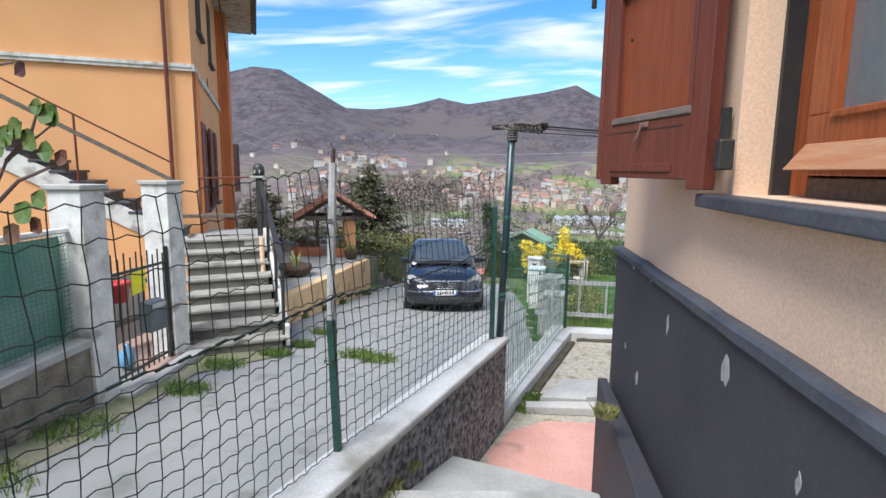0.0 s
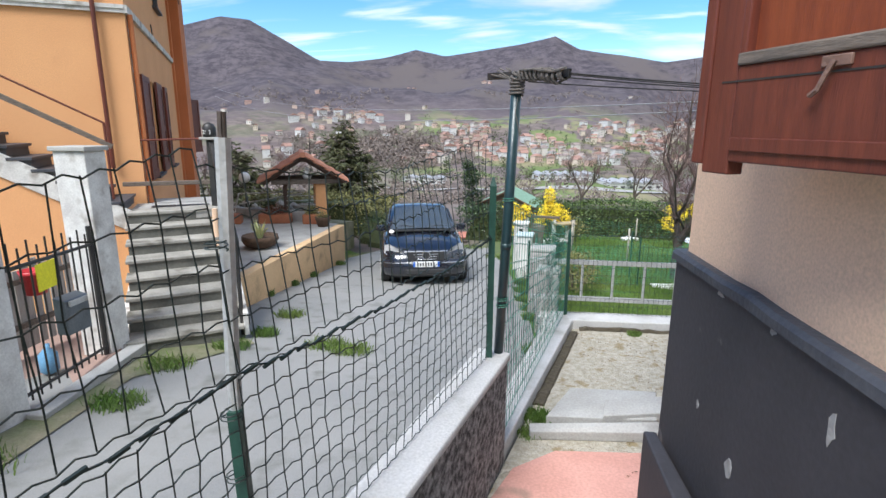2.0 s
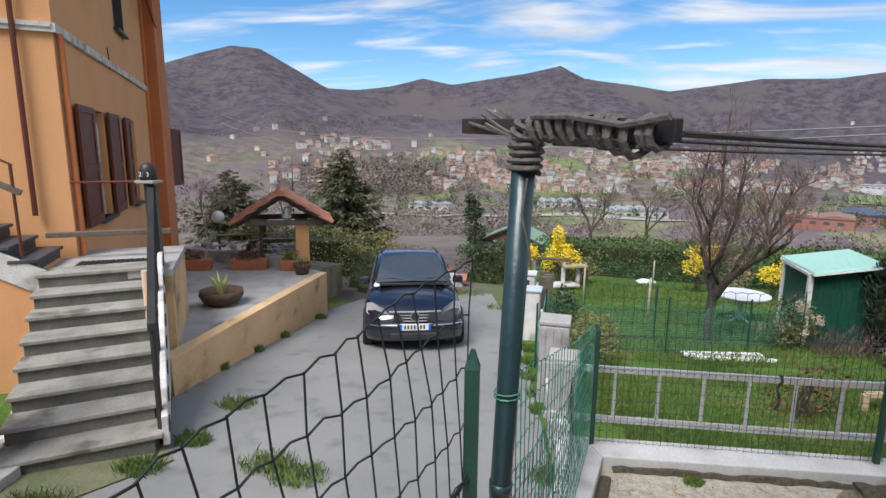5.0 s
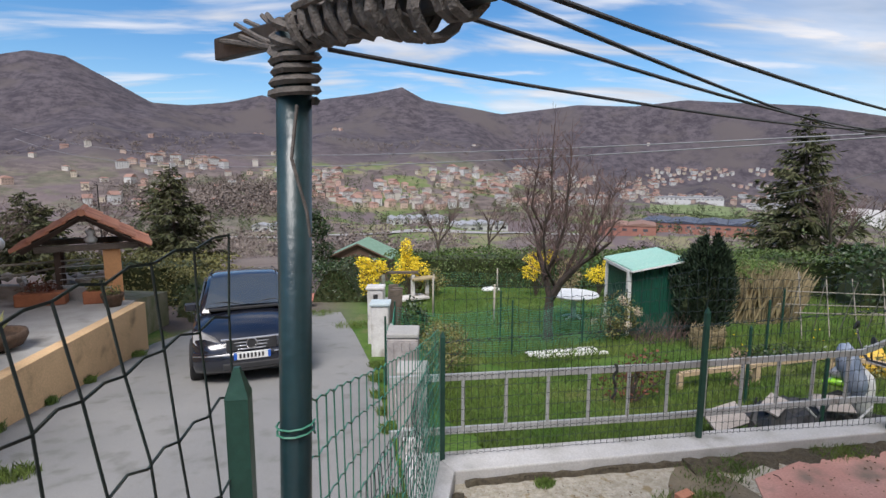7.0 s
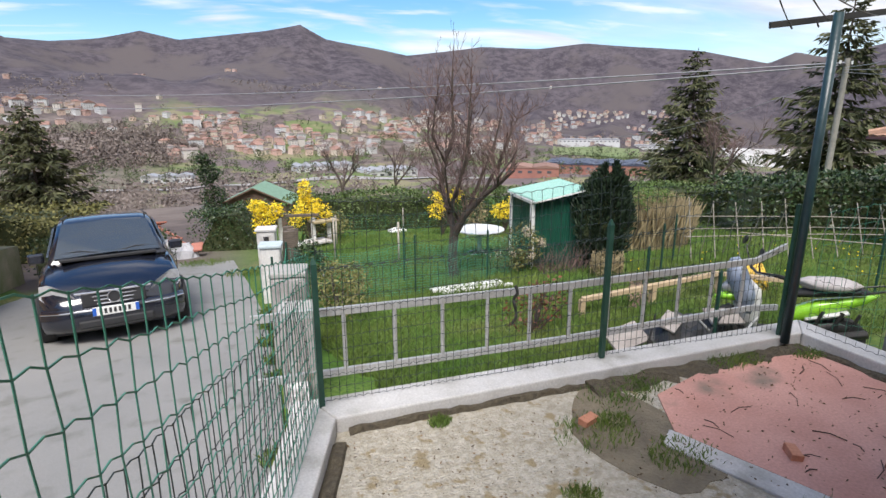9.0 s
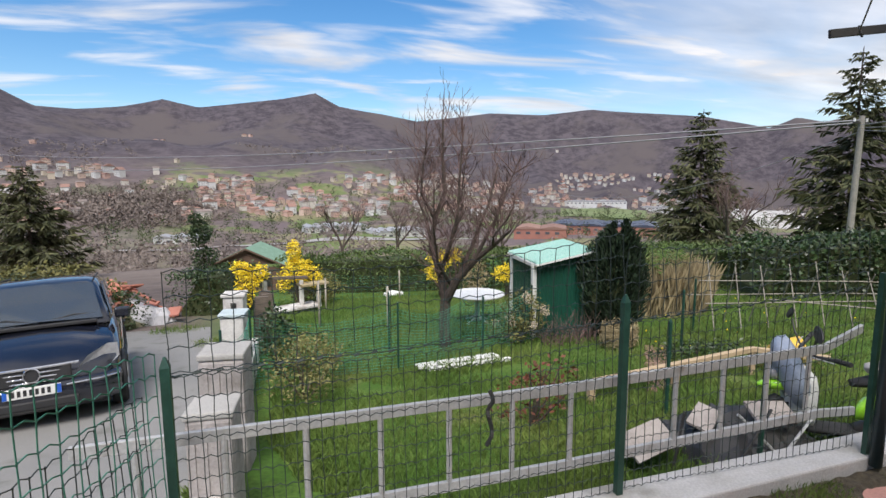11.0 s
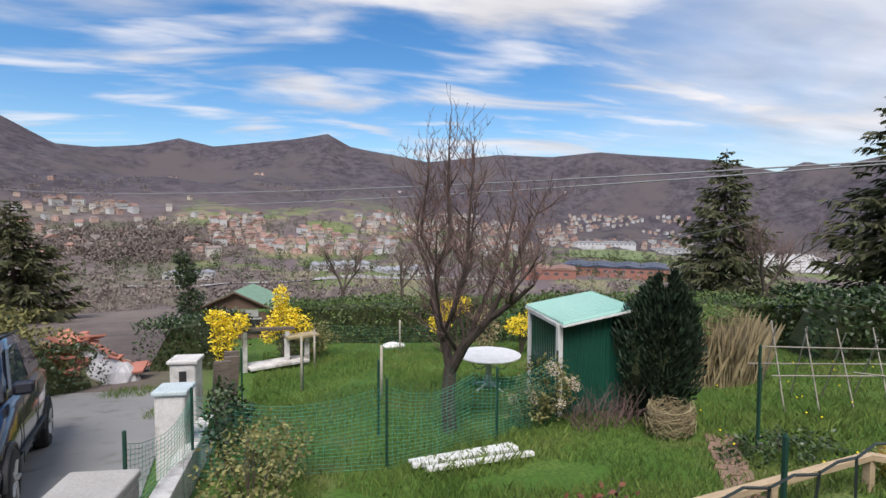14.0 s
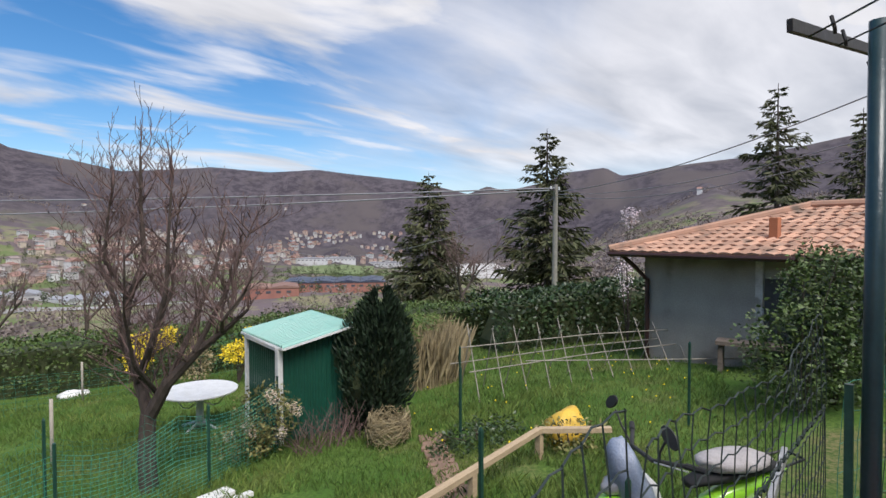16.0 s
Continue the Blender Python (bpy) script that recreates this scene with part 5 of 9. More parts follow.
def hedge(name, pts, height, depth, m_, label, per=520, size=0.085, seed=1, skirt=0.0):
    """A clipped hedge along ground points with an uneven leafy skin round a dark core."""
    rnd = random.Random(seed)
    e = tagged(empty(name, (0, 0, 0)), label, "hedge")
    vs, fs = [], []
    core = bmesh.new()
    for (a, b) in zip(pts, pts[1:]):
        A, B = Vector((*a, 0)), Vector((*b, 0))
        d = (B - A).normalized()
        nrm = Vector((-d.y, d.x, 0))
        L = (B - A).length
        rings = []
        for i in range(int(L / 0.5) + 2):
            p = A + d * min(L, i * 0.5)
            z = terrain_z(p.x, p.y)
            hh = height * (1 + 0.08 * noise.noise(p * 0.8)) * (0.2 if i * 0.5 >= L - 0.4 or i == 0 else 1)
            rings.append([p + nrm * (depth * 0.42) + Vector((0, 0, z - 0.2)), p + nrm * (depth * 0.40) + Vector((0, 0, z + hh * 0.86)), p - nrm * (depth * 0.40) + Vector((0, 0, z + hh * 0.86)), p - nrm * (depth * 0.42) + Vector((0, 0, z - 0.2))])
        add_loft(core, rings)
        for _ in range(int(per * L)):
            u, face = rnd.uniform(-0.35, L + 0.35), rnd.random()
            p = A + d * u
            z = terrain_z(p.x, p.y)
            bump = 1 + 0.16 * noise.noise(Vector((p.x * 0.9, p.y * 0.9, face)))
            if face < 0.42:
                q = p + nrm * rnd.uniform(-0.5, 0.5) * depth + Vector((0, 0, z + height * bump * rnd.uniform(0.93, 1.03)))
            else:
                side = 1 if face > 0.78 else -1
                hz = rnd.random() ** 0.8
                q = p + nrm * side * depth * 0.5 * bump * rnd.uniform(0.88, 1.08) + Vector((0, 0, z + height * hz))
            raw_leaves(vs, fs, rnd, q, Vector((rnd.gauss(0, 1), rnd.gauss(0, 1), rnd.gauss(0.3, 0.8))).normalized(), size * rnd.uniform(0.6, 1.3), size * 0.6)
    part("inner_growth", core, mBushCore, e)
    part_ = pydata("foliage", vs, fs, m_, e)
    tagged(part_, kind="stuff")
    return e


mBushCore = mat("bush_inside", (0.035, 0.05, 0.018), (0.06, 0.07, 0.025), rough=1, scale=8, bump=0.5)
mIvy = mat("ivy_leaves", (0.02, 0.045, 0.015), (0.05, 0.08, 0.025), rough=0.45, bump=0, island=0.5)
mShrub = mat("mixed_shrub_leaves", (0.12, 0.13, 0.04), (0.22, 0.20, 0.07), rough=0.7, bump=0, island=0.45)
mRedLeaf = mat("red_brown_leaves", (0.16, 0.04, 0.025), (0.09, 0.05, 0.02), rough=0.6, bump=0, island=0.4)
mFlower = mat("dry_pale_flower", (0.6, 0.5, 0.4), (0.5, 0.4, 0.3), rough=0.9, bump=0, island=0.2)
mBlossom = mat("white_pink_blossom", (0.82, 0.74, 0.76), (0.75, 0.62, 0.66), rough=0.7, bump=0, island=0.15)

hedge("garden_hedge", [(2.4, 24.2), (9.2, 21.0), (16.0, 16.0)], 1.35, 1.5, mLeafHedge, "long clipped evergreen hedge closing the garden, leafy top", 900, 0.10, 3)
hedge("ivy_bank", [(-0.6, 20.2), (1.0, 19.8)], 1.25, 1.5, mIvy, "dark ivy-covered mound beside the rubble heap", 1500, 0.09, 4)
hedge("lane_shrub", [(-3.6, 17.2), (-2.6, 18.6)], 1.2, 1.6, mShrub, "yellow-green shrub behind the planted wall", 900, 0.09, 5)
hedge("lane_shrub", [(-3.2, 16.4), (-1.9, 18.3)], 0.85, 1.2, mIvy, "dark low ivy shrub beside the parked car", 900, 0.08, 6)
hedge("lane_shrub", [(-9.0, 21.0), (-3.6, 20.6)], 1.5, 1.8, mShrub, "mixed shrubbery behind the well", 500, 0.12, 7)
hedge("east_thicket", [(14.0, 15.0), (19.0, 12.6)], 1.5, 1.8, mIvy, "dark thicket behind the bean stakes", 1000, 0.13, 8)


def bush(name, x, y, parts_, m_, label, seed=1, size=0.06, cat="bush", core=True, shell=0.5):
    """A shrub: branching stems and clumps of leaves; parts_ rows: dx, dy, z, rx, ry, rz, leaves."""
    rnd = random.Random(seed)
    z0 = terrain_z(x, y)
    e = tagged(empty(name, (x, y, z0)), label, cat)
    bm = bmesh.new()
    for dx, dy, z, rx, ry, rz, n in parts_:
        for _ in range(4):
            tip = Vector((dx + rnd.uniform(-rx, rx) * 0.7, dy + rnd.uniform(-ry, ry) * 0.7, z + rz * 0.6))
            add_tube(bm, [(0, 0, -0.05), tip * 0.5 + Vector((rnd.uniform(-.05, .05), rnd.uniform(-.05, .05), 0)), tip], 0.014, 4, 0.004)
    tagged(part("inner_growth", bm, mBark, e), kind="stuff")
    bm = bmesh.new()
    for row in parts_:
        leaf_cloud(bm, row[:3], row[3:6], row[6], size, rnd, shell)
    me = finish("foliage", bm, m_, e)
    tagged(me, kind="stuff")
    return e


bush("forsythia", 1.0, 18.4, [(0, 0, 0.8, 0.35, 0.35, 0.55, 900), (0.3, 0, 1.15, 0.3, 0.25, 0.3, 500), (-0.15, 0, 1.3, 0.3, 0.3, 0.25, 400)], mYellow, "bright yellow forsythia bush in full bloom by the bench", 1, 0.07)
bush("forsythia", 2.35, 19.6, [(0, 0, 1.1, 0.45, 0.45, 0.45, 1100), (-0.1, 0, 1.65, 0.25, 0.25, 0.4, 500), (0.35, 0, 0.9, 0.4, 0.3, 0.4, 500), (-0.4, 0, 0.8, 0.3, 0.3, 0.35, 300)], mYellow, "tall bright yellow forsythia bush in full bloom", 2, 0.07)
bush("green_shrub", 2.9, 20.2, [(0, 0, 0.5, 0.9, 0.6, 0.6, 1500)], mShrub, "green shrub behind the forsythia", 3, 0.09)
bush("forsythia", 6.5, 19.2, [(0, 0, 1.2, 0.45, 0.4, 0.35, 700), (-0.2, 0, 0.8, 0.4, 0.4, 0.3, 500), (0.5, 0, 1.3, 0.2, 0.2, 0.3, 250)], mYellow, "yellow flowering bush beyond the bare tree", 4, 0.07)
bush("forsythia", 8.2, 18.2, [(0, 0, 0.75, 0.5, 0.4, 0.3, 700), (0.35, 0, 1.05, 0.2, 0.25, 0.35, 350)], mYellow, "low yellow flowering bush before the hedge", 5, 0.07)
bush("dry_shrub", 7.4, 18.6, [(0, 0, 0.7, 0.5, 0.4, 0.7, 700)], mStraw, "dry brown shrub between the yellow bushes", 6, 0.08)
bush("weedy_shrub", 1.95, 10.6, [(0, 0, 0.45, 0.55, 0.9, 0.45, 1300), (0.2, 0.8, 0.35, 0.5, 0.6, 0.35, 700)], mShrub, "brown-green weedy shrub beside the white posts", 7, 0.05)
bush("ivy_clump", 1.65, 11.8, [(0, 0, 0.65, 0.32, 0.32, 0.5, 900)], mIvy, "dark ivy growing over a white post", 8, 0.07)
bush("hydrangea", 5.85, 12.35, [(0, 0, 0.55, 0.55, 0.5, 0.5, 1100), (-0.3, 0, 0.3, 0.5, 0.4, 0.3, 600)], mShrub, "old hydrangea bush with dry pale flower heads", 9, 0.06)
bush("red_leaved_shrub", 4.1, 8.7, [(0, 0, 0.3, 0.5, 0.4, 0.3, 260), (0.2, 0, 0.5, 0.45, 0.3, 0.25, 150)], mRedLeaf, "sparse shrub with dark red leaves in the grass", 10, 0.06)
bush("garden_weeds", 7.7, 10.2, [(0, 0, 0.12, 1.0, 0.5, 0.14, 900)], mIvy, "low dark leafy plants by the brick path", 11, 0.06)
bush("garden_weeds", 8.1, 9.1, [(0, 0, 0.2, 0.6, 0.5, 0.2, 500)], mShrub, "low weedy plants beside the scooter", 12, 0.06)
bush("east_bush", 10.9, 7.2, [(0, 0, 0.8, 1.0, 0.9, 0.9, 3200), (0.5, -0.2, 1.7, 0.8, 0.7, 0.8, 2200), (1.0, -0.6, 1.0, 0.9, 0.9, 1.1, 2200)], mLeafHedge, "tall overgrown bush before the stone shed", 13, 0.07)
bush("east_bush", 11.5, 6.9, [(0, 0, 0.8, 0.9, 0.8, 0.9, 2600), (0.2, -0.2, 1.7, 0.7, 0.7, 0.6, 1200)], mIvy, "dark evergreen bush grown into the shrub before the shed", 19, 0.08)
bush("blossom_tree", 16.1, 12.0, [(0, 0.1, 2.0, 0.22, 0.25, 1.0, 500), (0.3, 0.1, 3.4, 0.3, 0.3, 0.35, 260)], mBlossom, "small tree covered in white-pink blossom by the shed", 14, 0.06, "tree")
def flowers():
    rnd = random.Random(3)
    e = tagged(empty("dry_flower_heads", (5.85, 12.35, -1.3)), "dry pale hydrangea flower heads on stalks", "flower")
    for k in range(9):
        p = Vector((rnd.uniform(-0.6, 0.4), rnd.uniform(-0.5, 0.1), rnd.uniform(0.25, 1.0)))
        bm = bmesh.new()
        leaf_cloud(bm, p, (0.085, 0.085, 0.07), 70, 0.03, rnd, 0.7)
        tagged(part("flower_head", bm, mFlower, e), kind="stuff")


flowers()


def bare_tree(name, x, y, height, label, seed, r0=0.13, levels=5, spread=0.5, upright=0.6, mT=None, fork=1.0, lean=(0, 0)):
    rnd = random.Random(seed)
    z0 = terrain_z(x, y)
    e = tagged(empty(name, (x, y, z0)), label, "tree")
    trunk, twigs = bmesh.new(), bmesh.new()
    count = [0]

    def grow(p, d, L, r, lev):
        n = 4 if lev < 2 else 3
        pts, rs = [p], [r]
        for i in range(n):
            d = (d + Vector((rnd.uniform(-1, 1), rnd.uniform(-1, 1), rnd.uniform(-0.4, 1) * upright)) * 0.16).normalized()
            pts.append(pts[-1] + d * L / n)
            rs.append(max(0.0035, r * (1 - 0.38 * (i + 1) / n)))
        add_tube(trunk if lev < 3 else twigs, pts, rs, 9 if lev < 2 else (5 if lev == 2 else 3), cap=lev < 3)
        count[0] += 1
        if lev >= levels:
            return
        kids = {0: 3, 1: 4, 2: 5, 3: 5}.get(lev, 4)
        for k in range(kids):
            t = rnd.uniform(0.45, 1.0) if k else 1.0
            i = min(n, max(1, int(t * n)))
            a = rnd.random() * 6.28
            s = d.orthogonal().normalized()
            s = s * math.cos(a) + d.cross(s) * math.sin(a)
            nd = (d + s * spread * rnd.uniform(0.7, 1.4) + Vector((0, 0, upright * 0.25))).normalized()
            grow(pts[i], nd, L * rnd.uniform(0.58, 0.82), max(0.004, rs[i] * rnd.uniform(0.5, 0.72)), lev + 1)
    base = Vector((0, 0, -0.1))
    neck = Vector((lean[0], lean[1], fork))
    add_tube(trunk, [base, base.lerp(neck, 0.5) + Vector((0.02, 0, 0)), neck], [r0 * 1.25, r0 * 1.0, r0 * 0.95], 12)
    for k, (dx, dy, up, rr) in enumerate(((-0.22, 0.05, 1, 0.72), (0.62, -0.2, 0.9, 0.66), (0.2, 0.4, 1.0, 0.5))):
        grow(neck, Vector((dx, dy, up)).normalized(), height * 0.27, r0 * rr, 1)
    part("trunk", trunk, mBark, e)
    tagged(part("crown", twigs, mT or mTwig, e), kind="stuff")
    return e


def fruit_tree():
    """Old pruned fruit tree: a low fork, two heavy limbs and many upright reddish shoots."""
    rnd = random.Random(14)
    x, y = 4.42, 12.45
    z0 = ground_z(x, y)
    e = tagged(empty("fruit_tree", (x, y, z0)), "bare fruit tree with forked trunk and many reddish twigs", "tree")
    R, F = Vector((0.75, -0.66, 0)), Vector((0.66, 0.75, 0))

    def P(r, u, f=0.0):
        return Vector((0, 0, 0.90)) + R * (r * 0.95) + F * f + Vector((0, 0, u * 0.86))
    part("trunk", tube([(0, 0, -0.1), P(-0.03, -0.5), P(0.0, 0.02)], 0.105, 12, 0.085), mBark, e)
    limbs = (
        (0.078, ((0, 0, 0), (-0.13, 0.45, 0.02), (-0.28, 1.05, 0.05), (-0.22, 1.55, 0.05), (-0.02, 2.1, 0.0), (0.0, 2.8, -0.05), (0.03, 3.45, -0.05))),
        (0.088, ((0, -0.05, 0), (0.28, 0.45, -0.1), (0.62, 0.88, -0.15), (0.95, 1.15, -0.2), (1.3, 1.45, -0.3))),
        (0.042, ((-0.28, 1.05, 0.05), (-0.5, 1.5, 0.2), (-0.68, 2.0, 0.3), (-0.74, 2.5, 0.35))),
        (0.045, ((-0.13, 0.45, 0.02), (0.15, 1.0, -0.25), (0.38, 1.7, -0.35), (0.48, 2.5, -0.4), (0.5, 3.15, -0.42))),
        (0.045, ((0.28, 0.45, -0.1), (0.48, 1.15, 0.2), (0.7, 1.9, 0.35), (0.8, 2.6, 0.4))),
        (0.040, ((0.62, 0.88, -0.15), (0.92, 1.6, -0.05), (1.15, 2.2, 0.0), (1.22, 2.5, 0.0))),
        (0.036, ((-0.13, 0.45, 0.02), (-0.1, 0.9, 0.4), (-0.1, 1.5, 0.75), (-0.05, 2.1, 0.9))),
        (0.034, ((0.1, 0.3, 0.0), (0.1, 0.8, -0.5), (0.2, 1.5, -0.85), (0.25, 2.2, -1.0))),
        (0.030, ((-0.22, 1.55, 0.05), (-0.3, 2.1, -0.2), (-0.28, 2.7, -0.3), (-0.2, 3.1, -0.3))),
        (0.030, ((0.15, 1.0, -0.25), (0.25, 1.7, 0.1), (0.25, 2.3, 0.3), (0.28, 2.95, 0.35))),
        (0.030, ((0.95, 1.15, -0.2), (1.1, 1.35, -0.5), (1.35, 1.75, -0.6))))
    crown = bmesh.new()

    def shoot(p, d, L, r, lev):
        pts, rs = [p], [r]
        for i in range(4):
            d = (d + Vector((rnd.gauss(0, 1), rnd.gauss(0, 1), 0.4)) * 0.11).normalized()
            pts.append(pts[-1] + d * L / 4)
            rs.append(max(0.0028, r * (1 - 0.2 * (i + 1))))
        add_tube(crown, pts, rs, 5 if lev == 0 else 3, cap=False)
        if lev < 2:
            for _ in range(5 if lev == 0 else 3):
                i = rnd.randint(1, 4)
                q = Vector((rnd.gauss(0, 1), rnd.gauss(0, 1), rnd.uniform(0.2, 1.3))).normalized()
                shoot(pts[i], (d * 0.6 + q).normalized(), L * rnd.uniform(0.35, 0.6), max(0.0035, rs[i] * 0.6), lev + 1)
    for r0, pts in limbs:
        Q = [P(a, u, f) for a, u, f in pts]
        Q = [q if i in (0,) else q + Vector((rnd.gauss(0, 0.025), rnd.gauss(0, 0.025), 0)) for i, q in enumerate(Q)]
        n = len(Q) - 1
        part("limb", tube(Q, [max(0.010, r0 * (0.92 - 0.74 * i / n)) for i in range(n + 1)], 8), mBark, e)
        for i in range(n):
            for _ in range(6 if i else 3):
                t = rnd.random()
                p = Q[i].lerp(Q[i + 1], t)
                out = Vector((rnd.gauss(0, 1), rnd.gauss(0, 1), rnd.uniform(0.5, 2.0))).normalized()
                shoot(p, out, rnd.uniform(0.3, 0.72) * (1.15 - 0.4 * i / n), 0.011, 0)
        if i >= 3:
            for _ in range(4):
                shoot(Q[-1 - rnd.randint(0, 1)], Vector((rnd.gauss(0, 0.12), rnd.gauss(0, 0.12), 1)).normalized(), rnd.uniform(0.3, 0.62), 0.009, 1)
    tagged(part("crown", crown, mTwig, e), kind="stuff")


fruit_tree()
for k, (x, y, h, s) in enumerate(((5.2, 32.0, 5.5, 5), (8.4, 33.0, 5.0, 6), (13.0, 29.0, 5.5, 7), (19.5, 21.0, 5.5, 8), (-22.0, 40.0, 8.0, 9), (-14.0, 36.0, 6.0, 10))):
    bare_tree("far_bare_tree", x, y, h, "leafless tree with fine grey twigs on the slope", 20 + s, 0.09, 4, 0.6, 0.5, fork=1.2)


def conifer(name, x, y, ztop, width, label, seed, m_=None, base=None, dens=1.0, gap=0.0):
    """A spruce: tapered trunk, drooping whorled boughs with flat sprays of needles."""
    rnd = random.Random(seed)
    z0 = terrain_z(x, y) if base is None else base
    H = ztop - z0
    e = tagged(empty(name, (x, y, z0)), label, "tree")
    part("trunk", tube([(0, 0, -0.2), (0.03, 0, H * 0.5), (0, 0, H)], 0.22 * H / 12, 8, 0.015), mBark, e)
    vs, fs, bm = [], [], bmesh.new()
    z = H * 0.06
    while z < H * 0.985:
        t = z / H
        reach = width * 0.57 * (1 - t) ** 0.72 * (0.55 + 0.45 * min(1, t * 6))
        for k in range(5 if t > 0.85 else 7):
            a = rnd.random() * 6.28
            L = reach * rnd.uniform(0.55, 1.12) + 0.12
            if rnd.random() < gap:
                continue
            droop = 0.16 + 0.30 * (1 - t)
            tip = Vector((math.cos(a) * L, math.sin(a) * L, z - L * droop * 0.6 + 0.12 * L))
            mid = Vector((math.cos(a) * L * 0.55, math.sin(a) * L * 0.55, z - L * droop * 0.45))
            add_tube(bm, [(0, 0, z), mid, tip], 0.03 * (1 - t) + 0.008, 3, 0.005, cap=False)
            sd = Vector((-math.sin(a), math.cos(a), 0))
            for j in range(int((16 + 26 * (1 - t)) * dens)):
                u = rnd.uniform(0.12, 1.0)
                p = (Vector((0, 0, z)).lerp(mid, u / 0.55) if u < 0.55 else mid.lerp(tip, (u - 0.55) / 0.45))
                dirv = (Vector((math.cos(a), math.sin(a), 0)) * rnd.uniform(0.3, 1) + sd * rnd.uniform(-1, 1) + Vector((0, 0, rnd.uniform(-0.9, 0.1)))).normalized()
                raw_leaves(vs, fs, rnd, p, dirv, rnd.uniform(0.6, 1.3) * (0.12 + 0.20 * L), rnd.uniform(0.05, 0.10) + 0.02 * L)
        z += H * 0.0235
    part("bough_frame", bm, mBark, e)
    tagged(pydata("foliage", vs, fs, m_ or mSpruce, e), kind="stuff")
    return e


def at_bearing(b, r):
    return 2.25 + r * math.sin(radians(b)), 5.75 + r * math.cos(radians(b))


for b, r, el, w, s, lab in ((45.0, 31, 6.7, 5.8, 1, "broad dark spruce beyond the garden hedge"), (57.5, 28, 11.0, 5.6, 2, "tall dark spruce standing behind the wire pole"), (78.4, 34, 13.4, 6.5, 3, "tall dark spruce behind the stone shed"), (84.5, 36, 10.5, 5.5, 4, "dark spruce behind the stone shed roof"),
                       (-22.0, 32, 1.4, 5.2, 5, "broad green spruce behind the tiled well"), (-32.5, 44, -1.2, 7, 6, "rounded evergreen tree on the slope")):
    x, y = at_bearing(b, r)
    conifer("spruce", x, y, 1.65 + r * math.tan(radians(el)), w, lab, s, dens=1.0, gap=0.12)
x, y = at_bearing(-8.4, 20.5)
bush("ivy_tree", x, y, [(0, 0, 1.3, 0.6, 0.5, 0.65, 1300), (-0.15, 0, 2.3, 0.5, 0.45, 0.6, 1200), (0.1, 0, 0.5, 0.9, 0.7, 0.55, 1200), (-0.3, 0, 2.9, 0.3, 0.3, 0.3, 400)], mIvy, "slender ivy-covered dark evergreen tree by the lane", 30, 0.10, "tree")


def cypress():
    rnd = random.Random(8)
    x, y = 7.35, 12.0
    z0 = ground_z(x, y)
    e = tagged(empty("cypress_bush", (x, y, z0)), "dense dark green cypress bush leaning beside the metal shed", "bush")
    part("trunk", tube([(0, 0, -0.1), (0.05, 0, 0.8), (0.2, 0, 1.9)], 0.06, 7, 0.02), mBark, e)
    core = lathe([(0.10, 0.15), (0.28, 0.4), (0.34, 0.7), (0.33, 1.0), (0.20, 1.25), (0.03, 1.4)], 14)
    roughen(core, 0.10, 2.5)
    part("inner_foliage", core, mBushCore, e)
    vs, fs = [], []
    prof = [(0.30, 0.05), (0.54, 0.35), (0.66, 0.85), (0.72, 1.35), (0.66, 1.75), (0.42, 2.05), (0.10, 2.3)]
    for _ in range(15000):
        z = rnd.random() ** 0.9 * 2.28
        for (r0, a), (r1, b) in zip(prof, prof[1:]):
            if a <= z <= b or b == 2.3:
                r = lerp(r0, r1, max(0, min(1, (z - a) / (b - a))))
                if z <= b:
                    break
        th = rnd.random() * 6.28
        plume = 1 + 0.45 * noise.noise(Vector((math.cos(th) * 2.2, math.sin(th) * 2.2, z * 1.1)))
        r = r * 0.71 * plume * rnd.uniform(0.62, 1.06)
        p = Vector((math.cos(th) * r + 0.10 * z, math.sin(th) * r, z * 0.80 * (1 + 0.10 * math.cos(th + 2.5) + 0.10 * math.sin(3 * th))))
        d = Vector((math.cos(th) * 0.6 + rnd.gauss(0, 0.35), math.sin(th) * 0.6 + rnd.gauss(0, 0.35), 1.1)).normalized()
        raw_leaves(vs, fs, rnd, p, d, rnd.uniform(0.07, 0.15), 0.032)
    tagged(pydata("foliage", vs, fs, mLeafDark, e), kind="stuff")


cypress()


def blades(name, region, n, hmin, hmax, w, m_, label, seed, lean=0.35, cat="grass"):
    """Grass-like blades as one joined mesh. region(rnd) gives x, y, z or None."""
    rnd = random.Random(seed)
    vs, fs = [], []
    for _ in range(n):
        q = region(rnd)
        if q is None:
            continue
        x, y, z = q[:3]
        k = q[3] if len(q) > 3 else 1
        h = rnd.uniform(hmin, hmax) * k
        a = rnd.random() * 6.28
        dx, dy = math.cos(a) * w * 0.5, math.sin(a) * w * 0.5
        lx, ly = rnd.gauss(0, lean) * h, rnd.gauss(0, lean) * h
        i = len(vs)
        vs.extend(((x - dx, y - dy, z - 0.01), (x + dx, y + dy, z - 0.01), (x + dx * 0.7 + lx * 0.4, y + dy * 0.7 + ly * 0.4, z + h * 0.6), (x + lx, y + ly, z + h)))
        fs.append((i, i + 1, i + 2))
        fs.append((i, i + 2, i + 3))
    return tagged(pydata(name, vs, fs, m_), label, cat, kind="stuff")


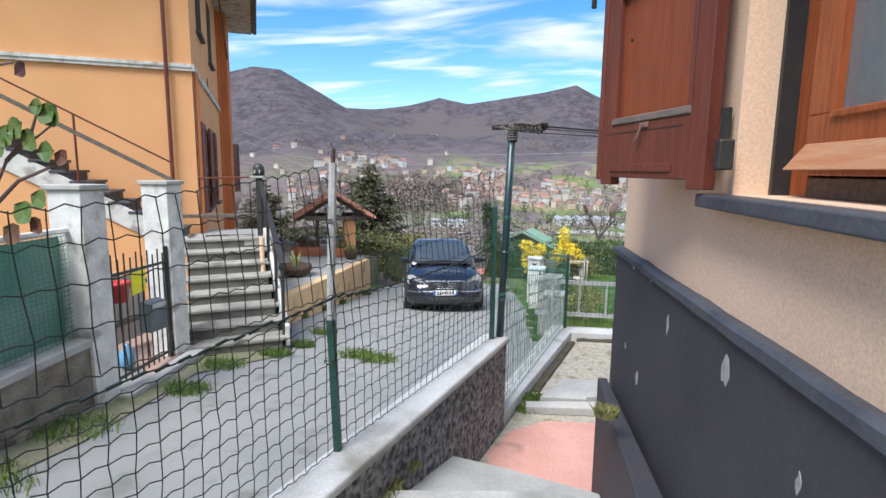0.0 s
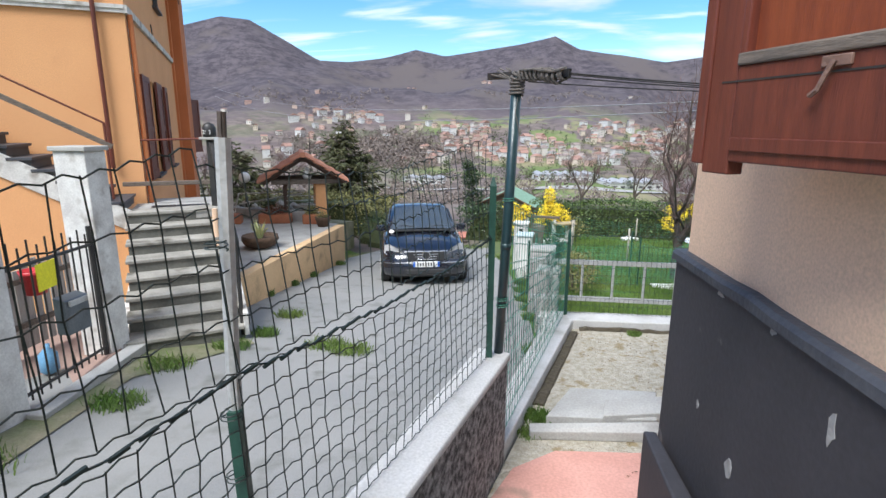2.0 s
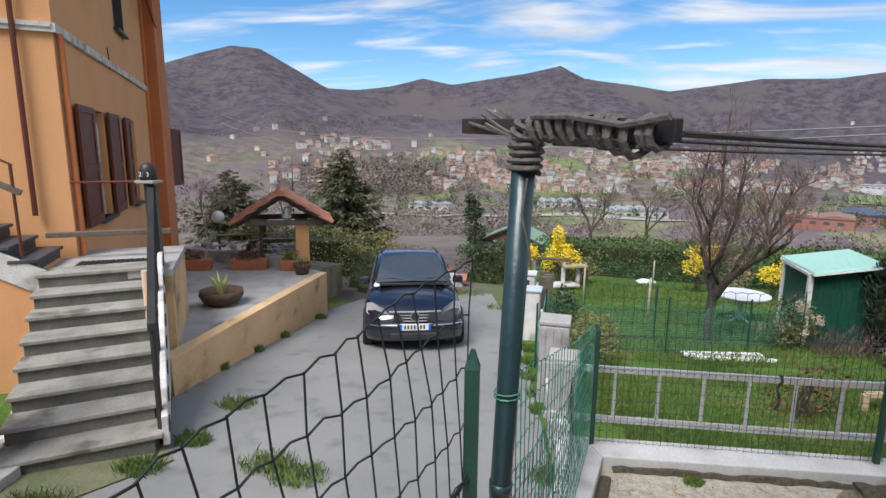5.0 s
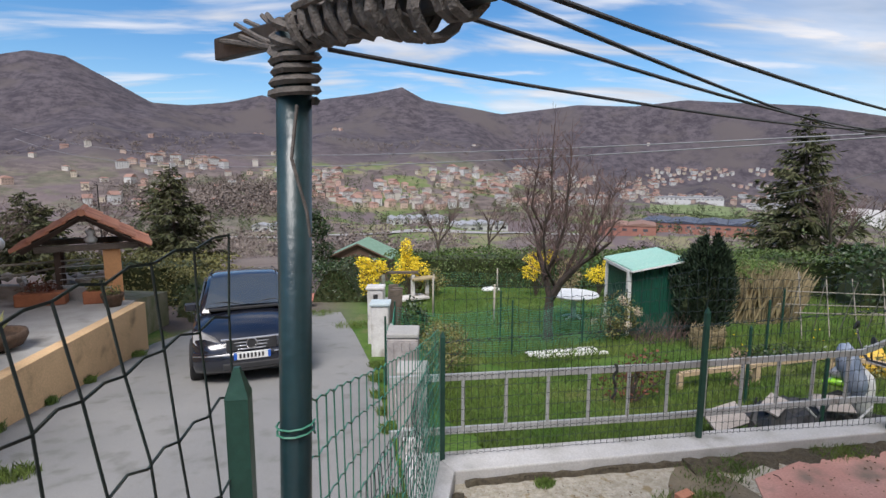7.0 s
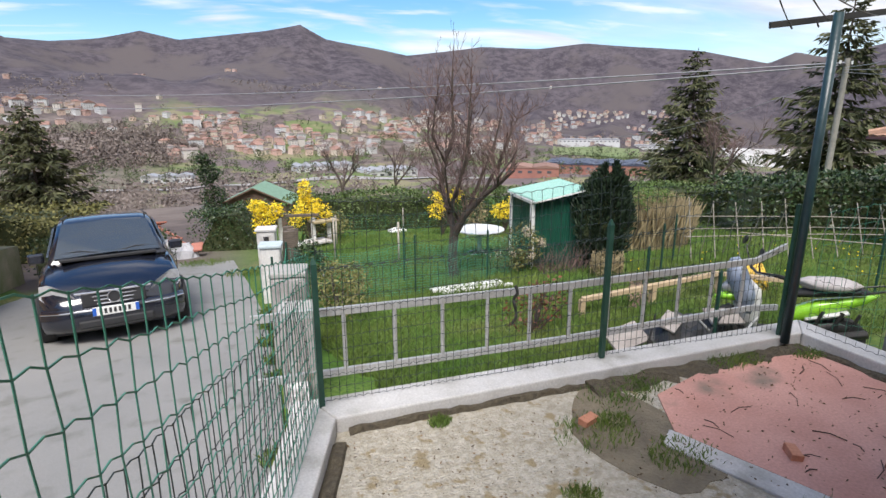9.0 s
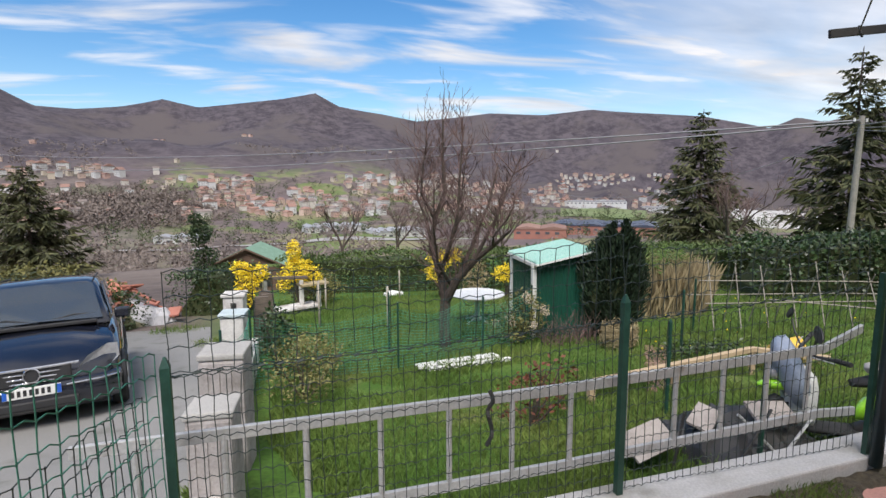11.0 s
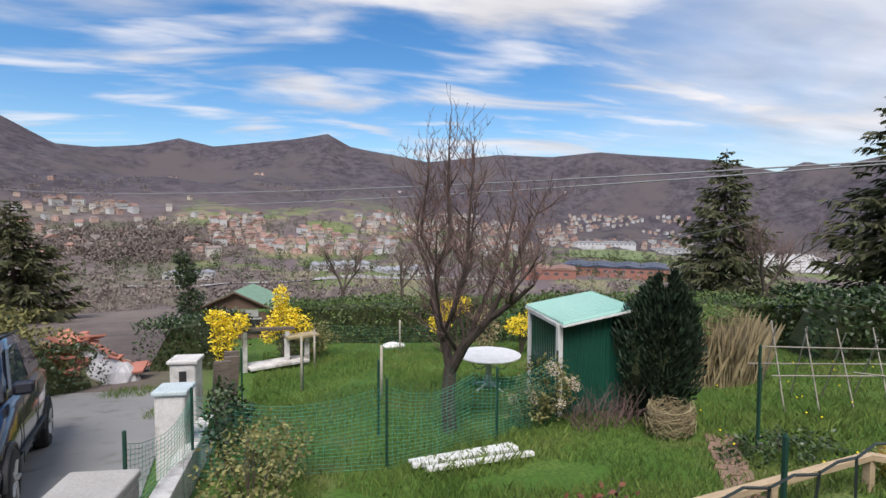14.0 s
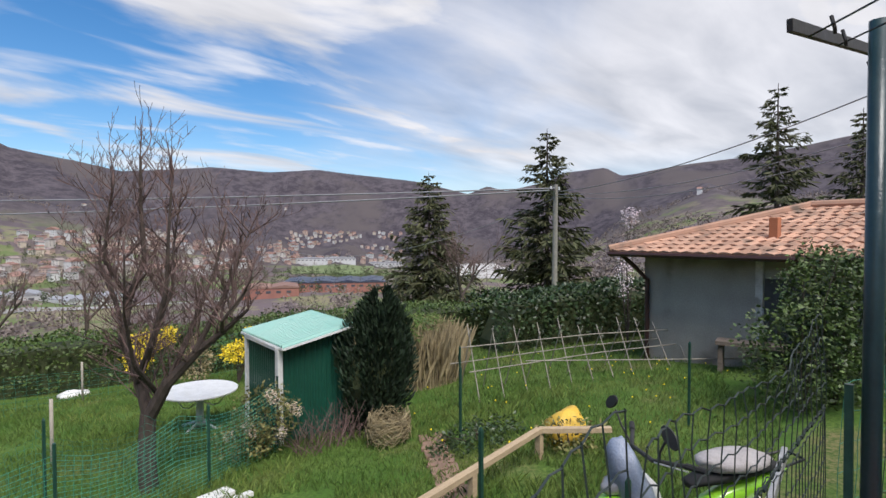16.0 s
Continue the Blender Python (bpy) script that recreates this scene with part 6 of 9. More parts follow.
def garden_region(rnd):
    r = 0.3 + 15.5 * rnd.random() ** 1.25
    b = rnd.uniform(-14, 82)
    x, y = 2.3 + r * math.sin(radians(b)), 6.15 + r * math.cos(radians(b))
    if y < 6.3 or x < 1.45 + 0.02 * (y - 6) or y > 21.5:
        return None
    if noise.noise(Vector((x * 0.9, y * 0.9, 2))) < -0.42:
        return None
    return x, y, ground_z(x, y), 0.6 + 0.9 * max(0, 0.5 + noise.noise(Vector((x * 0.5, y * 0.5, 5)))) + r * 0.02


blades("grass", garden_region, 150000, 0.03, 0.11, 0.010, mGrassBlade, "uneven green lawn grass covering the sloping garden", 5)
mDandelion = mat("dandelion", (0.85, 0.7, 0.02), (0.8, 0.6, 0.02), rough=0.7, bump=0)


def dandelions():
    rnd = random.Random(6)
    bm = bmesh.new()
    for _ in range(50):
        x, y = rnd.uniform(7, 15), rnd.uniform(8.5, 14)
        z = ground_z(x, y) + rnd.uniform(0.1, 0.18)
        bmesh.ops.create_icosphere(bm, subdivisions=1, radius=0.015, matrix=Matrix.Translation((x, y, z)))
    tagged(finish("dandelions", bm, mDandelion), "small yellow dandelion heads dotted in the grass", "flower", kind="stuff")


dandelions()


def tuft_region(spots):
    def f(rnd):
        x, y, r, z = spots[rnd.randrange(len(spots))]
        a, k = rnd.random() * 6.28, r * math.sqrt(rnd.random()) * (0.6 + 0.4 * rnd.random())
        X, Y = x + math.cos(a) * k, y + math.sin(a) * k * 0.8
        return X, Y, (ground_z(X, Y) + 0.03 if z is None else z)
    return f


yard_spots = [(2.75, 5.45, 0.3, -0.055), (3.05, 5.1, 0.25, -0.055), (3.3, 4.45, 0.25, -0.055), (2.9, 4.3, 0.3, -0.055), (4.2, 5.9, 0.2, -0.05), (0.80, 4.15, 0.14, -0.05), (2.35, 5.0, 0.12, -0.06), (3.1, 5.75, 0.28, -0.06), (3.4, 5.85, 0.2, -0.06), (2.9, 5.5, 0.15, -0.06), (2.6, 4.1, 0.3, -0.06), (3.0, 4.0, 0.35, -0.06), (2.2, 4.3, 0.12, -0.06), (1.9, 5.85, 0.08, -0.06), (4.6, 4.6, 0.25, -0.05), (0.82, 4.1, 0.15, -0.05), (0.75, 3.9, 0.12, -0.06), (4.9, 5.8, 0.15, -0.06), (4.4, 5.88, 0.15, -0.06)]
blades("yard_weeds", tuft_region(yard_spots), 7500, 0.012, 0.055, 0.006, mGrassBlade, "small weeds growing from the cracked yard slab", 7)
lane_spots = [(-3.1, 5.6, 0.35, None), (-2.9, 4.6, 0.3, None), (-3.2, 3.4, 0.45, None), (-3.0, 2.4, 0.5, None), (-2.55, 6.9, 0.2, None), (-2.7, 6.3, 0.25, None), (-1.25, 6.4, 0.32, None), (-1.6, 6.55, 0.3, None), (-2.6, 7.9, 0.25, None), (-3.55, 9.2, 0.14, None), (-3.5, 10.2, 0.14, None), (-3.45, 11.2, 0.14, None), (-3.4, 12.9, 0.2, None), (0.98, 8.3, 0.1, None), (0.95, 9.6, 0.16, None), (0.98, 8.9, 0.12, None), (0.98, 10.4, 0.2, None), (1.0, 11.2, 0.2, None), (0.6, 15.0, 0.6, None), (-0.5, 17.0, 0.7, None), (1.0, 6.7, 0.2, None)]
blades("verge_grass", tuft_region(lane_spots), 9000, 0.03, 0.12, 0.008, mGrassBlade, "tufts of grass along the edges of the lane", 8)
wall_spots = [(-0.02, 1.9, 0.16, 0.42), (0.05, 2.1, 0.12, 0.42), (-0.05, 1.7, 0.18, 0.42), (1.06, 1.9, 0.06, 0.88)]
blades("wall_weeds", tuft_region(wall_spots), 2600, 0.01, 0.05, 0.007, mShrub, "brownish weeds and moss at the foot of the terrace wall", 9)


def reeds():
    rnd = random.Random(10)
    x, y = 10.1, 13.9
    z0 = ground_z(x, y)
    e = tagged(empty("reed_clump", (x, y, z0)), "large clump of dry straw-coloured reeds with green tips", "reeds")
    vs, fs = [], []
    for _ in range(5200):
        a, k = rnd.random() * 6.28, math.sqrt(rnd.random())
        px, py = math.cos(a) * k * 1.15, math.sin(a) * k * 0.8
        h = rnd.uniform(0.8, 1.5) * (1 - 0.18 * k * k)
        lx, ly = px * 0.06 + rnd.gauss(0, 0.09), py * 0.06 + rnd.gauss(0, 0.09)
        w = 0.009
        i = len(vs)
        vs.extend(((px - w, py, 0), (px + w, py, 0), (px + lx * 0.6 + w, py + ly * 0.6, h * 0.7), (px + lx * 1.3, py + ly * 1.3, h)))
        fs.extend(((i, i + 1, i + 2), (i, i + 2, i + 3)))
    tagged(pydata("growth", vs, fs, mStraw, e), kind="stuff")
    bm = bmesh.new()
    leaf_cloud(bm, (-0.3, 0.2, 1.22), (1.35, 0.95, 0.32), 3600, 0.13, rnd, 0.3, aspect=0.16)
    tagged(finish("foliage", bm, mGrassBlade, e), kind="stuff")
    b = tagged(empty("straw_bundle", (7.05, 11.25, ground_z(7.05, 11.25))), "tangled bundle of dry straw beside the cypress", "straw")
    bm = bmesh.new()
    for _ in range(190):
        a = rnd.random() * 6.28
        c = Vector((rnd.uniform(-0.05, 0.05), rnd.uniform(-0.05, 0.05), rnd.uniform(0.12, 0.35)))
        pts = [c + Vector((math.cos(a + t * 0.5) * 0.28, math.sin(a + t * 0.5) * 0.24, rnd.uniform(-0.1, 0.1) + 0.05 * math.sin(t * 2))) for t in range(6)]
        add_tube(bm, pts, 0.004, 3, cap=False)
    tagged(part("straw", bm, mStraw, b), kind="stuff")
    br = tagged(empty("brushwood", (6.55, 11.95, ground_z(6.55, 11.95))), "tangle of grey bare twigs at the shed corner", "twigs")
    bm = bmesh.new()
    for _ in range(120):
        p = Vector((rnd.uniform(-0.5, 0.5), rnd.uniform(-0.25, 0.25), 0))
        q = p + Vector((rnd.uniform(-0.4, 0.4), rnd.uniform(-0.3, 0.3), rnd.uniform(0.2, 0.65)))
        add_tube(bm, [p, p.lerp(q, 0.5) + Vector((rnd.uniform(-.1, .1), 0, 0.05)), q], 0.006, 3, 0.003, cap=False)
    tagged(part("tangle", bm, mTwig, br), kind="stuff")


reeds()


# ---------------- garden shed ----------------
def garden_shed():
    # front left post, front right post and the back edge
    A, B = Vector((6.50, 14.20, -1.49)), Vector((6.17, 12.60, -1.32))
    D = Vector((0.93, -0.30, 0))
    e = tagged(empty("garden_shed", (6.34, 13.4, -1.40)), "small green corrugated metal garden shed with white corner posts", "shed")
    o = e.location
    wallh = (0.02 - A.z, 0.10 - B.z)

    def wall(name, p, q, zt0, zt1, n):
        bm = bmesh.new()
        d = (q - p)
        nr = Vector((d.y, -d.x, 0)).normalized()
        rings = []
        for i in range(4 * n + 1):
            u = i / (4 * n)
            off = (0.012, 0.012, -0.008, -0.008)[i % 4]
            a = p + d * u + nr * off - o
            zt = lerp(zt0, zt1, u) - o.z
            b = a - nr * 0.02
            rings.append([a, Vector((a.x, a.y, zt)), Vector((b.x, b.y, zt)), b])
        add_loft(bm, rings)
        part(name, bm, mShed, e)
    wall("front_wall", A, B, -0.02, 0.03, 16)
    wall("side_wall", B, B + D, 0.08, 0.22, 12)
    wall("side_wall", A + D, A, 0.15, 0.0, 12)
    wall("back_wall", B + D, A + D, 0.22, 0.17, 16)
    for p, zt in ((A, 0.02), (B, 0.08)):
        part("corner_post", box(p.x - 0.045 - o.x, p.y - 0.045 - o.y, p.z - 0.1 - o.z, p.x + 0.035 - o.x, p.y + 0.035 - o.y, zt - o.z), mPlastic, e, "white painted corner post", bevel=0.004)
    bm = bmesh.new()
    d = (B - A).normalized()
    for (s, t) in ((A, B),):
        add_tube(bm, [s + Vector((-0.03, 0, 0.0 - A.z)) - o, t + Vector((-0.03, 0, 0.06 - B.z)) - o], 0.035, 4)
    part("fascia", bm, mPlastic, e, "white front fascia")
    # ribbed roof sheet falling to the front
    c = [Vector((6.48, 14.38, 0.05)), Vector((6.13, 12.42, 0.10)), Vector((7.13, 12.14, 0.34)), Vector((7.60, 14.02, 0.30))]
    bm = bmesh.new()
    n = 20
    rings = []
    for i in range(4 * n + 1):
        u = i / (4 * n)
        up = Vector((0, 0, (0.0, 0.038, 0.038, 0.0)[i % 4]))
        a, b = c[0].lerp(c[1], u) - o + up, c[3].lerp(c[2], u) - o + up
        dn = Vector((0, 0, -0.012))
        rings.append([a, b, b + dn, a + dn])
    add_loft(bm, rings)
    part("roof_sheet", bm, mShedRoof, e, "pale green ribbed sheet roof")
    bm = bmesh.new()
    for a, b in zip(c, c[1:] + c[:1]):
        add_tube(bm, [a - o + Vector((0, 0, -0.02)), b - o + Vector((0, 0, -0.02))], 0.022, 4)
    part("roof_trim", bm, mPlastic, e, "white roof trim")


garden_shed()


def round_table(x, y, r, h, label):
    z = ground_z(x, y)
    e = tagged(empty("garden_table", (x, y, z)), label, "table")
    part("top", lathe([(0.001, h - 0.03), (r * 0.97, h - 0.035), (r, h - 0.022), (r, h - 0.005), (r * 0.985, h), (0.001, h + 0.002)], 36), mPlastic, e, smooth=False)
    part("column", lathe([(0.08, 0.05), (0.06, 0.2), (0.055, h - 0.1), (0.10, h - 0.03)], 14), mPlastic, e, smooth=True)
    for k in range(4):
        a = k * math.pi / 2 + 0.5
        c, s = math.cos(a), math.sin(a)
        part("brace", tube([(c * r * 0.85, s * r * 0.85, h - 0.035), (c * r * 0.62, s * r * 0.62, h - 0.20), (c * 0.25, s * 0.25, h - 0.24), (c * 0.05, s * 0.05, h - 0.20)], 0.011, 6), mPlastic, e)
        part("foot", tube([(c * 0.06, s * 0.06, 0.12), (c * 0.35, s * 0.35, 0.02)], 0.022, 6), mPlastic, e)


round_table(5.92, 14.75, 0.60, 0.66, "round white plastic garden table standing on the grass")
round_table(7.35, 15.3, 0.30, 0.60, "small round white garden stool behind the table")

mPathBrick = mat("muddy_brick", (0.27, 0.165, 0.12), (0.17, 0.125, 0.085), rough=0.95, scale=8, fine=50, bump=0.6, rnd=0.2)
# boards, sack and path in the grass
for k, (x, y, rz, w) in enumerate(((4.25, 11.35, 4, 0.20), (4.35, 11.10, 2, 0.09))):
    b = tagged(finish("white_board", roughen(box(-0.66, -w / 2, 0, 0.66, w / 2, 0.05), 0.008, 4, k), mPlastic, bevel=0.006), "weathered white board lying in the grass", "board")
    b.location, b.rotation_euler = (x, y, ground_z(x, y) + 0.05), (radians(-5), 0, radians(rz))
t = tagged(finish("white_sack", roughen(lathe([(0.02, 0), (0.42, 0.03), (0.38, 0.14), (0.15, 0.24), (0.02, 0.26)], 14), 0.09, 3.5), mPlastic, smooth=True), "crumpled white plastic sack lying on the grass", "sack")
t.location, t.scale = (5.45, 21.0, ground_z(5.45, 21.0)), (0.95, 0.6, 0.6)
for k in range(22):
    u = k / 21
    x, y = lerp(6.1, 7.5, u) + 0.13 * ((k * 7) % 3 - 1), lerp(9.1, 10.9, u)
    b = tagged(finish("path_brick", roughen(box(-0.12, -0.06, 0, 0.12, 0.06, 0.05), 0.004, 9, k), mPathBrick, bevel=0.005), "worn red brick of the garden path", "brick", group="bricks of the garden path")
    b.location, b.rotation_euler = (x, y, ground_z(x, y) + 0.005), (radians(-6), 0, radians(35 + (k * 37) % 20))


# ---------------- white gate posts between lane and garden ----------------
def white_posts():
    for k, (x, y, w, zt, lab) in enumerate(((1.20, 7.80, 0.31, 0.11, "thick whitewashed concrete post with flat rough top"), (1.20, 8.90, 0.38, 0.16, "thick whitewashed concrete post with broad pale top"),
                                            (1.07, 12.12, 0.32, -0.27, "white plastered post with pale bluish flat cap"), (1.03, 13.2, 0.32, -0.21, "white plastered post with flat cap and niche"))):
        z0 = ground_z(x, y)
        e = tagged(empty("white_post", (x, y, z0), -8), lab, "post", group="white posts between lane and garden")
        h = zt - z0
        part("shaft", roughen(box(-w / 2, -w / 2, -0.2, w / 2, w / 2, h - 0.05), 0.010, 6, k), mPostGrey if k < 2 else mWhite, e, bevel=0.03)
        part("cap", roughen(box(-w / 2 - (0.004 if k < 2 else 0.025), -w / 2 - (0.004 if k < 2 else 0.025), h - 0.055, w / 2 + (0.004 if k < 2 else 0.025), w / 2 + (0.004 if k < 2 else 0.025), h), 0.012, 5, k), mCapBlue if k == 2 else mConcrete if k < 2 else mWhite, e, bevel=0.015)
        if k < 2:
            for j in range(4):
                part("rib", box(-w / 2 + w * j / 4 + 0.012, -w / 2 - 0.010, -0.1, -w / 2 + w * (j + 1) / 4 - 0.012, -w / 2 + 0.008, h - 0.10), mPostGrey, e)
        elif k == 3:
            # no hollow is cut: a dark block paints the shade inside the niche
            part("niche", box(-0.04, -w / 2 - 0.004, h - 0.32, 0.05, -w / 2 + 0.02, h - 0.14), mDark, e)
    g = tagged(empty("dark_netting", (1.18, 9.1, ground_z(1.18, 9.1))), "dark plastic netting leaning against the low white wall", "netting")
    part("sheet", prism([(-0.02, -0.05), (0.0, -0.05), (0.12, 0.95), (0.10, 0.95)], 0.0, [0.98, 0.98, 0.28, 0.28]), mDark, g)
    tagged(finish("white_low_wall", prism([(1.03, 6.35), (1.21, 6.35), (1.36, 13.2), (1.18, 13.2)], -2.2, [-0.35, -0.35, -1.0, -1.0]), mWhite, bevel=0.01), "low whitish wall between lane and garden", "wall", kind="structure")
    for x, y in ((1.36, 13.6), (1.45, 14.0), (1.4, 14.6)):
        t = tagged(finish("grey_plank", box(-0.11, -0.03, 0, 0.11, 0.03, 1.15), mWoodGrey, bevel=0.004), "weathered upright grey plank behind the white post", "plank")
        t.location, t.rotation_euler = (x, y, ground_z(x, y) - 0.1), (0.05, 0.06, 0.2)
    a = tagged(empty("garden_bench", (1.95, 18.7, ground_z(1.95, 18.7)), 20), "rustic wooden bench with white uprights beside forsythia", "bench")
    for x, h in ((-0.55, 0.95), (0.45, 0.85), (0.95, 0.7)):
        part("upright", box(x - 0.05, -0.05, 0, x + 0.05, 0.05, h), mWhite, a, bevel=0.008)
    part("rail", box(-0.7, -0.05, 0.92, 0.55, 0.05, 1.0, Matrix.Rotation(radians(5), 4, "Y")), mWoodGrey, a, bevel=0.008)
    part("seat", box(0.4, -0.2, 0.68, 1.2, 0.2, 0.74), mStraw, a, bevel=0.008)
    part("low_board", box(-0.5, -0.3, 0.1, 0.9, 0.3, 0.16), mWhite, a, bevel=0.008)


mCapBlue = mat("pale_blue_stone", (0.50, 0.58, 0.60), (0.42, 0.50, 0.52), rough=0.8, scale=6, fine=50)
white_posts()


# ---------------- bean stakes ----------------
def trellis():
    e = tagged(empty("bean_trellis", (0, 0, 0)), "frame of thin leaning canes tied with horizontal poles", "trellis")
    rnd = random.Random(3)
    P0, P1 = Vector((9.6, 12.0, 0)), Vector((14.5, 9.9, 0))
    for k in range(12):
        p = P0.lerp(P1, k / 11)
        for s in (-1, 1):
            q = p + Vector((0.22, 0.42, 0)) * s
            z = ground_z(q.x, q.y)
            part("cane", tube([(q.x, q.y, z), (p.x - 0.05 * s + rnd.uniform(-.05, .05), p.y - 0.08 * s, z + rnd.uniform(1.05, 1.25) * (1.1 - 0.036 * k))], 0.011, 5), mCane, e)
    for h, s in ((0.95, -0.05), (0.62, 0.2), (0.55, -0.25)):
        a, b = P0 + Vector((-0.3, s, ground_z(*P0.xy) + h)), P1 + Vector((0.3, s, ground_z(*P1.xy) + h * 0.66))
        part("cross_pole", tube([a, a.lerp(b, 0.5) + Vector((0, 0, 0.05)), b], 0.012, 5), mCane, e)
    part("cross_pole", tube([(10.2, 11.2, ground_z(10.2, 11.2) + 0.6), (13.9, 8.6, -0.75)], 0.012, 5), mCane, e)


trellis()


# ---------------- scooter and clutter ----------------
mLime = mat("lime_green_paint", (0.35, 0.75, 0.05), (0.3, 0.68, 0.04), rough=0.25, bump=0, coat=0.6)
mGreyBlue = mat("grey_blue_cover", (0.20, 0.25, 0.34), (0.30, 0.34, 0.42), rough=0.35, scale=5, bump=0.3, dist=0.02)
mYellowBag = mat("ochre_yellow_sheet", (0.75, 0.48, 0.06), (0.6, 0.38, 0.05), rough=0.5, bump=0.3, dist=0.01)
mLamp = mat("clear_lamp", (0.42, 0.42, 0.42), (0.30, 0.30, 0.31), rough=0.3, scale=18, bump=0.1, coat=0.9)
mTyre = mat("black_rubber", (0.018, 0.018, 0.019), (0.03, 0.03, 0.03), rough=0.85, bump=0.2)


def wheel_mesh(r, w, n=24):
    prof = [(r * 0.62, -w / 2), (r * 0.93, -w / 2), (r, -w * 0.34), (r, w * 0.34), (r * 0.93, w / 2), (r * 0.62, w / 2)]
    bm = bmesh.new()
    rings = [[(y, rr * math.cos(2 * math.pi * j / n), rr * math.sin(2 * math.pi * j / n)) for rr, y in prof] for j in range(n)]
    add_loft(bm, rings + [rings[0]], close=True, caps=False)
    bmesh.ops.remove_doubles(bm, verts=bm.verts, dist=1e-5)
    return bm


def scooter():
    x, y = 6.33, 7.10
    e = tagged(empty("scooter", (x, y, ground_z(x, y) - 0.06), 234), "lime green and white motor scooter with grey-blue cover over its front", "scooter")
    e.scale = (0.9, 0.9, 0.9)
    L = e
    for yy, r in ((-0.62, 0.25), (0.62, 0.25)):
        bm = wheel_mesh(r, 0.12)
        bmesh.ops.translate(bm, verts=bm.verts, vec=(0, yy, r))
        part("tyre", bm, mTyre, L)
        part("rim", tube([(-0.03, yy, r), (0.03, yy, r)], r * 0.6, 16), mDark, L)

    def body(name, rings, m_, lab="", k=10):
        bm = bmesh.new()
        add_loft(bm, [[(math.cos(a) * w * (1.0 if math.sin(a) > 0 else 0.75), yy, z + math.sin(a) * h) for a in [q * 2 * math.pi / k for q in range(k)]] for yy, z, w, h in rings])
        part(name, bm, m_, L, lab, smooth=True)
    body("tail_fairing", [(0.92, 0.80, 0.03, 0.02), (0.80, 0.74, 0.08, 0.05), (0.55, 0.66, 0.12, 0.09), (0.30, 0.58, 0.13, 0.12), (0.12, 0.50, 0.10, 0.11), (0.05, 0.45, 0.06, 0.06)], mLime, "lime green tail fairing")
    body("engine_cover", [(0.75, 0.38, 0.05, 0.05), (0.55, 0.36, 0.12, 0.12), (0.25, 0.32, 0.14, 0.12), (0.05, 0.28, 0.08, 0.06)], mDark, "black engine cover")
    body("seat", [(0.80, 0.84, 0.10, 0.03), (0.55, 0.82, 0.15, 0.05), (0.25, 0.79, 0.16, 0.06), (0.0, 0.74, 0.08, 0.03)], mTyre, "black seat")
    body("side_stripe", [(0.62, 0.58, 0.165, 0.03), (0.40, 0.52, 0.175, 0.04), (0.2, 0.46, 0.14, 0.03)], mPlastic, "white lower side panel")
    bm = bmesh.new()
    bmesh.ops.create_icosphere(bm, subdivisions=3, radius=1.0)
    roughen(bm, 0.16, 1.6, 4)
    roughen(bm, 0.05, 5.0, 2)
    bmesh.ops.transform(bm, matrix=Matrix.Translation((0.0, 0.42, 0.90)) @ Matrix.Diagonal((0.18, 0.33, 0.085, 1)), verts=bm.verts)
    part("seat_wrap", bm, mSeatCloth, L, "crumpled pale cloth over the seat", smooth=True)
    body("front_shield", [(-0.30, 0.52, 0.17, 0.28), (-0.42, 0.58, 0.20, 0.34), (-0.56, 0.66, 0.13, 0.22)], mPlastic, "white front fairing")
    body("headlight", [(-0.55, 0.80, 0.13, 0.09), (-0.68, 0.78, 0.10, 0.07), (-0.74, 0.76, 0.03, 0.03)], mLamp, "clear headlight")
    body("nose", [(-0.50, 0.68, 0.15, 0.07), (-0.70, 0.66, 0.10, 0.05), (-0.80, 0.64, 0.02, 0.02)], mLime)
    body("mudguard", [(-0.90, 0.36, 0.03, 0.02), (-0.62, 0.52, 0.08, 0.04), (-0.36, 0.40, 0.06, 0.04)], mTyre)
    body("footboard", [(-0.35, 0.26, 0.16, 0.04), (0.1, 0.26, 0.17, 0.04)], mTyre)
    bm = bmesh.new()
    bmesh.ops.create_icosphere(bm, subdivisions=3, radius=1.0)
    roughen(bm, 0.22, 1.8, 9)
    roughen(bm, 0.06, 5.5, 3)
    bmesh.ops.transform(bm, matrix=Matrix.Translation((0.03, -0.52, 0.80)) @ Matrix.Rotation(radians(18), 4, "X") @ Matrix.Diagonal((0.21, 0.13, 0.36, 1)), verts=bm.verts)
    part("front_cover", bm, mGreyBlue, L, "crumpled grey-blue plastic cover", smooth=True)
    part("handlebar", tube([(-0.38, -0.26, 1.06), (-0.15, -0.40, 1.02), (0.15, -0.40, 1.02), (0.38, -0.26, 1.06)], 0.018, 8), mDark, L)
    for s_ in (-1, 1):
        part("mirror_arm", tube([(0.2 * s_, -0.38, 1.02), (0.28 * s_, -0.42, 1.14), (0.36 * s_, -0.43, 1.25)], 0.009, 6), mDark, L)
        bm = lathe([(0.002, -0.02), (0.055, -0.014), (0.075, 0.006), (0.07, 0.014), (0.002, 0.016)], 14)
        bmesh.ops.transform(bm, matrix=Matrix.Translation((0.42 * s_, -0.43, 1.30)) @ Matrix.Rotation(radians(25 * s_), 4, "Y") @ Matrix.Rotation(radians(75), 4, "X") @ Matrix.Diagonal((1.5, 0.75, 1, 1)), verts=bm.verts)
        part("mirror", bm, mDark, L)
        part("grip", tube([(0.50 * s_, -0.20, 1.07), (0.37 * s_, -0.27, 1.06)], 0.024, 8), mTyre, L)
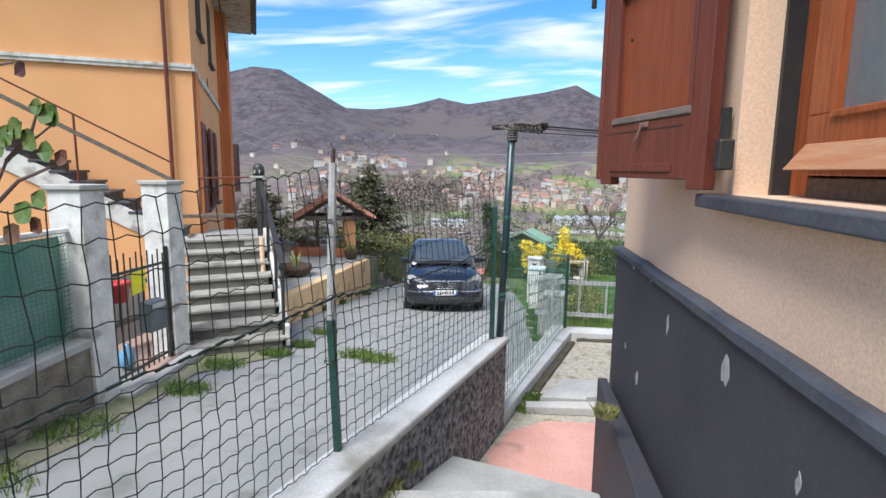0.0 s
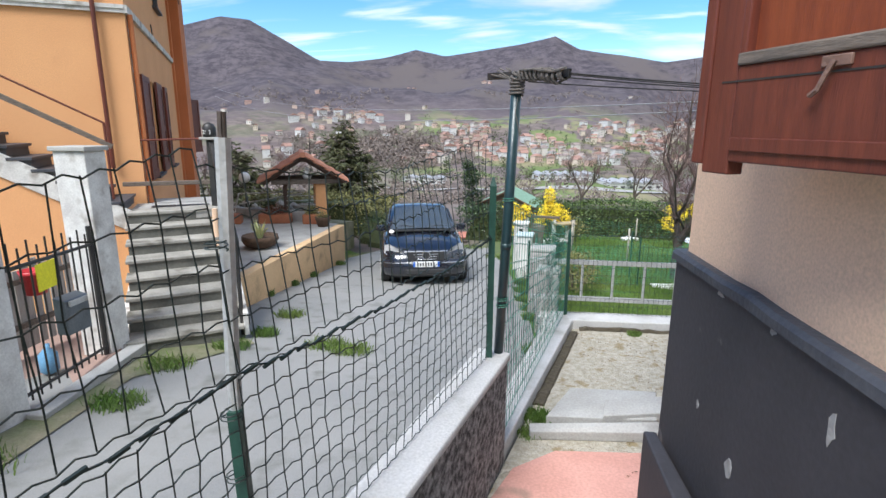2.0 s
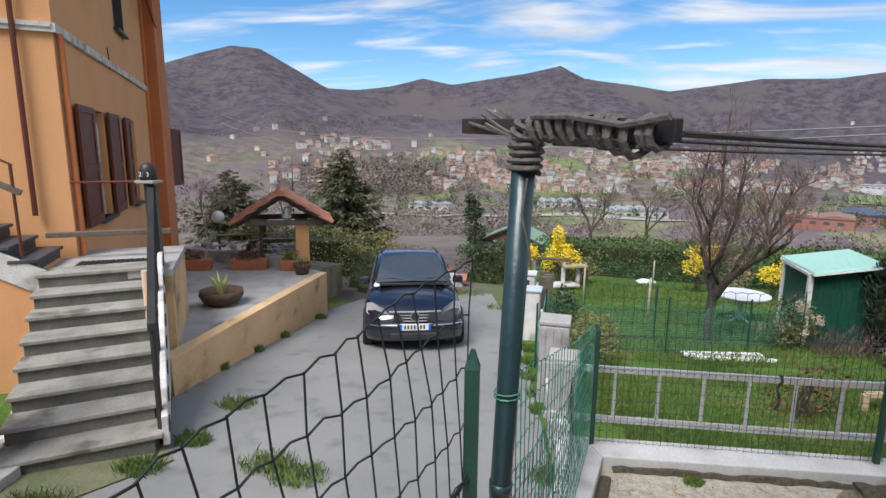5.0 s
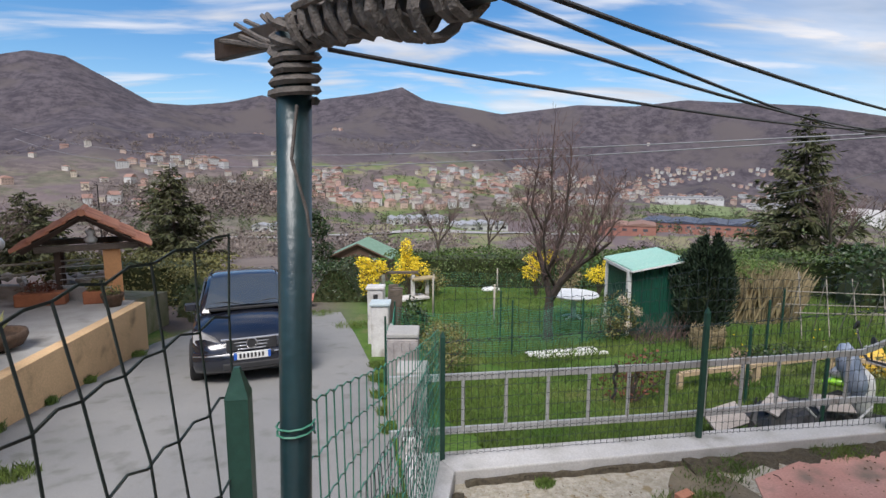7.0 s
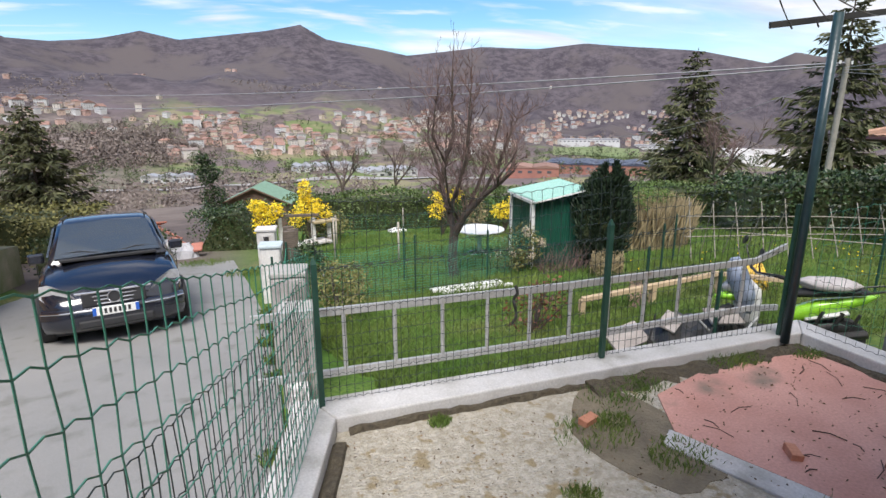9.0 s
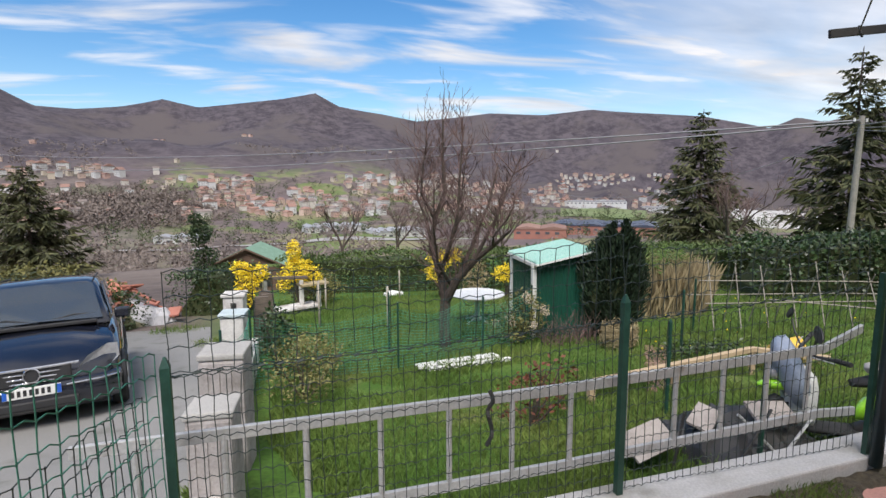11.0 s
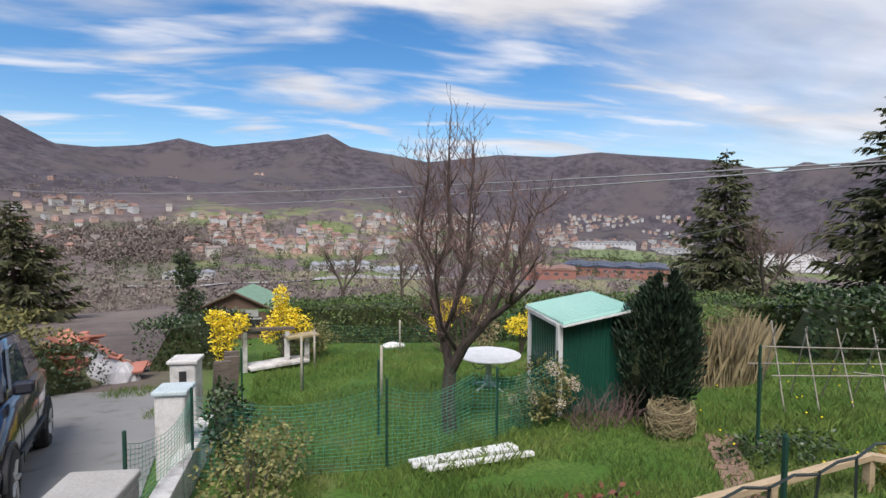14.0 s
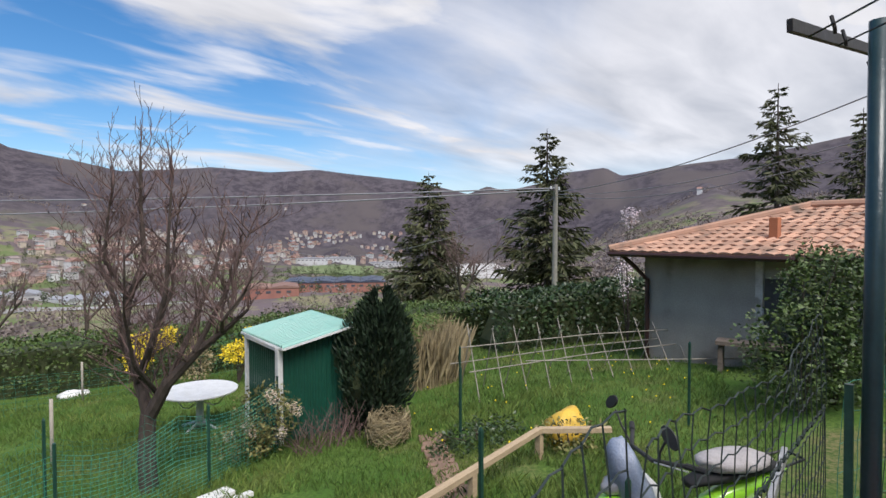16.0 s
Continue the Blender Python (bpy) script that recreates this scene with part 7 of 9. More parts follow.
        part("brake_lever", tube([(0.20 * s_, -0.42, 1.03), (0.44 * s_, -0.30, 1.05)], 0.006, 5), mSteelPale, L)
        part("fork", tube([(0.07 * s_, -0.62, 0.25), (0.07 * s_, -0.50, 0.60)], 0.022, 8), mDark, L)
    for yy in (0.25, 0.45, 0.62):
        part("frame_tube", tube([(0.12, yy, 0.3), (0.14, yy + 0.1, 0.6)], 0.02, 6), mDark, L)
    part("exhaust", tube([(0.17, 0.2, 0.25), (0.18, 0.8, 0.38)], 0.05, 10), mDark, L)
    part("rear_rack", tube([(0.12, 0.70, 0.84), (0.10, 1.0, 0.90), (-0.10, 1.0, 0.90), (-0.12, 0.70, 0.84)], 0.012, 6), mDark, L)


mSeatCloth = mat("pale_seat_cloth", (0.50, 0.47, 0.45), (0.38, 0.35, 0.34), rough=0.7, scale=7, bump=0.4, dist=0.02)
scooter()


def garden_net():
    """Loose green garden netting on stakes, closing off the orchard."""
    rnd = random.Random(9)
    pts = [Vector((1.05, 10.2, 0)), Vector((1.30, 11.75, 0)), Vector((3.33, 11.37, 0)), Vector((4.5, 11.75, 0)), Vector((6.0, 12.35, 0))]
    bm = bmesh.new()
    for a, b in zip(pts, pts[1:]):
        L = (b - a).length
        n = max(4, int(L / 0.25))

        def at(u, h):
            p = a.lerp(b, u)
            sag = 0.16 * math.sin(math.pi * u)
            w = 0.04 * noise.noise(Vector((p.x * 2, p.y * 2, h * 3)))
            return Vector((p.x + w, p.y - w, ground_z(p.x, p.y) + 0.03 + (0.92 - sag) * h))
        for j in range(20):
            add_tube(bm, [at(i / n, j / 19) for i in range(n + 1)], 0.0028, 3, cap=False)
        m = int(L / 0.075)
        for i in range(m + 1):
            add_tube(bm, [at(i / m, h) for h in (0, 0.33, 0.66, 1)], 0.0022, 3, cap=False)
    e = tagged(empty("garden_net", (0, 0, 0)), "loose green plastic garden netting on thin stakes", "net")
    tagged(part("mesh_net", bm, mNet, e), kind="stuff")
    for p in pts[:3] + pts[4:]:
        z = ground_z(p.x, p.y)
        part("net_stake", tube([(p.x, p.y, z - 0.1), (p.x, p.y, z + 1.05)], 0.016, 7), mGreenPost, e)


mNet = mat("green_net", (0.05, 0.26, 0.17), (0.09, 0.36, 0.25), rough=0.5, bump=0)
garden_net()


def yard_edge():
    """Dark soil and litter gathered along the inner foot of the kerbs, a mud patch, and fallen twigs on the red paving."""
    rnd = random.Random(77)
    bm = bmesh.new()
    runs = (((1.36, 5.93), (3.0, 5.94), 0.03), ((3.0, 5.92), (5.0, 5.90), 0.13), ((5.0, 5.8), (5.09, 3.2), 0.05), ((0.86, 4.3), (1.32, 5.8), 0.012))
    for (a, c, w) in runs:
        A, C = Vector((*a, -0.06)), Vector((*c, -0.06))
        d = (C - A).normalized()
        nr = Vector((-d.y, d.x, 0))
        n = int((C - A).length / 0.07)
        rings = []
        for i in range(n + 1):
            p = A.lerp(C, i / n)
            ww = w * rnd.uniform(0.5, 1.3)
            hh = rnd.uniform(0.015, 0.04)
            rings.append([p - nr * ww, p - nr * ww * 0.4 + Vector((0, 0, hh)), p + nr * 0.05 + Vector((0, 0, hh)), p + nr * 0.09, p - Vector((0, 0, 0.03))])
        add_loft(bm, rings)
    tagged(finish("soil_strip", bm, mSoil), "dark soil and litter along the foot of the kerb", "soil", kind="stuff")
    bm = bmesh.new()
    pts = []
    for k in range(22):
        a = k / 22 * 6.283
        r = 1 + 0.25 * noise.noise(Vector((math.cos(a) * 1.5, math.sin(a) * 1.5, 0)))
        pts.append((2.98 + math.cos(a) * 0.36 * r, 5.35 + math.sin(a) * 0.5 * r))
    tagged(finish("mud_patch", prism(pts, -0.08, -0.056), mMud), "dark damp muddy patch on the yard slab", "mud", kind="structure")
    bm = bmesh.new()
    for _ in range(34):
        x, y, a, L = rnd.uniform(3.4, 4.9), rnd.uniform(4.0, 5.7), rnd.random() * 3.14, rnd.uniform(0.05, 0.22)
        z = -0.045
        add_tube(bm, [(x, y, z), (x + L * 0.5 * math.cos(a), y + L * 0.5 * math.sin(a), z + 0.006), (x + L * math.cos(a + 0.2), y + L * math.sin(a + 0.2), z)], rnd.uniform(0.002, 0.004), 4, cap=False)
    tagged(finish("litter", bm, mDarkTwig), "small dark fallen twigs lying on the red paving", "twigs", kind="stuff")
    vs, fs = [], []
    for _ in range(1500):
        x, y = rnd.uniform(1.3, 4.9), rnd.uniform(3.0, 5.8)
        raw_leaves(vs, fs, rnd, Vector((x, y, -0.042)), Vector((rnd.gauss(0, 1), rnd.gauss(0, 1), 0.1)).normalized(), rnd.uniform(0.01, 0.028), 0.010)
    tagged(pydata("leaf_litter", vs, fs, mLitter), "scattered small dead leaves and grit on the yard", "litter", kind="stuff")
    tagged(finish("paving_edge", prism([(3.12, 5.26), (3.18, 5.28), (3.72, 4.02), (3.50, 2.7), (3.40, 2.7), (3.62, 4.02)], -0.1, -0.046), mKerb), "pale concrete edging of the red paving", "edging", kind="structure")


mSoil = mat("dark_soil", (0.06, 0.048, 0.033), (0.12, 0.10, 0.065), rough=1, scale=30, fine=90, bump=1, dist=0.02)
mMud = mat("mud", (0.12, 0.098, 0.066), (0.21, 0.175, 0.12), rough=0.85, scale=6, fine=60, bump=0.7, dist=0.01)
mDarkTwig = mat("dark_twig", (0.09, 0.05, 0.035), (0.05, 0.03, 0.02), rough=0.9, bump=0)
mLitter = mat("dead_leaf", (0.22, 0.14, 0.07), (0.10, 0.07, 0.04), rough=0.9, bump=0, island=0.5)
yard_edge()


def clutter():
    b = tagged(finish("yellow_sheet", roughen(lathe([(0.02, 0), (0.34, 0.02), (0.30, 0.25), (0.16, 0.42), (0.02, 0.46)], 16), 0.12, 3.2, 3), mYellowBag, smooth=True), "crumpled ochre-yellow plastic bag over garden goods", "bag")
    b.location, b.scale = (8.35, 9.3, ground_z(8.35, 9.3)), (0.95, 0.75, 0.85)
    f = tagged(empty("timber_frame", (0, 0, 0)), "pale timber beams forming the rim of a raised bed", "frame")
    pts = [Vector((5.05, 9.05, -0.70)), Vector((7.6, 9.2, -0.62)), Vector((8.2, 8.6, -0.62))]
    for a, c in zip(pts, pts[1:]):
        d = (c - a).normalized()
        n = Vector((-d.y, d.x, 0)) * 0.04
        bm = bmesh.new()
        add_loft(bm, [[p + n + Vector((0, 0, -0.03)), p - n + Vector((0, 0, -0.03)), p - n + Vector((0, 0, 0.03)), p + n + Vector((0, 0, 0.03))] for p in (a, c)])
        part("beam", bm, mPlank, f, bevel=0.004)
    for p in pts[:2] + [Vector((6.3, 9.12, -0.66))]:
        part("leg", box(p.x - 0.035, p.y - 0.035, ground_z(p.x, p.y) - 0.05, p.x + 0.035, p.y + 0.035, p.z), mPlank, f)
    g = tagged(empty("dark_tarp", (0, 0, 0)), "dark sheet-covered heap behind the ladder", "heap")
    bm = bmesh.new()
    n, m_ = 14, 10
    grid = [[bm.verts.new((4.85 + 1.35 * i / n, 7.0 + 1.0 * j / m_, -0.86 + 0.40 * math.sin(math.pi * i / n) ** 0.35 * math.sin(math.pi * j / m_) ** 0.4 + 0.09 * noise.noise(Vector((i * 0.7, j * 0.7, 3))))) for j in range(m_ + 1)] for i in range(n + 1)]
    for i in range(n):
        for j in range(m_):
            bm.faces.new((grid[i][j], grid[i + 1][j], grid[i + 1][j + 1], grid[i][j + 1]))
    part("sheet", bm, mDark, g)
    for k, (a, c) in enumerate((((4.9, 7.0, -0.75), (5.5, 7.15, -0.28)), ((5.2, 6.95, -0.78), (5.95, 7.1, -0.35)), ((4.6, 7.25, -0.8), (4.75, 7.3, -0.25)), ((5.6, 7.0, -0.75), (5.2, 7.2, -0.3)))):
        part("scrap_tube", tube([a, c], 0.013, 6), (mDark, mSteelPale)[k % 2], g, "thin scrap metal tube")
    for k, (x, y, z, w, d_, rx, ry, rz) in enumerate(((4.45, 7.35, -0.47, 0.46, 0.26, 32, -6, 10), (5.62, 7.25, -0.36, 0.40, 0.22, 28, 5, -8), (5.15, 7.5, -0.45, 0.34, 0.2, 15, -12, 30))):
        c = tagged(finish("scrap_board", roughen(box(-w / 2, -d_ / 2, -0.012, w / 2, d_ / 2, 0.012), 0.004, 8, k), mScrap, bevel=0.003), "pale weathered board leaning on the heap", "board", group="boards on the heap")
        c.location, c.rotation_euler = (x, y, z), (radians(rx), radians(ry), radians(rz))
    # slatted screen past the far pole
    s = tagged(empty("slat_screen", (5.9, 5.2, 0)), "grey weathered upright slat screen beside the yard", "fence")
    for k in range(16):
        x, y = 5.75 + 0.10 * k, 5.75 - 0.05 * k
        part("slat", box(x - 5.9 - 0.035, y - 5.2 - 0.01, -0.8, x - 5.9 + 0.035, y - 5.2 + 0.01, 0.30 + 0.02 * (k % 3)), mSlatGrey, s)


mScrap = mat("scrap_board_wood", (0.40, 0.36, 0.33), (0.27, 0.24, 0.22), rough=0.9, scale=4)
mPlank = mat("pale_plank", (0.5, 0.38, 0.24), (0.4, 0.3, 0.19), rough=0.8, stretch=(1, 6, 6))
mSlatGrey = mat("grey_slat", (0.16, 0.17, 0.17), (0.22, 0.22, 0.22), rough=0.9)
clutter()

# ---------------- parked car ----------------
mCarPaint = mat("black_blue_car_paint", (0.010, 0.012, 0.02), (0.013, 0.015, 0.024), rough=0.18, scale=2, bump=0, spec=0.6, coat=0.8)
mCarGlass = glass_mat("car_glass", (0.10, 0.13, 0.17), 0.02, 0.5)
mChrome = mat("chrome", (0.75, 0.76, 0.78), (0.7, 0.7, 0.72), rough=0.15, metal=1.0, bump=0)
mTrimBlack = mat("black_trim", (0.02, 0.02, 0.021), (0.028, 0.028, 0.03), rough=0.6, bump=0.05)
mSeat = mat("dark_interior", (0.03, 0.03, 0.032), (0.05, 0.05, 0.05), rough=0.9)


def car():
    x, y = -0.92, 10.70
    e = tagged(empty("car", (x, y, ground_z(x, y) + 0.02), 13), "black-blue compact hatchback car parked on the sloping lane", "car")
    e.rotation_euler = (radians(-6), 0, radians(13))
    # stations along the car: y, half width low, half width at waist, z low, z waist, then roof half width and height
    low = [(0.02, 0.52, 0.30, 0.52), (0.10, 0.70, 0.24, 0.60), (0.35, 0.84, 0.22, 0.76), (0.75, 0.86, 0.21, 0.88), (1.10, 0.86, 0.21, 0.97), (1.9, 0.865, 0.21, 0.99), (2.8, 0.86, 0.22, 1.01), (3.3, 0.84, 0.24, 1.02), (3.52, 0.76, 0.28, 0.98), (3.60, 0.62, 0.34, 0.90)]
    bm = bmesh.new()
    rings = []
    for yy, w, zl, zw in low:
        crown = 0.05 if yy < 1.2 else 0.0
        rings.append([(-w * 0.92, yy, zl), (-w, yy, zl + 0.12), (-w * 1.005, yy, (zl + zw) / 2), (-w * 0.97, yy, zw - 0.06), (-w * 0.86, yy, zw), (-w * 0.4, yy, zw + crown), (0, yy, zw + crown * 1.2),
                      (w * 0.4, yy, zw + crown), (w * 0.86, yy, zw), (w * 0.97, yy, zw - 0.06), (w * 1.005, yy, (zl + zw) / 2), (w, yy, zl + 0.12), (w * 0.92, yy, zl)])
    add_loft(bm, rings)
    part("body", bm, mCarPaint, e, smooth=True)
    # greenhouse
    gh = [(0.98, 0.74, 0.98, 0.70, 0.985), (1.25, 0.75, 0.99, 0.64, 1.24), (1.62, 0.76, 1.0, 0.60, 1.50), (2.0, 0.76, 1.0, 0.60, 1.555), (2.8, 0.76, 1.0, 0.59, 1.55), (3.25, 0.74, 1.01, 0.57, 1.49), (3.52, 0.68, 0.98, 0.60, 1.02)]
    bm = bmesh.new()
    add_loft(bm, [[(-wb, yy, zb), (-(wb + wt) / 2 - 0.02, yy, (zb + zt) / 2), (-wt, yy, zt - 0.03), (-wt * 0.8, yy, zt), (0, yy, zt + 0.012), (wt * 0.8, yy, zt), (wt, yy, zt - 0.03), ((wb + wt) / 2 + 0.02, yy, (zb + zt) / 2), (wb, yy, zb)] for yy, wb, zb, wt, zt in gh])
    part("cabin", bm, mCarPaint, e, "black-blue cabin and roof", smooth=True)

    def quad(name, pts, m_, off, lab="", thick=0.006):
        bm_ = bmesh.new()
        o_ = Vector(off)
        a = [bm_.verts.new(Vector(p) + o_) for p in pts]
        b = [bm_.verts.new(Vector(p) + o_ * 0.2) for p in pts]
        bm_.faces.new(a)
        bm_.faces.new(b[::-1])
        n = len(pts)
        for i in range(n):
            bm_.faces.new((a[i], a[(i + 1) % n], b[(i + 1) % n], b[i]))
        return part(name, bm_, m_, e, lab)
    quad("windscreen", [(-0.66, 1.04, 1.03), (0, 0.98, 1.06), (0.66, 1.04, 1.03), (0.60, 1.30, 1.27), (0.55, 1.585, 1.47), (0, 1.575, 1.495), (-0.55, 1.585, 1.47), (-0.60, 1.30, 1.27)], mCarGlass, (0, -0.02, 0.018), "dark reflective windscreen")
    for s in (-1, 1):
        quad("side_window", [(s * 0.735, 1.25, 1.06), (s * 0.745, 2.10, 1.06), (s * 0.635, 2.10, 1.46), (s * 0.64, 1.68, 1.44)], mCarGlass, (s * 0.035, 0, 0), "dark side window")
        quad("side_window", [(s * 0.745, 2.18, 1.06), (s * 0.735, 3.05, 1.07), (s * 0.63, 2.95, 1.44), (s * 0.635, 2.18, 1.46)], mCarGlass, (s * 0.035, 0, 0))
        h = tagged(empty("headlight", (s * 0.60, 0.09, 0.66)), "large clear almond-shaped headlight")
        h.parent = e
        h.scale = (1.12, 1.15, 1.15)
        bm = bmesh.new()
        add_loft(bm, [[(s * (-0.20 + 0.02 * 0), -0.035, -0.085), (s * 0.10, 0.07, -0.09), (s * 0.20, 0.20, -0.02), (s * 0.19, 0.25, 0.11), (s * 0.10, 0.16, 0.13), (s * -0.08, 0.02, 0.05)],
                      [(s * -0.18, 0.06, -0.08), (s * 0.09, 0.16, -0.085), (s * 0.15, 0.26, -0.02), (s * 0.14, 0.3, 0.10), (s * 0.08, 0.24, 0.11), (s * -0.07, 0.12, 0.04)]])
        part("lens", bm, mLamp, h, smooth=False)
        m_ = tagged(empty("mirror", (s * 0.88, 1.18, 1.02)), "black door mirror")
        m_.parent = e
        bm = roughen(box(-0.09, -0.05, -0.02, 0.10, 0.05, 0.12), 0.0, 1)
        part("mirror_shell", bm, mCarPaint, m_, bevel=0.03)
        part("mirror_glass", box(-0.07, 0.052, 0.0, 0.08, 0.058, 0.10), mChrome, m_)
        for yy in (0.62, 3.02):
            w = tagged(empty("wheel", (s * 0.80, yy, 0.29)), "black tyre on silver alloy wheel")
            w.parent = e
            part("tyre", wheel_mesh(0.30, 0.18), mTyre, w, smooth=False)
            bm = bmesh.new()
            for k in range(5):
                a = k * 2 * math.pi / 5
                add_tube(bm, [(s * 0.075, 0.02 * math.cos(a), 0.02 * math.sin(a)), (s * 0.085, 0.19 * math.cos(a), 0.19 * math.sin(a))], 0.03, 5, 0.02)
            part("rim", bm, mSteelPale, w, "silver five-spoke rim")
            part("hub", tube([(s * 0.03, 0, 0), (s * 0.04, 0, 0)], 0.19, 20), mTrimBlack, w)
            part("arch", tube([(s * 0.055, 0.34 * math.cos(a), 0.34 * math.sin(a)) for a in [math.pi * k / 14 for k in range(15)]], 0.028, 6), mTrimBlack, e).location = (s * 0.80, yy, 0.29)
        part("sill_strip", tube([(s * 0.875, 0.98, 0.45), (s * 0.875, 2.66, 0.46)], 0.022, 6), mTrimBlack, e)
        quad("door_seam", [(s * 0.868, 1.18, 0.3), (s * 0.868, 1.19, 0.3), (s * 0.868, 1.19, 0.97), (s * 0.868, 1.18, 0.97)], mTrimBlack, (s * 0.01, 0, 0))
        quad("door_seam", [(s * 0.868, 2.14, 0.3), (s * 0.868, 2.15, 0.3), (s * 0.868, 2.15, 0.98), (s * 0.868, 2.14, 0.98)], mTrimBlack, (s * 0.01, 0, 0))
        part("door_handle", tube([(s * 0.88, 1.92, 0.84), (s * 0.89, 2.06, 0.845)], 0.015, 6), mTrimBlack, e)
        part("fog_lamp", tube([(s * 0.56, 0.075, 0.36), (s * 0.56, 0.05, 0.36)], 0.05, 12), mLamp, e)
    g = tagged(empty("grille", (0, -0.03, 0.60)), "chrome-barred grille with round badge")
    g.parent = e
    part("grille_frame", box(-0.36, 0.0, -0.10, 0.36, 0.06, 0.09), mTrimBlack, g, bevel=0.015)
    for z, w in ((0.085, 0.43), (0.03, 0.36), (-0.02, 0.32), (-0.07, 0.29)):
        part("chrome_bar", tube([(-w, 0.03, z), (-w * 0.5, -0.005, z), (0, -0.012, z), (w * 0.5, -0.005, z), (w, 0.03, z)], 0.016 if z > 0.08 else 0.010, 6), mChrome, g)
    part("badge_ring", tube([(0.075 * math.cos(a), -0.028, 0.01 + 0.075 * math.sin(a)) for a in [k * 2 * math.pi / 20 for k in range(21)]], 0.009, 6), mChrome, g)
    part("badge_disc", tube([(0, -0.015, 0.01), (0, -0.024, 0.01)], 0.06, 16), mTrimBlack, g)
    b = tagged(empty("bumper", (0, 0, 0.40)), "black-blue bumper with chrome strip and air intake")
    b.parent = e
    bm = bmesh.new()
    prof = [(-0.86, 0.42), (-0.80, 0.16), (-0.6, 0.02), (-0.3, -0.05), (0, -0.07), (0.3, -0.05), (0.6, 0.02), (0.80, 0.16), (0.86, 0.42)]
    add_loft(bm, [[(px, py + 0.03, -0.20), (px * 1.01, py - 0.01, -0.12), (px * 1.02, py - 0.02, 0.04), (px, py + 0.01, 0.10), (px * 0.93, py + 0.12, 0.10), (px * 0.93, py + 0.12, -0.20)] for px, py in prof])
    part("bumper_skin", bm, mCarPaint, b, smooth=True)
    part("chrome_strip", tube([(px * 1.02, py - 0.024, 0.06) for px, py in prof[1:4]], 0.011, 6), mChrome, b)
    part("chrome_strip", tube([(px * 1.02, py - 0.024, 0.06) for px, py in prof[5:8]], 0.011, 6), mChrome, b)
    part("air_intake", box(-0.42, -0.09, -0.16, 0.42, 0.02, -0.06), mTrimBlack, b, bevel=0.02)
    p = tagged(empty("number_plate", (0, -0.095, 0.44)), "white number plate with blue ends")
    p.parent = e
    part("plate", box(-0.26, 0, -0.055, 0.26, 0.012, 0.055), mPlastic, p, bevel=0.004)
    for s in (-1, 1):
        part("blue_end", box(s * 0.24 - 0.02, -0.003, -0.05, s * 0.24 + 0.02, 0.0, 0.05), mPlateBlue, p)
    for k in range(7):
        part("character_bar", box(-0.185 + k * 0.053, -0.003, -0.032, -0.155 + k * 0.053, 0.0, 0.032), mTrimBlack, p)
    for s, a0 in ((-1, 0), (1, 1)):
        part("wiper", tube([(s * 0.08, 0.98, 1.07), (s * 0.34, 1.05, 1.12), (s * 0.58, 1.09, 1.10)], 0.011, 5), mTrimBlack, e)
    part("cowl", box(-0.6, 0.90, 1.0, 0.6, 1.0, 1.045), mTrimBlack, e, bevel=0.01)
    quad("rear_glass", [(-0.52, 3.36, 1.36), (0.52, 3.36, 1.36), (0.58, 3.50, 1.08), (-0.58, 3.50, 1.08)], mCarGlass, (0, 0.03, 0.01))
    part("roof_rail", tube([(-0.57, 1.75, 1.55), (-0.56, 3.1, 1.55)], 0.012, 5), mTrimBlack, e)
    part("roof_rail", tube([(0.57, 1.75, 1.55), (0.56, 3.1, 1.55)], 0.012, 5), mTrimBlack, e)
    part("underside", box(-0.7, 0.2, 0.14, 0.7, 3.4, 0.25), mTrimBlack, e)


mPlateBlue = mat("plate_blue", (0.02, 0.12, 0.5), (0.02, 0.1, 0.45), rough=0.4, bump=0)
car()


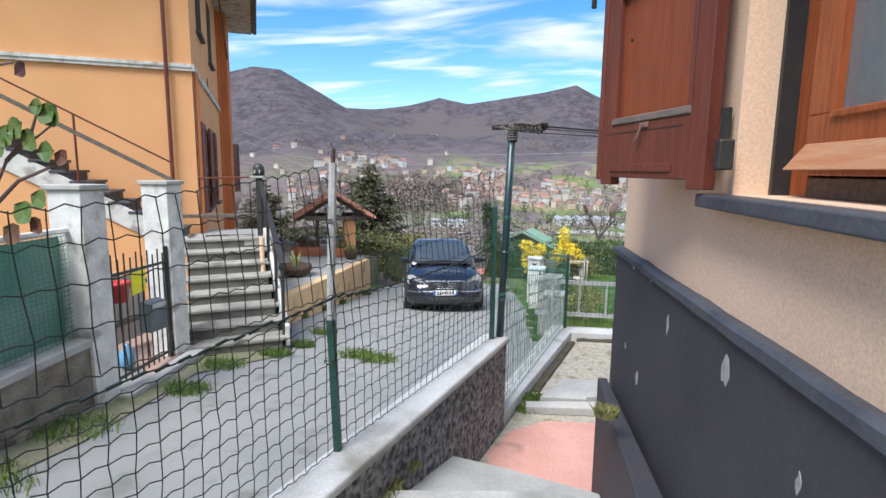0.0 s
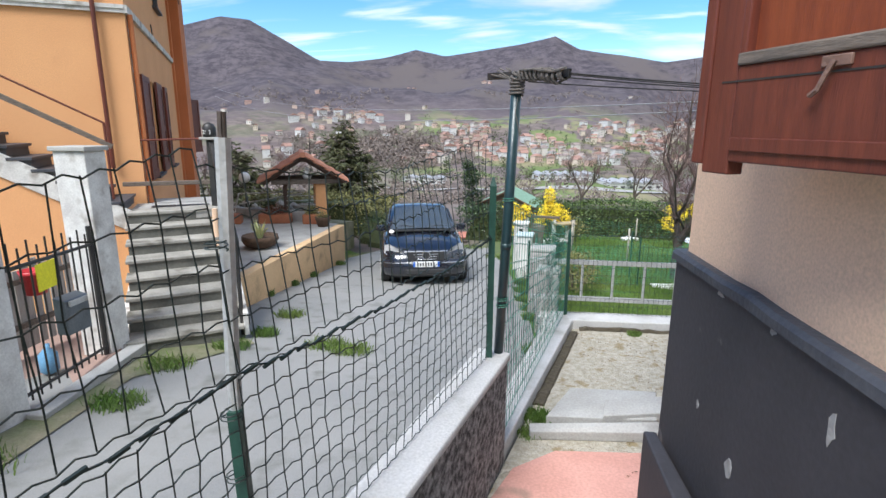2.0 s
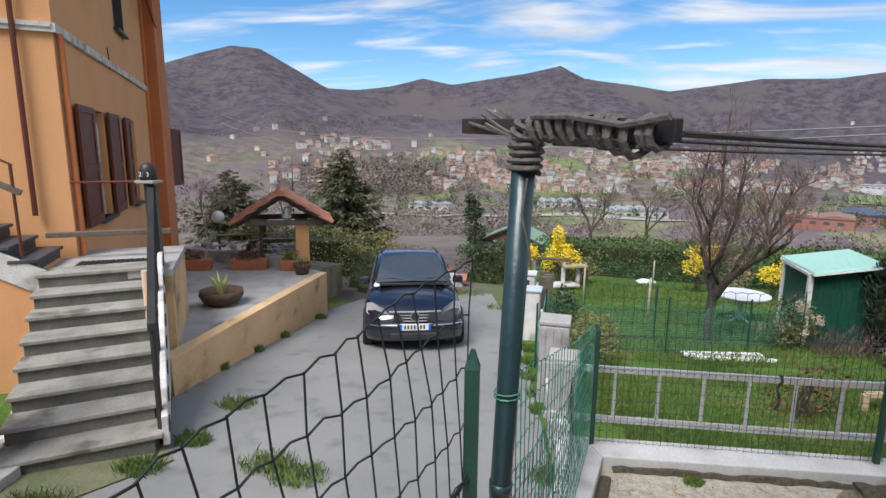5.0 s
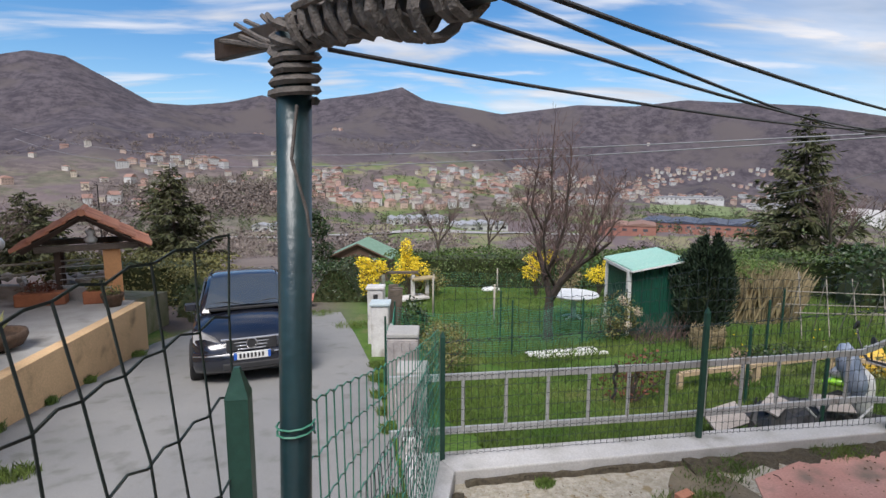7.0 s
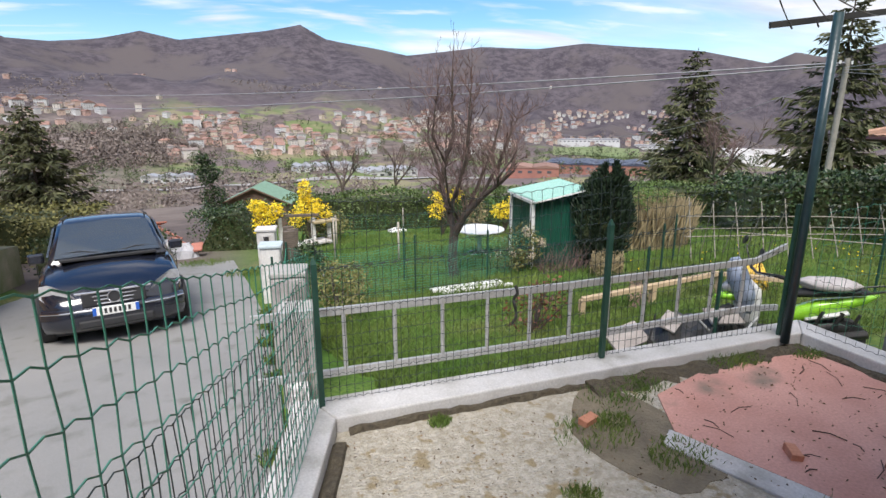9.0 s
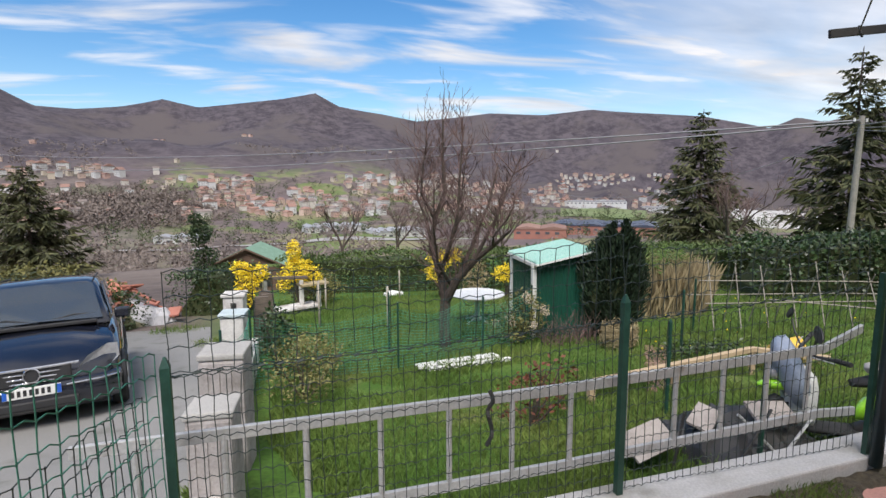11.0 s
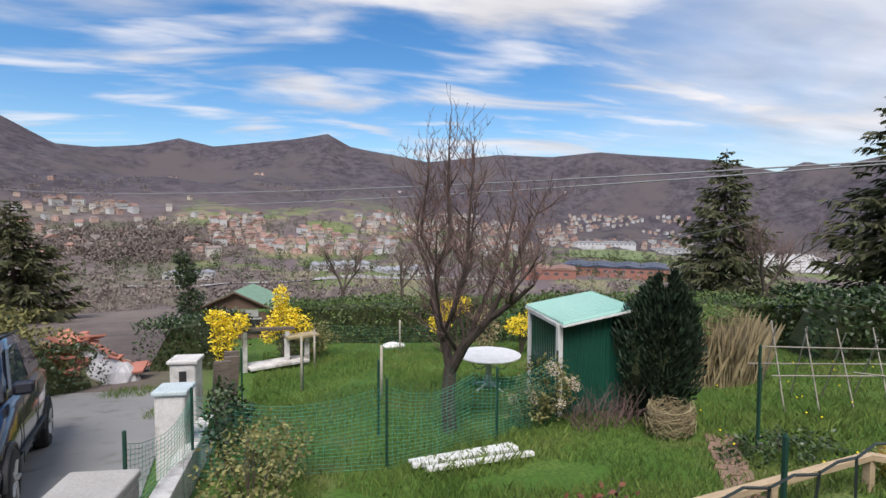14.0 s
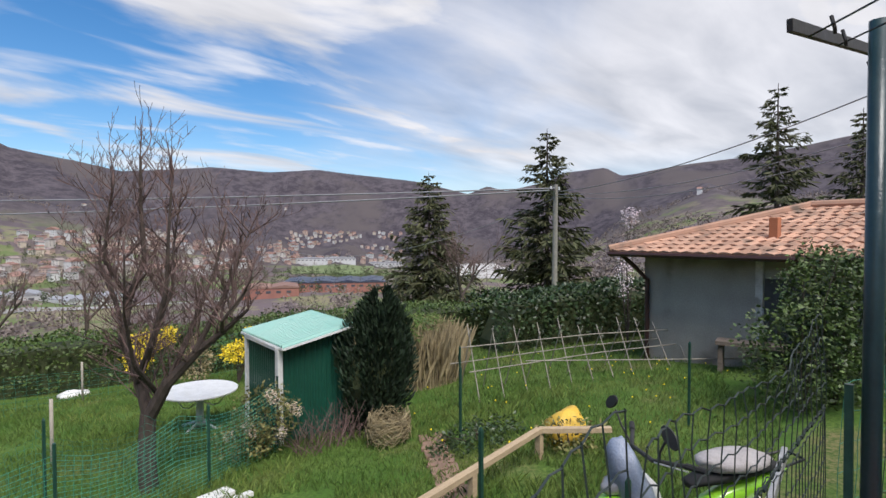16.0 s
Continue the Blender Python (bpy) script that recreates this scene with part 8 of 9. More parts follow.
# ---------------- patio, planted wall, tiled well ----------------
def patio():
    tagged(finish("patio_wall", prism([(-3.72, 8.10), (-3.52, 8.06), (-3.42, 13.55), (-3.62, 13.6)], -2.0, [-0.33, -0.33, -0.46, -0.46]), mPatioWall, bevel=0.012), "yellow-orange plastered retaining wall with stains", "wall", kind="structure")
    tagged(finish("patio_floor", prism([(-3.72, 8.1), (-3.62, 13.6), (-6.2, 14.2), (-9.5, 15.5), (-7.4, 12.2), (-5.3, 9.2)], -2.0, -0.44), mConcrete), "grey concrete patio before the orange house", "floor", kind="structure")
    tagged(finish("patio_edge", prism([(-4.1, 13.6), (-4.1, 13.8), (-7.6, 14.6), (-7.6, 14.4)], -0.6, -0.18), mConcrete, bevel=0.01), "low concrete kerb at the patio's end", "kerb", kind="structure")
    b = tagged(empty("planter_bowl", (-4.35, 10.75, -0.44)), "brown woven bowl planter with an agave plant", "planter")
    part("bowl", lathe([(0.16, 0.0), (0.30, 0.06), (0.37, 0.18), (0.36, 0.26), (0.31, 0.25), (0.28, 0.20), (0.01, 0.19)], 20), mBasket, b, smooth=True)
    rnd = random.Random(2)
    for k in range(16):
        a = rnd.random() * 6.28
        h = rnd.uniform(0.2, 0.4)
        bm = bmesh.new()
        pts = [Vector((math.cos(a) * r, math.sin(a) * r, 0.2 + h * z)) for r, z in ((0.02, 0), (0.07, 0.5), (0.17, 1.0))]
        add_tube(bm, pts, [0.025, 0.022, 0.002], 4)
        part("blade", bm, mAgave, b)
    for k, (x, y, L, rz, m_, lab) in enumerate(((-6.5, 13.2, 1.0, 14, mTerracotta, "long terracotta trough planter with dry plants"), (-4.25, 13.55, 0.45, 10, mTerracotta, "square terracotta pot with small plant"), (-5.2, 13.5, 0.8, 12, mRedLeaf, "dark red heather in a low trough"))):
        p = tagged(empty("trough_planter", (x, y, -0.44), rz), lab, "planter")
        part("trough", box(-L / 2, -0.14, 0, L / 2, 0.14, 0.24), mTerracotta, p, bevel=0.02)
        bm = bmesh.new()
        leaf_cloud(bm, (0, 0, 0.32), (L / 2, 0.2, 0.16), 350, 0.06, rnd, 0.3)
        tagged(part("plant", bm, (mRedLeaf, mShrub, mRedLeaf)[k], p), kind="stuff")
    t = tagged(empty("round_pot", (-3.85, 13.2, -0.44)), "dark round pot with low plant on the wall end", "pot")
    part("pot", lathe([(0.13, 0), (0.19, 0.2), (0.2, 0.24), (0.17, 0.24), (0.15, 0.2)], 16), mBasket, t, smooth=True)
    bm = bmesh.new()
    leaf_cloud(bm, (0, 0, 0.28), (0.2, 0.2, 0.12), 160, 0.05, rnd, 0.3)
    tagged(part("plant", bm, mShrub, t), kind="stuff")
    # rockery
    for k in range(42):
        x, y = -7.8 + rnd.random() * 2.9, 14.6 + rnd.random() * 1.6
        r = rnd.uniform(0.08, 0.2)
        bm = bmesh.new()
        bmesh.ops.create_icosphere(bm, subdivisions=1, radius=r)
        roughen(bm, r * 0.35, 6, k)
        s = tagged(finish("rockery_stone", bm, mRock), "pale rounded stone of the rockery", "stone", group="rockery stones")
        s.location = (x, y, -0.62 + 0.3 * rnd.random())
    tagged(finish("rockery_bed", prism([(-4.0, 13.8), (-4.0, 16.5), (-8.5, 17.2), (-8.5, 14.6)], -2.4, [-0.55, -0.9, -0.8, -0.55]), mVerge), "earth bed of the rockery", "ground", kind="structure")
    # lamp
    l = tagged(empty("globe_lamp", (-6.35, 14.3, -0.5)), "white globe garden lamp on a dark pole", "lamp")
    part("pole", tube([(0, 0, 0), (0, 0, 1.0)], 0.025, 8), mDark, l)
    bm = bmesh.new()
    bmesh.ops.create_icosphere(bm, subdivisions=3, radius=0.15, matrix=Matrix.Translation((0, 0, 1.12)))
    part("globe", bm, mPlastic, l, smooth=True)
    h = tagged(empty("garden_rail", (0, 0, 0)), "pale metal tube railing beside the well", "rail")
    for a, c in (((-6.4, 14.0, 0.22), (-4.6, 14.1, 0.32)), ((-6.4, 14.0, -0.05), (-4.7, 14.1, 0.25)), ((-6.4, 14.0, 0.22), (-6.55, 13.9, -0.44))):
        part("tube_rail", tube([a, c], 0.02, 6), mSteelPale, h)
    d = tagged(empty("wall_drainpipe", (-3.66, 8.0, -0.8)), "cream drainpipe at the end of the patio wall", "drainpipe")
    part("pipe", tube([(0, 0, -0.2), (0, 0, 0.2), (-0.05, -0.02, 0.32), (-0.05, -0.02, 1.6)], 0.04, 8), mPeach, d)
    part("collar", tube([(0, 0, 0.0), (0, 0, 0.05)], 0.055, 8), mPeach, d)


mBasket = mat("woven_brown", (0.12, 0.075, 0.05), (0.07, 0.045, 0.03), rough=0.95, scale=20, bump=0.8)
mTerracotta = mat("terracotta", (0.45, 0.17, 0.08), (0.34, 0.13, 0.07), rough=0.9, scale=4)
mAgave = mat("agave", (0.32, 0.38, 0.18), (0.5, 0.48, 0.22), rough=0.5, bump=0)
mRock = mat("pale_rock", (0.38, 0.36, 0.33), (0.24, 0.23, 0.21), rough=0.95, scale=5, rnd=0.25)
patio()


def tile_slope(parent, o, u, v, nu, nv, thick=0.03, lift=0.03, m_=None, name="tile"):
    """Courses of curved tiles over the slope o + u + v; u runs along the eave, v up the slope. Each tile its own part, sharing one mesh per slope."""
    o, u, v = Vector(o), Vector(u), Vector(v)
    n = u.cross(v).normalized()
    if n.z < 0:
        n = -n
    du, dv = u / nu, v / nv
    bm = bmesh.new()
    for (a, b) in ((0, 1),):
        rings = []
        for t in (0.0, 1.12):
            ring = [dv * t + du * (k / 4) + n * (lift * math.sin(math.pi * k / 4) + (0.035 if t == 0 else 0.0)) for k in range(5)]
            ring += [dv * t + du * (k / 4) + n * (lift * math.sin(math.pi * k / 4) + (0.035 if t == 0 else 0.0) - thick) for k in range(4, -1, -1)]
            rings.append(ring)
        add_loft(bm, rings)
    first = None
    for i in range(nu):
        for j in range(nv):
            if first is None:
                first = finish(name, bm, m_ or mTile, parent)
                ob = first
            else:
                ob = new(name, first.data)
                ob.parent = parent
            ob.location = o + du * i + dv * j + n * 0.01
    return first


def well_house():
    e = tagged(empty("garden_well_house", (-4.62, 14.45, -0.62), 22), "small gabled brick well house with terracotta tile roof", "well")
    for x in (-0.62, 0.28):
        for y in (-0.45, 0.45):
            if x > 0:
                part("pillar", box(x - 0.15, y - 0.14, 0, x + 0.15, y + 0.14, 1.15), mOrange, e, "orange plastered pillar", bevel=0.01)
            else:
                part("wooden_post", box(x - 0.05, y - 0.05, 0, x + 0.05, y + 0.05, 1.15), mWoodDark, e, "dark wooden post", bevel=0.008)
    part("basin", lathe([(0.34, 0), (0.36, 0.42), (0.40, 0.46), (0.40, 0.52), (0.30, 0.52), (0.29, 0.2), (0.01, 0.2)], 18), mStone, e, "round grey stone well basin")
    for k in range(7):
        part("grille_bar", tube([(-0.60, -0.52, 0.12 + 0.12 * k), (0.14, -0.52, 0.12 + 0.12 * k)], 0.007, 5), mSteelPale, e)
    for y in (-0.62, 0.62):
        part("tie_beam", box(-0.95, y - 0.05, 1.15, 0.75, y + 0.05, 1.27), mWoodGrey, e, bevel=0.01)
        for s in (-1, 1):
            part("rafter", tube([(-0.15 + s * 1.0, y, 1.16), (-0.15, y, 1.80)], 0.055, 4), mWoodDark, e, "dark wooden rafter")
    part("ridge_beam", box(-0.2, -0.8, 1.72, -0.1, 0.8, 1.82), mWoodDark, e)
    part("ornament", lathe([(0.08, 0), (0.12, 0.08), (0.05, 0.16), (0.09, 0.22), (0.02, 0.30)], 12), mPlastic, e, "small white figure ornament", smooth=True).location = (-0.05, -0.5, 1.27)
    for s in (-1, 1):
        part("roof_board", prism([(-0.15, -0.85), (-0.15 + s * 1.08, -0.85), (-0.15 + s * 1.08, 0.85), (-0.15, 0.85)][::s], [1.83, 1.15, 1.15, 1.83][::s], [1.86, 1.18, 1.18, 1.86][::s]), mWoodDark, e)
        tile_slope(e, (-0.15 + s * 1.10, -0.87, 1.18), (0, 1.74, 0), (-s * 1.10, 0, 0.70), 7, 4, 0.02, 0.05)
    part("ridge_tile", tube([(-0.15, -0.88, 1.90), (-0.15, 0.88, 1.90)], 0.07, 8), mTile, e)
    part("antenna", tube([(0.1, 0.9, 1.2), (0.1, 0.9, 2.4)], 0.012, 5), mDark, e)


mWoodDark = mat("dark_roof_timber", (0.09, 0.055, 0.04), (0.06, 0.04, 0.03), rough=0.8)
well_house()


def rubble():
    rnd = random.Random(12)
    for k in range(70):
        u = rnd.random()
        x, y = -2.05 + rnd.gauss(0, 0.6), 18.9 + rnd.gauss(0, 0.4)
        h = 0.25 + max(0, 0.85 - 0.7 * abs(x + 2.05))
        b = tagged(finish("broken_tile", roughen(box(-0.27, -0.15, 0, 0.27, 0.15, 0.05), 0.02, 5, k), mRubbleTile if rnd.random() < 0.75 else mPlank, bevel=0.006), "broken terracotta roof tile on the rubble heap", "rubble", group="rubble heap")
        b.location = (x, y, ground_z(x, y) + h * rnd.random() + 0.03)
        b.rotation_euler = (rnd.uniform(-0.5, 0.5), rnd.uniform(-0.5, 0.5), rnd.random() * 6)
    tagged(finish("rubble_mound", roughen(lathe([(1.3, -0.2), (1.0, 0.15), (0.5, 0.5), (0.02, 0.62)], 16), 0.14, 2.0), mVerge), "earth mound below the broken tiles", "rubble").location = (-2.1, 19.0, -2.0)
    for k, (x, y, s) in enumerate(((-1.5, 18.7, 0.95), (-1.15, 18.6, 0.7), (-1.75, 19.0, 1.1))):
        t = tagged(finish("plastic_sheeting", roughen(lathe([(0.6, 0), (0.48, 0.28), (0.2, 0.52), (0.02, 0.56)], 18), 0.17, 3.3, k * 3), mSheetWhite), "crumpled pale plastic sheeting over the rubble", "sheet")
        t.location, t.scale = (x, y, ground_z(x, y)), (s, s * 0.8, s)


mSheetWhite = mat("pale_plastic_sheet", (0.62, 0.62, 0.64), (0.5, 0.5, 0.53), rough=0.35, scale=4, bump=0.5, dist=0.03)
mRubbleTile = mat("broken_red_tile", (0.50, 0.20, 0.15), (0.42, 0.17, 0.12), rough=0.85, scale=5, rnd=0.2)
rubble()


def hut():
    x, y = 0.95, 26.6
    e = tagged(empty("garden_hut", (x, y, -3.05), -13), "brown wooden hut with pale green felt roof beyond the hedge", "hut")
    w, d, eave, top = 1.28, 0.95, 1.42, 2.02
    for k in range(11):
        part("plank", box(-w, -d, 0.12 * k, w, -d + 0.04, 0.12 * k + 0.112), mHutWood, e)
    for sx in (-w, w - 0.05):
        part("side_wall", box(sx, -d + 0.05, 0, sx + 0.05, d, eave), mHutWood, e)
    bm = bmesh.new()
    add_loft(bm, [[(-w, yy, eave), (w, yy, eave), (0, yy, top - 0.03)] for yy in (-d, -d + 0.05)])
    part("gable", bm, mHutWood, e)
    for s in (-1, 1):
        part("roof_sheet", prism([(0, -d - 0.15), (s * (w + 0.18), -d - 0.15), (s * (w + 0.18), d + 0.3), (0, d + 0.3)][::s], [top, eave - 0.07, eave - 0.07, top][::s], [top + 0.05, eave - 0.02, eave - 0.02, top + 0.05][::s]), mFelt, e, "pale green felt roof sheet")
        part("barge_board", tube([(0, -d - 0.16, top + 0.01), (s * (w + 0.18), -d - 0.16, eave - 0.06)], 0.035, 4), mHutWood, e)
    part("window", box(0.35, -d - 0.03, 0.55, 0.85, -d + 0.0, 1.05), mDark, e, "small dark window")
    part("window_frame", box(0.31, -d - 0.02, 1.05, 0.89, -d - 0.001, 1.11), mWhite, e)
    part("lamp", box(0.35, -d - 0.06, 1.15, 0.80, -d - 0.0, 1.38), mSteelPale, e, "pale flat lamp under the gable")


mHutWood = mat("brown_hut_plank", (0.17, 0.105, 0.075), (0.12, 0.075, 0.055), rough=0.85, stretch=(0.6, 4, 6))
mFelt = mat("pale_green_felt", (0.20, 0.32, 0.235), (0.16, 0.27, 0.19), rough=0.8)
hut()


# ---------------- stone shed to the east ----------------
def stone_house():
    x0, y0 = 14.1, 10.7
    e = tagged(empty("stone_shed", (x0, y0, -1.15), -100), "old grey plastered outbuilding with hipped terracotta tile roof", "house")
    W, D, H = 6.5, 5.0, 2.42
    # local x runs along the west front, local y goes back eastwards
    part("front_wall", box(0, 0, -1, W, 0.3, H), mStone, e)
    part("side_wall", box(0, 0.3, -1, 0.3, D, H), mStone, e)
    part("side_wall", box(W - 0.3, 0.3, -1, W, D, H), mStone, e)
    part("back_wall", box(0.3, D - 0.3, -1, W - 0.3, D, H), mStone, e)
    part("white_pipe", box(2.35, -0.06, -0.3, 2.48, 0.0, H), mWhite, e, "pale upright strip")
    # flat dark slab on the wall, its colour giving the doorway's shade
    part("door_recess", box(2.5, -0.02, -0.4, 3.6, 0.02, 2.0), mSlateDark, e)
    bm = tube([(0.1, -0.06, -0.2), (0.1, -0.06, H - 0.6), (-0.15, -0.22, H - 0.28), (-0.35, -0.42, H - 0.03)], 0.05, 8)
    part("downpipe", bm, mPipeBrown, e, "dark brown downpipe")
    ov = 0.55
    part("eave_gutter", tube([(-ov, -ov, H - 0.03), (W + ov, -ov, H - 0.03)], 0.055, 8), mPipeBrown, e)
    part("eave_gutter", tube([(-ov, -ov, H - 0.03), (-ov, D + ov, H - 0.03)], 0.055, 8), mPipeBrown, e)
    top = H + 0.95
    A, B, C, D_ = Vector((-ov, -ov, H)), Vector((W + ov, -ov, H)), Vector((W + ov, D + ov, H)), Vector((-ov, D + ov, H))
    R0, R1 = Vector((2.35, D / 2, top)), Vector((W - 2.0, D / 2, top))
    bm = bmesh.new()
    vs = [bm.verts.new(p) for p in (A, B, C, D_, R0, R1)]
    for f in ((0, 1, 5, 4), (1, 2, 5), (2, 3, 4, 5), (3, 0, 4), (3, 2, 1, 0)):
        bm.faces.new([vs[i] for i in f])
    part("roof_deck", bm, mWoodDark, e)

    def courses(P, Q, S, T, n, cols):
        for j in range(n):
            t0, t1 = j / n, (j + 1) / n + 0.04
            a, b = P.lerp(S, t0), Q.lerp(T, t0)
            c, d = Q.lerp(T, min(1, t1)), P.lerp(S, min(1, t1))
            L = (b - a).length
            k = max(1, int(L / 0.24))
            up = (b - a).cross(d - a).normalized()
            up = up if up.z > 0 else -up
            for i in range(k):
                p0, p1 = a.lerp(b, i / k), a.lerp(b, (i + 0.94) / k)
                q1, q0 = d.lerp(c, (i + 0.94) / k), d.lerp(c, i / k)
                bm_ = bmesh.new()
                m_ = (p0 + p1) / 2 + up * 0.075
                m2 = (q0 + q1) / 2 + up * 0.06
                add_loft(bm_, [[p0 + up * 0.05, m_, p1 + up * 0.05, p1, p0], [q0 + up * 0.012, m2, q1 + up * 0.012, q1 - up * 0.01, q0 - up * 0.01]])
                tiles.append(bm_)
    tiles = []
    courses(A, B, R0, R1, 13, 20)
    courses(D_, A, R0, R0, 12, 16)
    for b_ in tiles[:660]:
        part("tile", b_, mOldTile, e)
    for a, b in ((A, R0), (B, R1), (D_, R0)):
        part("hip_tile", tube([a + Vector((0, 0, 0.08)), b + Vector((0, 0, 0.08))], 0.09, 8), mOldTile, e)
    part("chimney", box(2.40, 0.35, H + 0.2, 2.56, 0.51, H + 0.72), mTerracotta, e, "small terracotta chimney pot", bevel=0.01)
    part("ridge_tile", tube([R0 + Vector((0, 0, 0.08)), R1 + Vector((0, 0, 0.08))], 0.09, 8), mOldTile, e)
    t = tagged(empty("workbench", (13.0, 8.9, ground_z(13, 8.9)), -80), "rough wooden bench against the shed wall", "bench")
    part("top", box(0, 0, 0.55, 1.6, 0.45, 0.62), mWoodGrey, t)
    for x in (0.08, 1.5):
        part("leg", box(x - 0.04, 0.05, 0, x + 0.04, 0.4, 0.55), mWoodGrey, t)


mPipeBrown = mat("brown_pipe", (0.07, 0.03, 0.025), (0.05, 0.025, 0.02), rough=0.45)
mOldTile = mat("weathered_roof_tile", (0.50, 0.28, 0.185), (0.38, 0.235, 0.165), rough=0.9, scale=3, fine=50, rnd=0.3, stain=(0.16, 0.12, 0.09), stain_scale=2)
stone_house()


# ---------------- poles and wires ----------------
def utility_pole():
    x, y = at_bearing(58.3, 22)
    z0 = terrain_z(x, y)
    top = 1.65 + 22 * math.tan(radians(5.3))
    e = tagged(empty("utility_pole", (x, y, z0)), "grey weathered utility pole with insulators and wires", "utility pole")
    part("shaft", tube([(0, 0, -0.3), (0.1, 0, top - z0)], 0.12, 10, 0.09), mPoleGrey, e)
    part("bracket", box(-0.3, -0.03, top - z0 - 0.25, 0.4, 0.03, top - z0 - 0.2), mDark, e)
    for k in (-0.25, 0.1, 0.35):
        part("insulator", tube([(k, 0, top - z0 - 0.2), (k, 0, top - z0 - 0.08)], 0.035, 8), mPlastic, e)
    T = Vector((x, y, top - 0.15))

    def far(b, r, el):
        a, c = at_bearing(b, r)
        return Vector((a, c, 1.65 + r * math.tan(radians(el))))
    for k, (p, sag, r) in enumerate(((far(-30, 160, 3.6), 3.0, 0.03), (far(-30, 160, 2.8), 3.4, 0.03), (far(88, 12, 12.5), 0.35, 0.014), (far(88, 14, 8.8), 0.4, 0.012), (far(88, 14, 7.8), 0.5, 0.012), (far(30, 40, -1.5), 1.2, 0.012))):
        line_between("overhead_wire", T + Vector((0, 0, -0.08 * k)), p, sag, r, mWireGrey, "thin grey overhead wire across the valley view")


mPoleGrey = mat("grey_pole", (0.30, 0.28, 0.24), (0.22, 0.21, 0.18), rough=0.9)
mWireGrey = mat("grey_wire", (0.28, 0.28, 0.29), (0.24, 0.24, 0.25), rough=0.7, bump=0)
utility_pole()


# ---------------- branch beside the first view ----------------
def rose_branch():
    e = tagged(empty("rose_branch", (-0.62, 0.72, 1.95)), "rose branch with green and reddish leaves reaching over the fence", "branch")
    rnd = random.Random(5)
    stems = [[(-0.35, -0.1, -0.5), (-0.12, 0.0, -0.12), (-0.05, 0.02, 0.03), (0.08, 0.03, 0.12)], [(-0.12, 0, -0.12), (0.0, 0.0, -0.02), (0.09, 0.02, 0.02), (0.14, 0.02, 0.0)],
             [(-0.05, 0.02, 0.03), (0.03, 0.02, 0.10), (0.05, 0.03, 0.17)], [(-0.25, 0.0, 0.22), (-0.05, 0.0, 0.26), (0.02, 0.0, 0.27)]]
    for s in stems:
        part("stem", tube([Vector(p) for p in s], 0.006, 6, 0.0025), mTwig, e)
    spots = [(-0.02, 0, 0.10, 0), (0.02, 0, 0.06, 0), (0.09, 0, 0.12, 0), (0.05, 0, 0.165, 0), (-0.08, 0, 0.06, 0), (-0.02, 0, -0.08, 0), (0.03, 0, -0.055, 0), (0.06, 0, 0.05, 0), (0.11, 0, 0.05, 1), (0.02, 0, -0.15, 1), (-0.06, 0, -0.14, 1), (-0.05, 0, 0.11, 0), (0.075, 0, 0.165, 0), (0.02, 0, 0.24, 2)]
    for x, y, z, kind in spots:
        L = rnd.uniform(0.045, 0.07)
        a = rnd.uniform(-0.9, 0.9)
        d, s = Vector((math.cos(a), -0.2, math.sin(a))), Vector((-math.sin(a), 0.1, math.cos(a)))
        bm = bmesh.new()
        o = Vector((x, y, z))
        rows = []
        for t, w in ((0.0, 0.002), (0.25, 0.4), (0.55, 0.48), (0.85, 0.25), (1.0, 0.01)):
            c = o + d * L * t + Vector((0, 0.006 * math.sin(t * 3), 0))
            rows.append([bm.verts.new(c - s * L * w), bm.verts.new(c + Vector((0, 0.004, 0))), bm.verts.new(c + s * L * w)])
        for r0, r1 in zip(rows, rows[1:]):
            for k in range(2):
                bm.faces.new((r0[k], r0[k + 1], r1[k + 1], r1[k]))
        part("leaf", bm, (mRoseLeaf, mRedLeaf, mRoseDark)[kind], e)


mRoseLeaf = mat("rose_leaf", (0.065, 0.13, 0.03), (0.13, 0.15, 0.04), rough=0.45, scale=30, bump=0.1)
mRoseDark = mat("withered_bloom", (0.05, 0.012, 0.015), (0.03, 0.01, 0.01), rough=0.8)
rose_branch()


